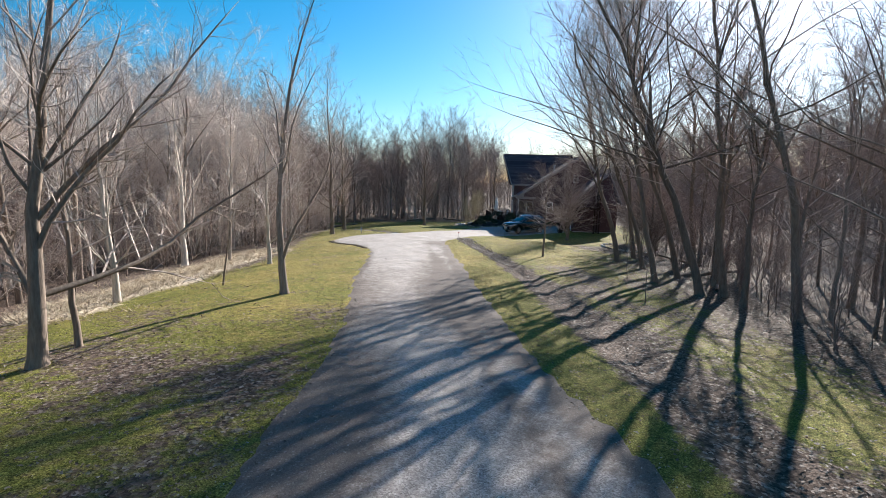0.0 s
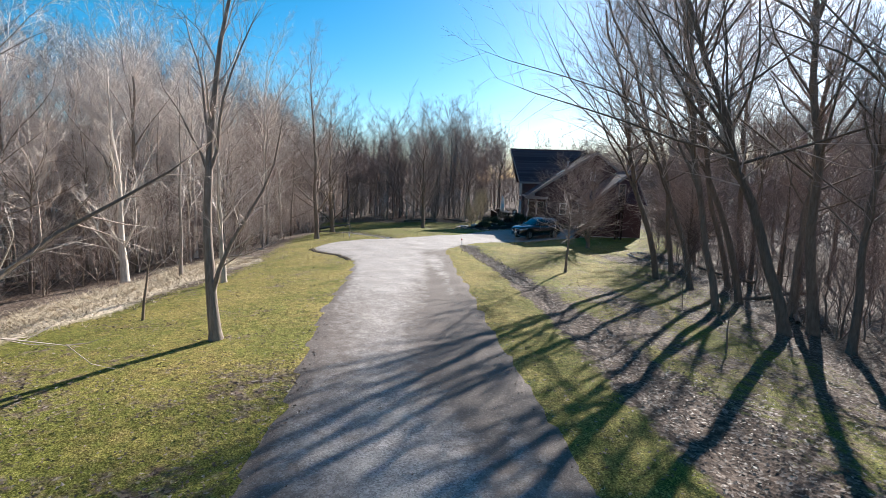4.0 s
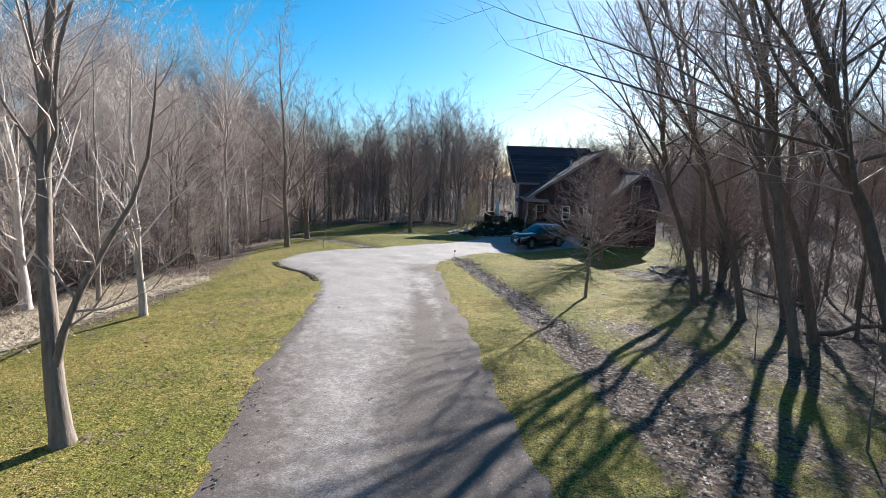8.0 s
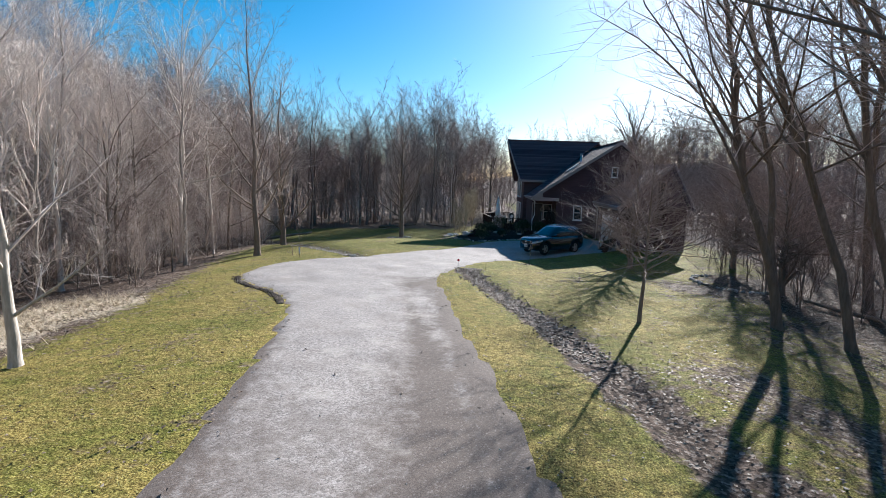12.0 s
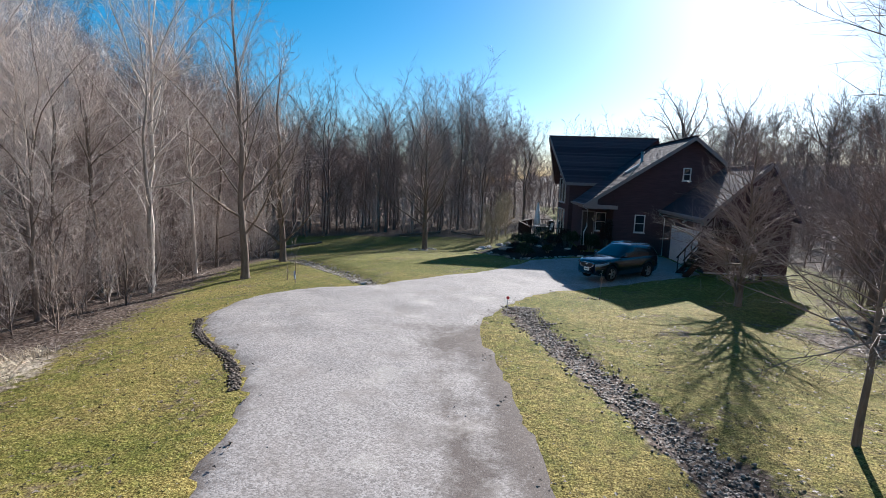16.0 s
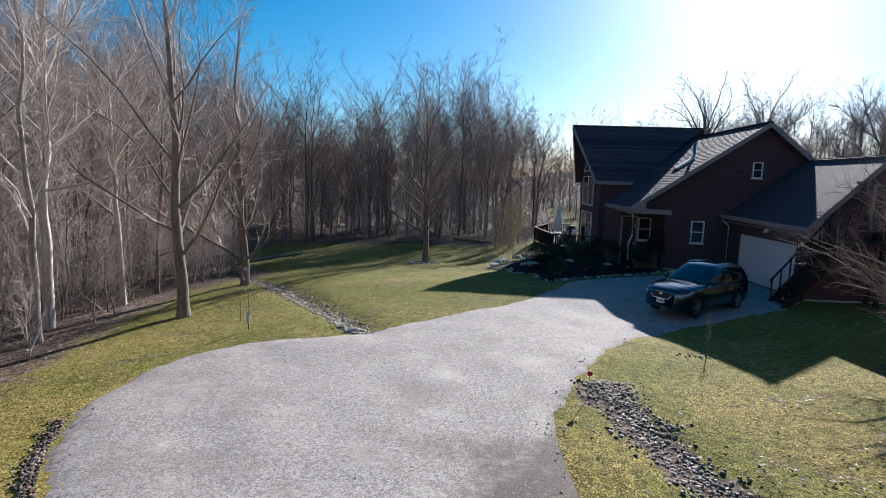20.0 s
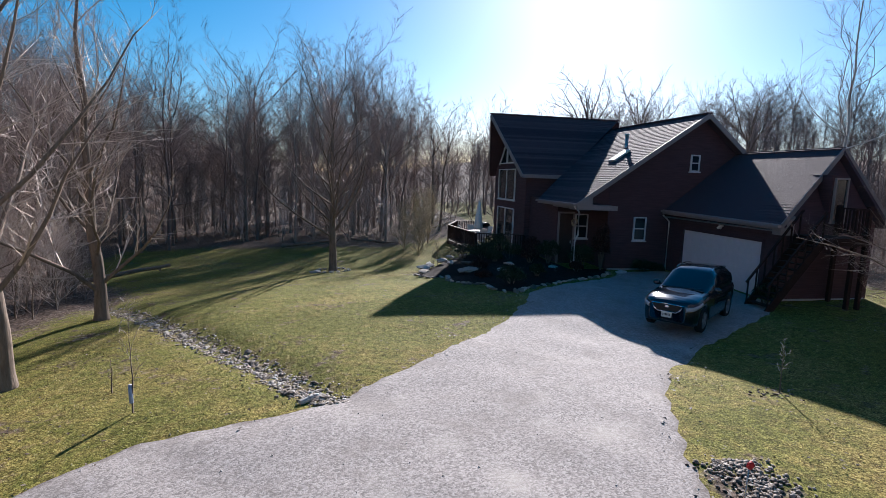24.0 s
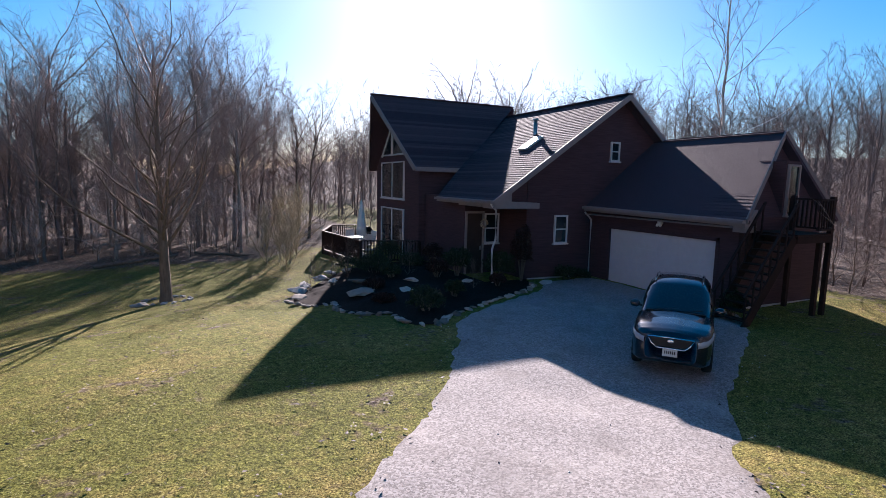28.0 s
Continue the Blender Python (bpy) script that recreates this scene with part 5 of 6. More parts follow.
# ---- parked car ----
M_PAINT, _nt, _b = nodes_of("car_paint", 0.22, 0.2, 0.5)
_b.inputs["Base Color"].default_value = (0.012, 0.015, 0.028, 1)
_b.inputs["Coat Weight"].default_value = 1.0
_b.inputs["Coat Roughness"].default_value = 0.06
_flake = noise_of(_nt, coords(_nt), 900.0, 1.0)
_nt.links.new(ramp(_nt, _flake, [(0.35, (0.004, 0.005, 0.012)), (0.75, (0.010, 0.013, 0.026))]), _b.inputs["Base Color"])
M_CHROME = plain("chrome", (0.75, 0.75, 0.77), 0.12, 1.0, 0.03)
M_TYRE = plain("tyre_rubber", (0.018, 0.018, 0.019), 0.85, 0, 0.25, 20, 0.2, 0.2)
M_RIM = plain("alloy", (0.5, 0.5, 0.52), 0.28, 0.9, 0.06)
M_CARGLASS = glass_material("car_glass", (0.010, 0.014, 0.020), 0.02)
M_BLACK = plain("black_plastic", (0.015, 0.015, 0.016), 0.6)
M_LAMP = glass_material("headlamp_lens", (0.33, 0.35, 0.39), 0.05)


def suv(x, y, heading):
    car = tagged(empty("suv", (x, y, ground_z(x, y) + 0.03), heading), "dark blue-black compact suv parked nose out before the garage", "car")
    AX = (1.34, -1.30)

    def lerp(tab, v):
        return float(np.interp(v, [t[0] for t in tab], [t[1] for t in tab]))
    W = [(-2.24, 0.66), (-2.18, 0.78), (-2.0, 0.87), (-1.5, 0.92), (0.5, 0.925), (1.5, 0.91), (1.85, 0.87), (2.05, 0.78), (2.16, 0.64), (2.2, 0.55)]
    ZT = [(-2.24, 0.88), (-2.1, 1.04), (-1.6, 1.06), (0.6, 1.02), (0.95, 1.03), (1.5, 0.99), (1.85, 0.945), (2.05, 0.90), (2.16, 0.86), (2.2, 0.80)]
    ZB = [(-2.24, 0.42), (-2.0, 0.30), (-1.8, 0.25), (1.9, 0.24), (2.1, 0.28), (2.2, 0.36)]
    xs = np.unique(np.concatenate([np.arange(-2.24, 2.2, 0.06), np.array([2.2]), np.arange(1.98, 2.2, 0.03)]))

    def low(v):
        z = lerp(ZB, v)
        for a in AX:
            if abs(v - a) < 0.40:
                z = max(z, 0.33 + math.sqrt(0.40 ** 2 - (v - a) ** 2))
        return z

    V, F = [], []
    for v in xs:
        w, zt, zb = lerp(W, v), lerp(ZT, v), min(low(v), lerp(ZT, v) - 0.12)
        ring = [(0, zb), (w * 0.9, zb), (w * 0.985, zb + 0.05), (w, zb + (zt - zb) * 0.45), (w * 0.985, zt - 0.13), (w * 0.95, zt - 0.05), (w * 0.86, zt), (w * 0.5, zt + 0.035), (0, zt + 0.05)]
        full = ring + [(-a, b) for a, b in ring[-2:0:-1]]
        V += [(v, a, b) for a, b in full]
    n = 16
    for i in range(len(xs) - 1):
        for k in range(n):
            F.append((i * n + k, i * n + (k + 1) % n, (i + 1) * n + (k + 1) % n, (i + 1) * n + k))
    F += [tuple(range(n)), tuple(range(len(V) - 1, len(V) - n - 1, -1))]
    body = piece("body", V, F, M_PAINT, car, "glossy dark blue-black body", True)
    fix_normals(body)

    RZ = [(-2.16, 0.06), (-2.05, 0.26), (-1.85, 0.46), (-1.5, 0.56), (-0.7, 0.61), (-0.2, 0.60), (0.05, 0.54), (0.5, 0.30), (0.98, 0.02)]
    RW = [(-2.16, 0.76), (-1.7, 0.84), (0.3, 0.86), (0.98, 0.80)]
    BELT = 1.02

    def cab(v, a, grow_by=0.0):
        h = lerp(RZ, v)
        return (v, (lerp(RW, v) * math.cos(a) ** 0.42 * (1 - 0.08 * math.sin(a)) + grow_by * math.cos(a)) if a < math.pi / 2 - 1e-6 else 0.0, BELT + h * math.sin(a) ** 0.62 + grow_by * math.sin(a))

    def patch(name, x0, x1, a0, a1, material, off, side, nx=14, na=8, label=""):
        V, F = [], []
        for i in range(nx + 1):
            for k in range(na + 1):
                p = cab(x0 + (x1 - x0) * i / nx, a0 + (a1 - a0) * k / na, off)
                V.append((p[0], p[1] * side, p[2]))
        for i in range(nx):
            for k in range(na):
                F.append((i * (na + 1) + k, i * (na + 1) + k + 1, (i + 1) * (na + 1) + k + 1, (i + 1) * (na + 1) + k))
        ob = piece(name, V, F, material, car, label, True)
        return ob

    V, F = [], []
    sx = np.linspace(-2.16, 0.98, 40)
    aa = [0.0, 0.06, 0.15, 0.3, 0.5, 0.75, 1.0, 1.25, math.pi / 2]
    for v in sx:
        ring = [cab(v, a) for a in aa]
        V += ring + [(p[0], -p[1], p[2]) for p in ring[-2::-1]]
    n = 17
    for i in range(39):
        for k in range(n - 1):
            F.append((i * n + k, i * n + k + 1, (i + 1) * n + k + 1, (i + 1) * n + k))
    cabin = piece("cabin", V, F, M_PAINT, car, "dark roof and pillars", True)
    fix_normals(cabin)
    # glazing, proud of the cabin by a hand's breadth of rubber
    V, F = [], []
    for i in range(15):
        v = 0.93 - 0.80 * i / 14
        for k in range(17):
            b = -1 + 2 * k / 16
            a = math.pi / 2 - abs(b) * (math.pi / 2 - 0.62)
            p = cab(v, min(a, math.pi / 2), 0.012)
            V.append((p[0] + 0.006, p[1] * (1 if b > 0 else -1), p[2] + 0.006))
    for i in range(14):
        for k in range(16):
            F.append((i * 17 + k, i * 17 + k + 1, (i + 1) * 17 + k + 1, (i + 1) * 17 + k))
    piece("windscreen", V, F, M_CARGLASS, car, "dark tinted windscreen", True)
    for side in (1, -1):
        patch("side_window", 0.42, -0.42, 0.05, 0.62, M_CARGLASS, 0.012, side, label="dark tinted side window")
        patch("side_window", -0.5, -1.25, 0.05, 0.62, M_CARGLASS, 0.012, side)
        patch("side_window", -1.32, -1.75, 0.07, 0.5, M_CARGLASS, 0.012, side)
        V, F = [], []
        tube(V, F, [Vector((0.0, 0.60 * side, 1.545)), Vector((-0.2, 0.60 * side, 1.595)), Vector((-0.9, 0.62 * side, 1.605)), Vector((-1.45, 0.60 * side, 1.565)), Vector((-1.6, 0.60 * side, 1.52))], [0.018] * 5, 6)
        piece("roof_rail", V, F, M_CHROME, car, "bright roof rail", True)
        bm = bmesh.new()
        bmesh.ops.create_uvsphere(bm, u_segments=12, v_segments=8, radius=1.0, matrix=pose(0.62, 1.02 * side, 1.1) @ Matrix.Diagonal((0.08, 0.13, 0.085, 1)))
        mir = part("mirror", bm, M_PAINT, car, "dark door mirror", True)
        pipe("mirror_arm", [(0.62, 0.84 * side, 1.06), (0.62, 0.95 * side, 1.08)], 0.025, M_BLACK, mir)
        # headlamp wrapping the corner
        V, F = [], []
        for i in range(9):
            t = i / 8
            xx = 2.19 - 0.58 * t
            yy = (lerp(W, xx) + 0.004) * side
            for zz, o in ((0.655 + 0.13 * t, 0.0), (0.69 + 0.13 * t, 0.022), (0.74 + 0.115 * t, 0.02), (0.775 + 0.10 * t, -0.015)):
                V.append((xx + o * (1 - t), yy + o * side * (0.4 + 0.6 * t), zz))
        for i in range(8):
            for k in range(3):
                F.append((i * 4 + k, i * 4 + k + 1, (i + 1) * 4 + k + 1, (i + 1) * 4 + k))
        hl = piece("headlight", V, F, M_LAMP, car, "clear swept-back headlight", True)
        fix_normals(hl)
        board("fog_trim", (2.11, 0.44 * side, 0.50), (1.93, 0.80 * side, 0.55), 0.035, 0.025, M_CHROME, car, "bright strip on the bumper")
    # grille with bright surround and badge
    gr = prism("grille", [(2.195, -0.36, 0.62), (2.195, 0.36, 0.62), (2.185, 0.47, 0.79), (2.185, -0.47, 0.79)], (0.03, 0, 0.01), M_BLACK, car, "black mesh grille")
    ring = [(2.23, -0.3, 0.60), (2.23, 0.3, 0.60), (2.226, 0.42, 0.68), (2.212, 0.5, 0.80), (2.222, 0.0, 0.815), (2.212, -0.5, 0.80), (2.226, -0.42, 0.68), (2.23, -0.3, 0.60)]
    pipe("grille_surround", ring, 0.016, M_CHROME, gr, "chrome grille surround", 6)
    bm = bmesh.new()
    bmesh.ops.create_uvsphere(bm, u_segments=14, v_segments=8, radius=1.0, matrix=pose(2.228, 0, 0.745) @ Matrix.Diagonal((0.015, 0.075, 0.04, 1)))
    part("badge", bm, M_CHROME, gr, "plain oval chrome badge", True)
    box("lower_intake", (2.1, -0.5, 0.36), (2.2, 0.5, 0.46), M_BLACK, car, bev=0.02)
    pl = box("licence_plate", (2.19, -0.16, 0.44), (2.225, 0.16, 0.59), plain("plate_white", (0.6, 0.6, 0.58), 0.5), car, "pale plate with dark bars")
    for i in range(6):
        box("bar", (2.2255, -0.12 + i * 0.042, 0.49), (2.228, -0.096 + i * 0.042, 0.55), M_BLACK, pl)
    box("cowl", (0.86, -0.7, 1.055), (1.0, 0.7, 1.075), M_BLACK, car)
    for sy in (0.1, -0.45):
        board("wiper", (0.93, sy, 1.085), (0.86, sy + 0.52, 1.125), 0.02, 0.012, M_BLACK, car)
    for a in AX:
        for side in (1, -1):
            c = Vector((a, 0.80 * side, 0.345))
            V, F = [], []
            prof = [(0.23, -0.1), (0.31, -0.115), (0.345, -0.085), (0.35, 0.0), (0.345, 0.085), (0.31, 0.115), (0.23, 0.1)]
            N = 32
            for k in range(N):
                t = 2 * math.pi * k / N
                V += [(c.x + r * math.cos(t), c.y + o, c.z + r * math.sin(t)) for r, o in prof]
            P = len(prof)
            for k in range(N):
                for j in range(P - 1):
                    F.append((k * P + j, k * P + j + 1, ((k + 1) % N) * P + j + 1, ((k + 1) % N) * P + j))
            ty = piece("wheel", V, F, M_TYRE, car, "black tyre on alloy rim", True)
            fix_normals(ty)
            bm = bmesh.new()
            for k in range(5):
                t = 2 * math.pi * k / 5 + 0.3
                b2 = bmesh.new()
                boxes(b2, (-0.035, -0.02, 0.02, 0.035, 0.02, 0.23))
                b2.transform(Matrix.Translation(c + Vector((0, 0.085 * side, 0))) @ Matrix.Rotation(t, 4, "Y"))
                me = bpy.data.meshes.new("tmp")
                b2.to_mesh(me)
                bm.from_mesh(me)
                b2.free()
                bpy.data.meshes.remove(me)
            bmesh.ops.create_cone(bm, cap_ends=True, segments=20, radius1=0.06, radius2=0.05, depth=0.05, matrix=Matrix.Translation(c + Vector((0, 0.09 * side, 0))) @ Matrix.Rotation(math.pi / 2, 4, "X"))
            bmesh.ops.create_cone(bm, cap_ends=False, segments=28, radius1=0.235, radius2=0.225, depth=0.2, matrix=Matrix.Translation(c) @ Matrix.Rotation(math.pi / 2, 4, "X"))
            part("rim", bm, M_RIM, ty, "five-spoke alloy rim")
            bm = bmesh.new()
            bmesh.ops.create_cone(bm, cap_ends=True, segments=24, radius1=0.22, radius2=0.22, depth=0.02, matrix=Matrix.Translation(c) @ Matrix.Rotation(math.pi / 2, 4, "X"))
            part("brake_disc", bm, M_BLACK, ty)
    car.scale = (0.95, 0.82, 0.99)
    return car


suv(5.5, 41.64, -142)

# ---- garden, ditches and small things ----


def rock_mesh(seed, flat=0.65, material=M_STONE):
    rr = random.Random(seed)
    bm = bmesh.new()
    bmesh.ops.create_icosphere(bm, subdivisions=1, radius=0.5)
    bmesh.ops.subdivide_edges(bm, edges=bm.edges[:], cuts=1)
    off = Vector((rr.uniform(0, 50), rr.uniform(0, 50), rr.uniform(0, 50)))
    sx, sy = rr.uniform(0.85, 1.3), rr.uniform(0.7, 1.0)
    for v in bm.verts:
        v.co *= 1 + 0.7 * noise.noise(v.co * 2.0 + off) + 0.25 * noise.noise(v.co * 6 + off)
        v.co = Vector((v.co.x * sx, v.co.y * sy, v.co.z * flat))
    me = bpy.data.meshes.new("stone")
    bm.to_mesh(me)
    bm.free()
    me.materials.append(material)
    return me


M_DITCH = varied("ditch_stone", [(0.0, (0.09, 0.07, 0.058)), (0.5, (0.19, 0.155, 0.13)), (1.0, (0.40, 0.35, 0.31))])
M_DARKSTONE = varied("dark_rubble", [(0.0, (0.05, 0.038, 0.029)), (0.6, (0.12, 0.092, 0.07)), (1.0, (0.26, 0.21, 0.17))])
M_PALESTONE = varied("pale_stone", [(0.0, (0.30, 0.28, 0.26)), (0.5, (0.46, 0.43, 0.40)), (1.0, (0.66, 0.62, 0.58))])
ROCKS = [rock_mesh(300 + i, 0.27 + 0.025 * i) for i in range(8)]
DARKROCKS = [rock_mesh(330 + i, 0.6, M_DARKSTONE) for i in range(5)]
PALEROCKS = [rock_mesh(360 + i, 0.45, M_PALESTONE) for i in range(6)]


def lay(rocks, places, parent, sink=0.3):
    """Stones as parts of one thing: (x, y, size) each."""
    rr = random.Random(len(places))
    inv = parent.matrix_basis.inverted()
    for x, y, s in places:
        o = new("stone", rocks[rr.randrange(len(rocks))])
        o.parent = parent
        o.matrix_parent_inverse = inv
        o.matrix_basis = pose(x, y, ground_z(x, y) + s * (0.22 - sink * 0.3), rr.uniform(-18, 18), rr.uniform(-18, 18), rr.uniform(0, 360)) @ Matrix.Diagonal((s, s, s, 1))


rng = random.Random(77)
ditch = tagged(empty("stone_ditch", (1.2, 30.0, ground_z(1.2, 30))), "shallow ditch lined with broken grey stones beside the drive", "ditch")
pl = []
for i in range(290):
    y = 33.9 - 9.0 * (i / 290) ** 1.2
    pl.append((ditch_x(y) + rng.gauss(0, 0.24) + (0.25 if y > 32 else 0), y + rng.uniform(-0.1, 0.1), rng.uniform(0.035, 0.095)))
lay(ROCKS + PALEROCKS, pl, ditch, 0.5)
creek = tagged(empty("stone_drain", (-7.5, 40.0, ground_z(-7.5, 40))), "drainage channel of loose pale stones across the back lawn", "drain")
pl = []
for i in range(290):
    y = 37.0 + 9.5 * (i / 290) ** 1.15
    pl.append((-5.2 - (y - 37.2) * 0.72 + rng.gauss(0, 0.2), y + rng.uniform(-0.15, 0.15), 0.05 + 0.15 * rng.random() ** 2.2))
lay(ROCKS + PALEROCKS[:2], pl, creek)
edging = tagged(empty("rubble_edging", (-7.2, 28.8, ground_z(-7.2, 28.8))), "dark rubble bank along the turnaround's rim", "edging")
rim = [p for p in smooth_line(LEFT_EDGE, 0.12) if 26.0 < p.y < 31.6 and p.x < -5]
pl = []
for p in rim:
    for _ in range(2):
        pl.append((p.x - abs(rng.gauss(0.03, 0.1)), p.y - abs(rng.gauss(0.02, 0.08)), rng.uniform(0.035, 0.08)))
lay(DARKROCKS, pl[:290], edging, 0.3)

# planted bed before the house
BED = [(-1.4, 52.1), (-1.1, 50.0), (-0.35, 49.6), (-0.5, 48.4), (0.0, 47.25), (0.6, 47.05), (0.6, 45.75), (1.25, 45.3), (2.0, 45.95), (3.8, 46.95), (5.7, 47.9), (6.55, 48.6), (7.0, 49.78),
       (5.3, 49.9), (5.3, 55.4), (2.4, 56.0), (1.2, 55.6)]
bv = smooth_line(BED[:13], 0.25) + [Vector(p) for p in BED[13:]]
from mathutils import geometry as _geo
grid = [Vector((x, y)) for x in np.arange(-1.5, 7, 0.35) for y in np.arange(45.2, 58.5, 0.35)]
bnp = np.array([(p.x, p.y) for p in bv])
ins, dist = inside(bnp, np.array([p.x for p in grid]), np.array([p.y for p in grid]))
pts = bv + [p for p, i, d in zip(grid, ins, dist) if i and d > 0.12]
gv, _, gf, *_ = _geo.delaunay_2d_cdt(pts, [(i, (i + 1) % len(bv)) for i in range(len(bv))], [], 1, 1e-5)
_, gd2 = inside(bnp, np.array([p.x for p in gv]), np.array([p.y for p in gv]))
mulch_bed = piece("planting_bed", [(p.x, p.y, max(ground_z(p.x, p.y), -0.75) + 0.015 + 0.2 * min(1, d / 1.5) + 0.04 * noise.noise(Vector((p.x * 2, p.y * 2, 4)))) for p, d in zip(gv, gd2)], [tuple(f) for f in gf], M_MULCH, None, "", True)
tagged(mulch_bed, "dark mulched planting bed in the house's shade", "garden bed", "", "structure")


def bed_z(x, y):
    return max(ground_z(x, y), -0.75) + 0.16


border = tagged(empty("stone_border", (1.0, 47.0, -0.2)), "border of rough pale stones round the planting bed", "border")
bl = smooth_line(BED[:12], 0.27)
lay(ROCKS, [(p.x + rng.uniform(-0.04, 0.04), p.y + rng.uniform(-0.04, 0.04), rng.uniform(0.18, 0.34)) for p in bl], border, 0.2)


def boulder(x, y, s, rz, label, z=None, rocks=ROCKS, squash=0.7):
    o = new("boulder", rocks[int(x * 7 + y * 3) % len(rocks)])
    o.matrix_basis = pose(x, y, (bed_z(x, y) if z is None else z) + 0.12 * s, 4, -6, rz) @ Matrix.Diagonal((s, s, s * squash, 1))
    return tagged(o, label, "boulder")


for x, y, s, a in ((0.6, 49.6, 0.9, 20), (1.9, 49.0, 0.55, 70), (2.7, 50.4, 0.6, 130), (4.3, 49.4, 0.45, 10), (-0.9, 52.3, 0.8, 30), (-1.1, 51.0, 0.6, 75), (1.2, 51.8, 0.7, 160), (3.1, 48.3, 0.4, 0)):
    boulder(x, y, s, a, "rough grey landscape boulder in the planting bed", None, PALEROCKS if y > 52 else ROCKS)
for x, y, s, a in ((0.3, 54.3, 0.7, 20), (-0.5, 53.5, 0.6, 80), (0.9, 55.2, 0.55, 140), (0.5, 53.2, 0.45, 60), (-1.0, 53.0, 0.5, 110), (1.5, 55.0, 0.4, 10)):
    boulder(x, y, s, a, "rough pale boulder at the bed's corner by the deck", None, PALEROCKS)
for i, (x, y, s) in enumerate(((0.0, 54.0, 0.3), (0.8, 54.5, 0.35), (1.3, 53.9, 0.4), (-0.4, 52.9, 0.25), (3.0, 51.6, 0.35), (4.0, 48.4, 0.25))):
    tree_from(BRUSH[2], "garden_shrub", x, y, i * 70, s, "small bare twiggy shrub in the planting bed", "shrub", "bare garden shrubs").location.z = bed_z(x, y)
boulder(7.35, 48.95, 0.75, 15, "flat pale stepping stone beside the drive", ground_z(7.35, 48.95) - 0.05, PALEROCKS, 0.35)
boulder(-6.1, 55.0, 0.7, 15, "flat pale stone beside the yard tree", ground_z(-6.1, 55.0) - 0.03, PALEROCKS, 0.4)
ring = tagged(empty("tree_ring", (-5.25, 55.6, ground_z(-5.25, 55.6))), "ring of low stones round the yard tree's foot", "edging")
lay(PALEROCKS + ROCKS[:2], [(-5.25 + 0.85 * math.cos(a * 0.42), 55.6 + 0.85 * math.sin(a * 0.42), rng.uniform(0.16, 0.3)) for a in range(15)], ring, 0.3)


def leafy(name, x, y, z, r, h, seed, material, label, count=900, leaf=0.05):
    """A shrub: short stems and a crown of many small folded leaves with an uneven outline."""
    rr = random.Random(seed)
    e = tagged(empty(name, (x, y, z)), label, "shrub")
    V, F = [], []
    for _ in range(9):
        a = rr.uniform(0, 6.28)
        tube(V, F, [Vector((0, 0, -0.05)), Vector((0.3 * r * math.cos(a), 0.3 * r * math.sin(a), h * 0.4)), Vector((0.7 * r * math.cos(a), 0.7 * r * math.sin(a), h * 0.8))], [0.02, 0.014, 0], 4)
    piece("woody_base", V, F, M_BARK2, e)
    V, F = [], []
    for _ in range(count):
        a, b = rr.uniform(0, 6.28), rr.uniform(-0.2, 1)
        lump = 0.75 + 0.35 * noise.noise(Vector((math.cos(a) * 2, math.sin(a) * 2, b * 2 + seed)))
        rad = lump * rr.uniform(0.6, 1.0)
        c = Vector((r * rad * math.cos(a) * math.sqrt(max(0, 1 - b * b * 0.9)), r * rad * math.sin(a) * math.sqrt(max(0, 1 - b * b * 0.9)), h * 0.45 + h * 0.52 * b * rad))
        u = Vector((rr.uniform(-1, 1), rr.uniform(-1, 1), rr.uniform(-0.6, 1))).normalized() * leaf * rr.uniform(0.7, 1.4)
        w = u.cross(Vector((rr.uniform(-1, 1), rr.uniform(-1, 1), rr.uniform(-1, 1)))).normalized() * leaf * 0.45
        n = u.cross(w).normalized() * leaf * 0.2
        k = len(V)
        V += [tuple(c - u), tuple(c + w + n), tuple(c + u), tuple(c - w + n)]
        F += [(k, k + 1, k + 2), (k, k + 2, k + 3)]
    piece("foliage", V, F, material, e)
    return e


M_EVERGREEN = varied("evergreen_leaf", [(0.0, (0.012, 0.02, 0.01)), (0.5, (0.03, 0.042, 0.018)), (1.0, (0.06, 0.065, 0.03))], 0.6, 20)
M_REDLEAF = varied("barberry_leaf", [(0.0, (0.02, 0.008, 0.008)), (0.6, (0.05, 0.016, 0.014)), (1.0, (0.09, 0.04, 0.03))], 0.6, 20)
leafy("shrub", 6.55, 49.4, -0.05, 0.5, 2.5, 1, M_REDLEAF, "tall dark reddish shrub beside the porch", 2200)
leafy("shrub", 5.7, 49.6, -0.05, 0.75, 1.5, 12, M_EVERGREEN, "dark evergreen shrub before the porch", 1800)
leafy("shrub", 4.7, 51.0, 0.0, 0.75, 1.5, 2, M_EVERGREEN, "dark evergreen shrub by the front door", 1700)
leafy("shrub", 1.5, 46.6, -0.12, 0.7, 1.05, 3, M_EVERGREEN, "low rounded evergreen shrub in the planting bed", 1100)
leafy("shrub", 0.9, 48.3, -0.2, 0.5, 0.6, 4, M_REDLEAF, "low dark shrub in the planting bed", 900)
leafy("shrub", 2.2, 53.2, -0.3, 1.0, 1.3, 5, M_EVERGREEN, "broad dark shrub before the deck", 1500)
leafy("shrub", 8.6, 49.35, -0.1, 0.6, 0.8, 6, M_EVERGREEN, "low evergreen shrub under the window", 1100)
leafy("shrub", 9.4, 49.4, -0.1, 0.4, 0.6, 7, M_EVERGREEN, "small evergreen shrub beside the downspout", 700)
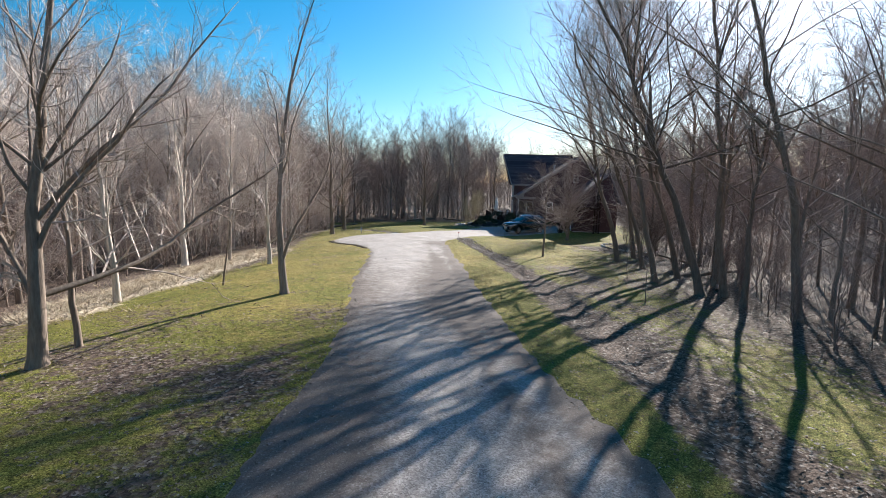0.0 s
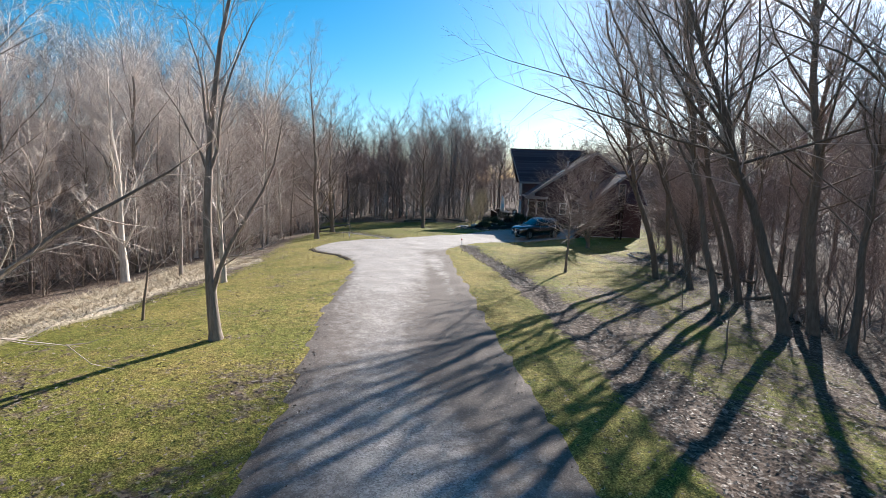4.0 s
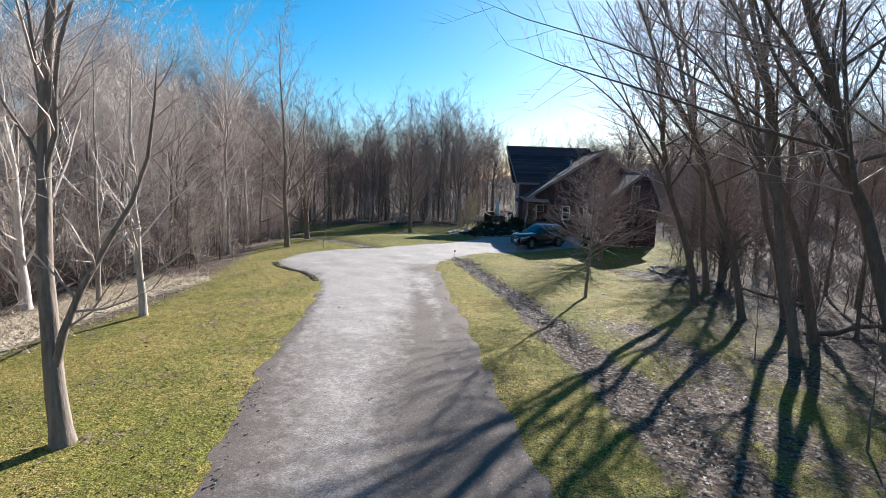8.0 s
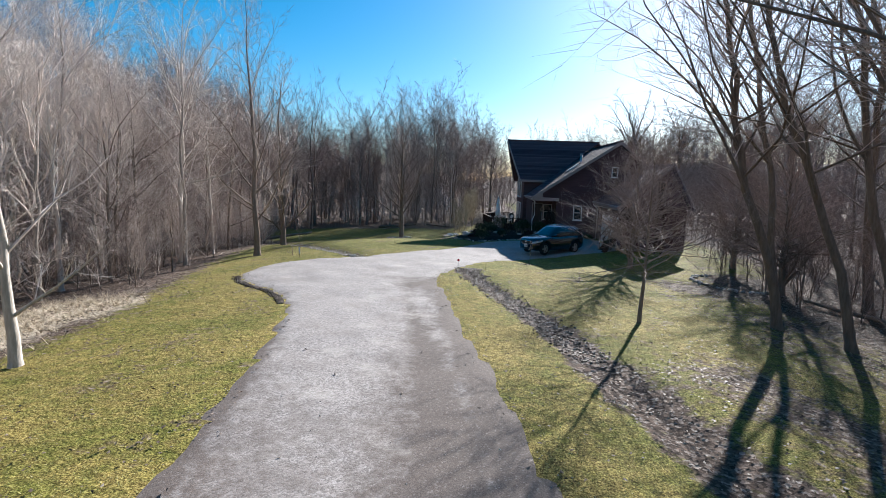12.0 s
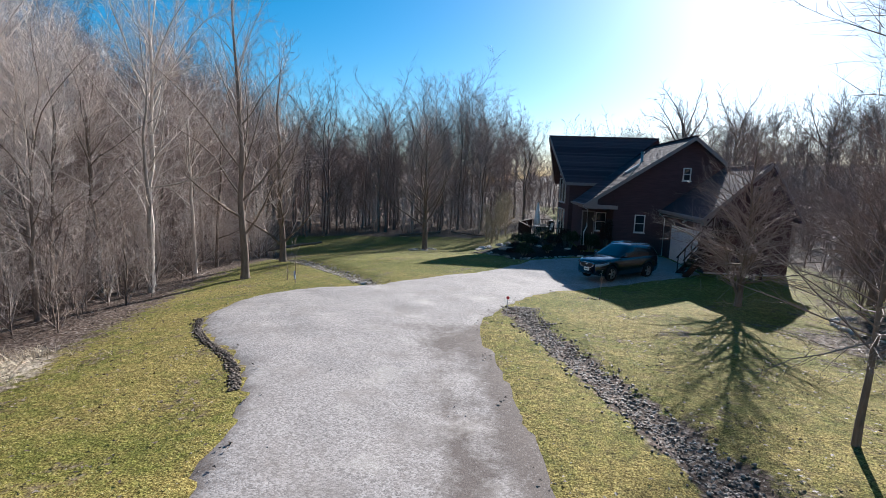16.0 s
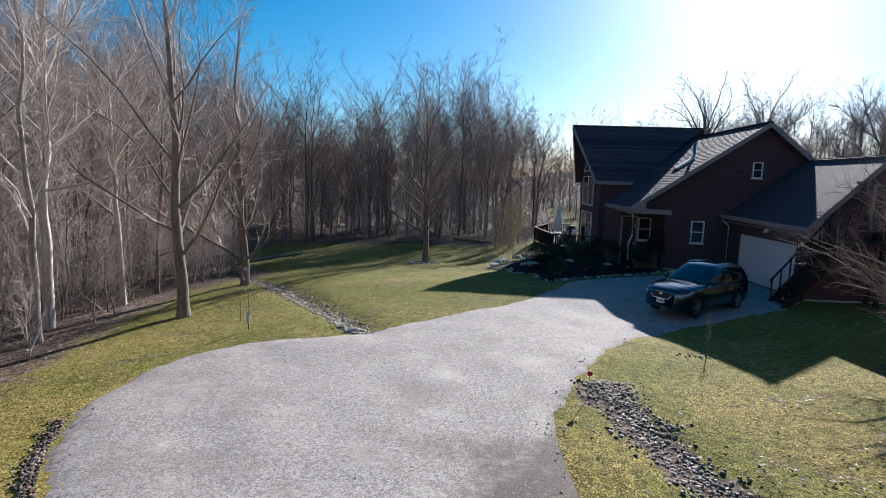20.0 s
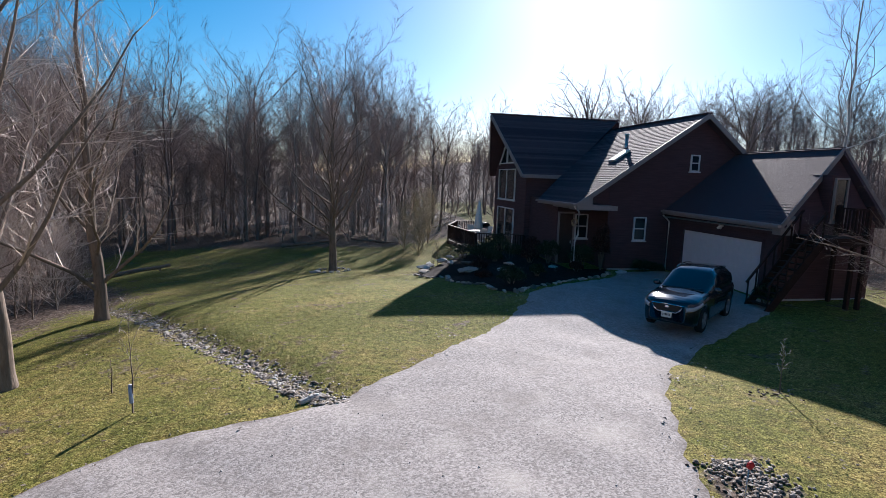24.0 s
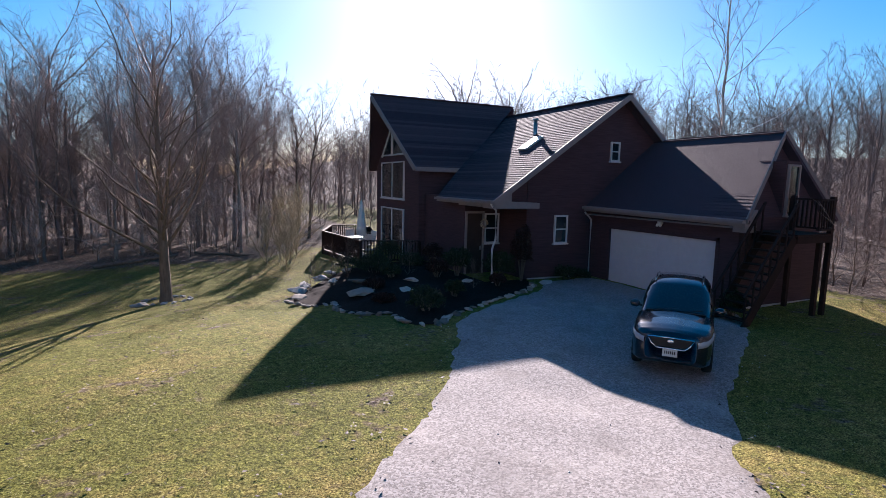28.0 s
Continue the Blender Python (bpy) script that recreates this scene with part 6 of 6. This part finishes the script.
leafy("shrub", 3.9, 53.6, -0.2, 0.7, 1.1, 8, M_EVERGREEN, "dark shrub against the house wall", 1300)
for k, (x, y, rad, h) in enumerate(((2.9, 47.6, 0.45, 0.7), (3.6, 50.4, 0.6, 1.0), (2.3, 51.6, 0.5, 0.8), (1.2, 50.2, 0.5, 0.65), (3.2, 54.4, 0.8, 1.4), (4.6, 53.0, 0.6, 1.3), (1.5, 54.6, 0.7, 1.0), (5.0, 48.5, 0.4, 0.6))):
    leafy("shrub", x, y, bed_z(x, y) - 0.1, rad, h, 40 + k, (M_EVERGREEN, M_REDLEAF)[k % 2], "dark low shrub in the shaded planting bed", 900)
leafy("shrub", 9.3, 43.0, -0.1, 0.5, 1.1, 9, M_EVERGREEN, "dark shrub at the garage corner", 1100)


def wreath():
    e = tagged(empty("wreath", (6.22, 51.66, 2.05)), "pale dried wreath hanging by the front door", "wreath")
    V, F = [], []
    rr = random.Random(3)
    for i in range(140):
        a = rr.uniform(0, 6.28)
        p = Vector((0.13 * math.cos(a), rr.uniform(-0.03, 0.03), 0.15 * math.sin(a)))
        d = Vector((rr.uniform(-1, 1), rr.uniform(-0.6, 0.2), rr.uniform(-1, 1))).normalized() * 0.09
        tube(V, F, [p, p + d], [0.012, 0], 3)
    piece("dried_grass", V, F, M_DRYGRASS, e)
    V, F = [], []
    pts = [Vector((0.13 * math.cos(a), 0, 0.15 * math.sin(a))) for a in np.linspace(0, 6.2832, 17)]
    tube(V, F, pts, [0.015] * 17, 5)
    piece("hoop", V, F, M_BARK2, e)


wreath()


def stem_plant(x, y, h, seed, label, name="sapling", guard=False, lean=(0.0, 0.0)):
    T, C = grow(seed, h, 0.018, lean=lean, limbs=8, first=0.35, span=0.32, rise=(35, 70), sub=3, twigs=2, sides=5, flare=1.1)
    e = tagged(empty(name, (x, y, ground_z(x, y))), label, "sapling")
    piece("trunk", T[0], T[1], M_BARK2, e, "", True)
    piece("crown", C[0], C[1], M_TWIG, e)
    if guard:
        pipe("trunk_guard", [(lean[0] * 0.3, 0, 0.18), (lean[0] * 0.55, 0, 0.5)], 0.035, plain("guard_plastic", (0.35, 0.38, 0.48), 0.5), e, "pale plastic trunk guard")
    return e


stem_plant(-8.2, 37.1, 1.9, 401, "staked young sapling with pale trunk guard", guard=True, lean=(-0.05, 0.0))
stem_plant(-9.0, 38.3, 0.6, 402, "short broken twig standing in the grass", "twig_stub")
stem_plant(3.63, 36.25, 1.0, 403, "small bare plant in a ring of dark mulch stones")
stem_plant(9.1, 19.6, 2.6, 404, "thin leaning sapling with a tag", lean=(-0.06, 0.0))
plantring = tagged(empty("mulch_ring", (3.63, 36.25, ground_z(3.63, 36.25))), "small ring of dark stones round a young plant", "edging")
lay(DARKROCKS + ROCKS[:2], [(3.63 + rng.gauss(0, 0.3), 36.25 + rng.gauss(0, 0.2), rng.uniform(0.03, 0.07)) for _ in range(46)], plantring, 0.3)


def marker(x, y):
    e = tagged(empty("marker_stake", (x, y, ground_z(x, y))), "thin driveway marker with red reflector", "stake")
    pipe("rod", [(0, 0, -0.1), (0.02, 0, 0.55)], 0.008, M_METAL, e)
    bm = bmesh.new()
    bmesh.ops.create_cone(bm, cap_ends=True, segments=14, radius1=0.05, radius2=0.05, depth=0.02, matrix=pose(0.02, -0.012, 0.52, 90))
    part("reflector", bm, plain("red_plastic", (0.5, 0.03, 0.04), 0.35), e, "red round reflector")


marker(0.14, 33.05)


M_PIPE = plain("pipe_plastic", (0.42, 0.40, 0.37), 0.6, 0, 0.25)


def drain_pipe():
    e = tagged(empty("drain_pipe", (-5.35, 36.85, ground_z(-5.35, 36.85) + 0.06), 40), "dirty pale plastic drain pipe end among stones", "pipe")
    V, F = [], []
    tube(V, F, [Vector((-0.12, 0, -0.02)), Vector((0.12, 0, 0.0))], [0.05, 0.05], 14)
    piece("barrel", V, F[:-1], M_PIPE, e, "", True)
    V, F = [], []
    tube(V, F, [Vector((0.07, 0, 0.0)), Vector((0.14, 0, 0.0))], [0.058, 0.058], 14)
    piece("collar", V, F[:-1], M_PIPE, e, "", True)


drain_pipe()


def log(x, y, ln, r, rz, tilt, seed):
    rr = random.Random(seed)
    e = tagged(empty("fallen_log", (x, y, ground_z(x, y) + r * 0.8), rz), "fallen grey log lying in the leaves", "log", "fallen logs")
    V, F = [], []
    tube(V, F, [Vector((ln * (i / 6 - 0.5), rr.uniform(-0.08, 0.08), tilt * i / 6 + rr.uniform(-0.03, 0.03))) for i in range(7)], [r * (1 - 0.07 * i) for i in range(7)], 8)
    piece("stem", V, F, M_BARK2, e, "", True)
    for k in range(4):
        V, F = [], []
        p = Vector((ln * rr.uniform(-0.3, 0.45), 0, tilt * 0.5))
        tube(V, F, [p, p + Vector((rr.uniform(-0.3, 0.5), rr.uniform(-0.6, 0.6), rr.uniform(0.1, 0.5)))], [r * 0.3, 0], 4)
        piece("broken_branch", V, F, M_BARK2, e)


for i, (x, y, ln, r, a, tl) in enumerate(((-15.5, 56, 4.5, 0.14, 35, 0.5), (-18, 48, 4, 0.12, 70, 0.2), (-17, 27.5, 3.0, 0.09, 100, 0.15), (14.2, 21.5, 3.5, 0.11, 60, 0.2),
                                          (14.8, 24.5, 4.0, 0.12, 20, 0.3), (-7, 66, 4, 0.13, 10, 0.4), (-2.5, 67.5, 3.5, 0.12, 160, 0.2), (15.2, 30.5, 3.5, 0.1, 120, 0.2))):
    log(x, y, ln, r, a, tl, 500 + i)

bed_edge = tagged(empty("stone_edging", (11.6, 33.6, ground_z(11.6, 33.6))), "curved edging of flat stones round a leaf-strewn bed", "edging")
lay(PALEROCKS + ROCKS[:3], [(12.9 + 1.9 * math.cos(a) + rng.uniform(-0.05, 0.05), 34.6 + 1.5 * math.sin(a) + rng.uniform(-0.05, 0.05), rng.uniform(0.2, 0.36)) for a in np.linspace(1.9, 5.2, 24)], bed_edge, 0.3)
# yellowish twiggy bush behind the deck
M_WILLOW = bark("willow_twig", (0.30, 0.245, 0.16), (0.58, 0.49, 0.35))
for i, (x, y, s) in enumerate(((0.2, 60.8, 0.95), (0.9, 63.0, 1.1), (-0.7, 62.6, 0.9), (-0.3, 59.0, 0.6), (0.3, 65.0, 1.1))):
    T, C = grow(seed=230 + i, height=2.9, r=0.04, limbs=34, first=0.02, span=0.75, rise=(35, 85), sub=8, twigs=14, sides=4, flare=1.0, fine=1.4, cheap=True)
    e = tagged(empty("willow_bush", (x, y, ground_z(x, y))), "dense yellowish twiggy bush beside the deck", "bush", "willow bushes")
    e.scale = (s, s, s)
    piece("woody_base", T[0], T[1], M_WILLOW, e)
    piece("crown", C[0], C[1], M_WILLOW, e)

# ---- grass, leaves and loose stones ----
def stuff(name, V, F, material, label, category):
    me = bpy.data.meshes.new(name)
    me.vertices.add(len(V))
    me.vertices.foreach_set("co", np.asarray(V, dtype=np.float64).ravel())
    F = np.asarray(F, dtype=np.int64)
    me.loops.add(F.size)
    me.loops.foreach_set("vertex_index", F.ravel())
    me.polygons.add(len(F))
    me.polygons.foreach_set("loop_start", np.arange(len(F)) * F.shape[1])
    me.materials.append(material)
    me.update(calc_edges=True)
    return tagged(new(name, me), label, category, "", "stuff")


def scatter(rs, n, x0, x1, y0, y1, off_drive=0.02):
    x, y = rs.uniform(x0, x1, n), rs.uniform(y0, y1, n)
    keep = np.ones(n, bool)
    for s in range(0, n, 20000):
        ins, d = inside(DRIVE_NP, x[s:s + 20000], y[s:s + 20000])
        keep[s:s + 20000] = ~(ins & (d > off_drive))
    return x[keep], y[keep]


def build_grass():
    rs = np.random.RandomState(4)
    parts = [scatter(rs, n, *r) for n, r in ((120000, (-10, 11, 0, 20)), (120000, (-11.5, 11, 20, 44)), (50000, (-14, 5, 36, 60)))]
    x, y = np.concatenate([p[0] for p in parts]), np.concatenate([p[1] for p in parts])
    V, F = [], []
    u = rs.uniform(0, 1, len(x))
    az, h, w = rs.uniform(0, 6.283, len(x)), rs.uniform(0.006, 0.022, len(x)), rs.uniform(0.006, 0.012, len(x))
    lean = rs.uniform(0.02, 0.07, len(x))
    for i in range(len(x)):
        a, b = float(x[i]), float(y[i])
        lit, _, straw = cover(a, b)
        if u[i] < lit * 1.25 + straw:
            continue
        if 43.0 < b and a > 5.1:
            continue
        z = ground_z(a, b)
        c, s = math.cos(az[i]), math.sin(az[i])
        k = len(V)
        V += [(a - c * w[i], b - s * w[i], z - 0.01), (a + c * w[i], b + s * w[i], z - 0.01), (a - s * lean[i], b + c * lean[i], z + h[i])]
        F.append((k, k + 1, k + 2))
    stuff("grass", V, F, M_GRASS, "short patchy winter grass, green and straw-coloured", "grass")


def build_straw():
    rs = np.random.RandomState(8)
    V, F = [], []
    for _ in range(3200):
        b = 9 + 20 * rs.rand()
        a = -12.7 + rs.normal(0, 1.2)
        if rs.rand() > cover(a, b)[2] + 0.25:
            continue
        z = ground_z(a, b)
        for _ in range(7):
            az, ln = rs.uniform(0, 6.283), rs.uniform(0.18, 0.5)
            dx, dy = math.cos(az) * ln * 0.7, math.sin(az) * ln * 0.7
            k = len(V)
            V += [(a - dy * 0.025, b + dx * 0.025, z), (a + dy * 0.025, b - dx * 0.025, z), (a + dx, b + dy, z + ln * 0.45)]
            F.append((k, k + 1, k + 2))
    stuff("dry_grass", V, F, M_DRYGRASS, "flattened pale straw along the wood's edge", "dry grass")


def build_leaves():
    rs = np.random.RandomState(9)
    parts = [scatter(rs, n, *r, 0.4) for n, r in ((70000, (-15, 16, -3, 34)), (14000, (-17, 4, 34, 66)), (7000, (10, 22, 20, 42)))]
    ex, ey = rs.uniform(-3.2, 5.6, 9000), rs.uniform(-1, 24, 9000)
    _, ed = inside(DRIVE_NP, ex, ey)
    on = rs.rand(9000) < np.exp(-(ed / 0.6) ** 2) * 0.85 + 0.035 + 0.5 * (ex < 0.4) * (ey < 6)
    parts.append((ex[on], ey[on]))
    x, y = np.concatenate([p[0] for p in parts]), np.concatenate([p[1] for p in parts])
    V, F = [], []
    u = rs.uniform(0, 1, len(x))
    for i in range(len(x)):
        a, b = float(x[i]), float(y[i])
        if u[i] > cover(a, b)[0] * 0.9 + 0.06 + 0.12 * (1 - sm(8, 16, b)):
            continue
        if b > 43 and 5 < a < 17:
            continue
        z = ground_z(a, b) + 0.03 + 0.02 * rs.rand()
        az, s, t = rs.uniform(0, 6.283), rs.uniform(0.022, 0.05), rs.uniform(-0.02, 0.03)
        c, q = math.cos(az) * s, math.sin(az) * s
        k = len(V)
        V += [(a - c, b - q, z), (a + q * 0.6, b - c * 0.6, z + t), (a + c, b + q, z + 0.01), (a - q * 0.6, b + c * 0.6, z + t)]
        F += [(k, k + 1, k + 2), (k, k + 2, k + 3)]
    stuff("dead_leaves", V, F, M_LEAF, "scattered curled brown leaves on the ground", "leaves")


def build_gravel():
    rs = np.random.RandomState(10)
    V, F = [], []
    n = 9000
    x, y = rs.uniform(-9.5, 7, n), rs.uniform(-1, 46, n)
    ins, d = inside(DRIVE_NP, x, y)
    for i in range(n):
        edge = math.exp(-(d[i] / 0.25) ** 2)
        if rs.rand() > (0.12 + 0.88 * edge if ins[i] else edge):
            continue
        a, b = float(x[i]), float(y[i])
        r = rs.uniform(0.006, 0.018)
        z = ground_z(a, b) + (0.025 if ins[i] and d[i] > 0.25 else 0.0) + r * 0.3
        k = len(V)
        j = rs.uniform(0.6, 1.3, 6)
        V += [(a + r * j[0], b, z), (a, b + r * j[1], z), (a - r * j[2], b, z), (a, b - r * j[3], z), (a, b, z + r * j[4] * 0.8), (a, b, z - r)]
        F += [(k, k + 1, k + 4), (k + 1, k + 2, k + 4), (k + 2, k + 3, k + 4), (k + 3, k, k + 4), (k + 1, k, k + 5), (k + 2, k + 1, k + 5), (k + 3, k + 2, k + 5), (k, k + 3, k + 5)]
    stuff("loose_gravel", V, F, M_PALESTONE, "loose crushed stones scattered over the drive", "gravel")


def build_rubble():
    """Small broken stones between the larger ones of ditch, drain and rim."""
    rs = np.random.RandomState(12)
    for name, label, mat, n, where in (
            ("ditch_rubble", "small broken grey stones filling the ditch", M_DITCH, 2600, lambda: (lambda y: (ditch_x(y) + rs.normal(0, 0.24) + (0.25 if y > 32 else 0), y))(34 - 12 * rs.rand() ** 1.3)),
            ("drain_rubble", "small brown and grey stones filling the drain", M_STONE, 2600, lambda: (lambda y: (-5.2 - (y - 37.2) * 0.72 + rs.normal(0, 0.22), y))(36.7 + 11 * rs.rand() ** 1.3)),
            ("rim_rubble", "dark crumbled soil and stones along the rim", M_DARKSTONE, 1500, lambda: (lambda p: (p.x - abs(rs.normal(0.03, 0.1)), p.y - abs(rs.normal(0.02, 0.09))))(rim[rs.randint(len(rim))]))):
        V, F = [], []
        for _ in range(n):
            a, b = where()
            r = rs.uniform(0.015, 0.05)
            z = ground_z(a, b) + r * 0.4
            k = len(V)
            j = rs.uniform(0.5, 1.4, 6)
            V += [(a + r * j[0], b + r * 0.3 * j[1], z), (a - r * 0.2, b + r * j[1], z + r * 0.2), (a - r * j[2], b, z - r * 0.1), (a, b - r * j[3], z), (a + r * 0.2, b, z + r * j[4] * 0.5), (a, b, z - r)]
            F += [(k, k + 1, k + 4), (k + 1, k + 2, k + 4), (k + 2, k + 3, k + 4), (k + 3, k, k + 4), (k + 1, k, k + 5), (k + 2, k + 1, k + 5), (k + 3, k + 2, k + 5), (k, k + 3, k + 5)]
        stuff(name, V, F, mat, label, "rubble")


build_rubble()
build_grass()
build_straw()
build_leaves()
build_gravel()
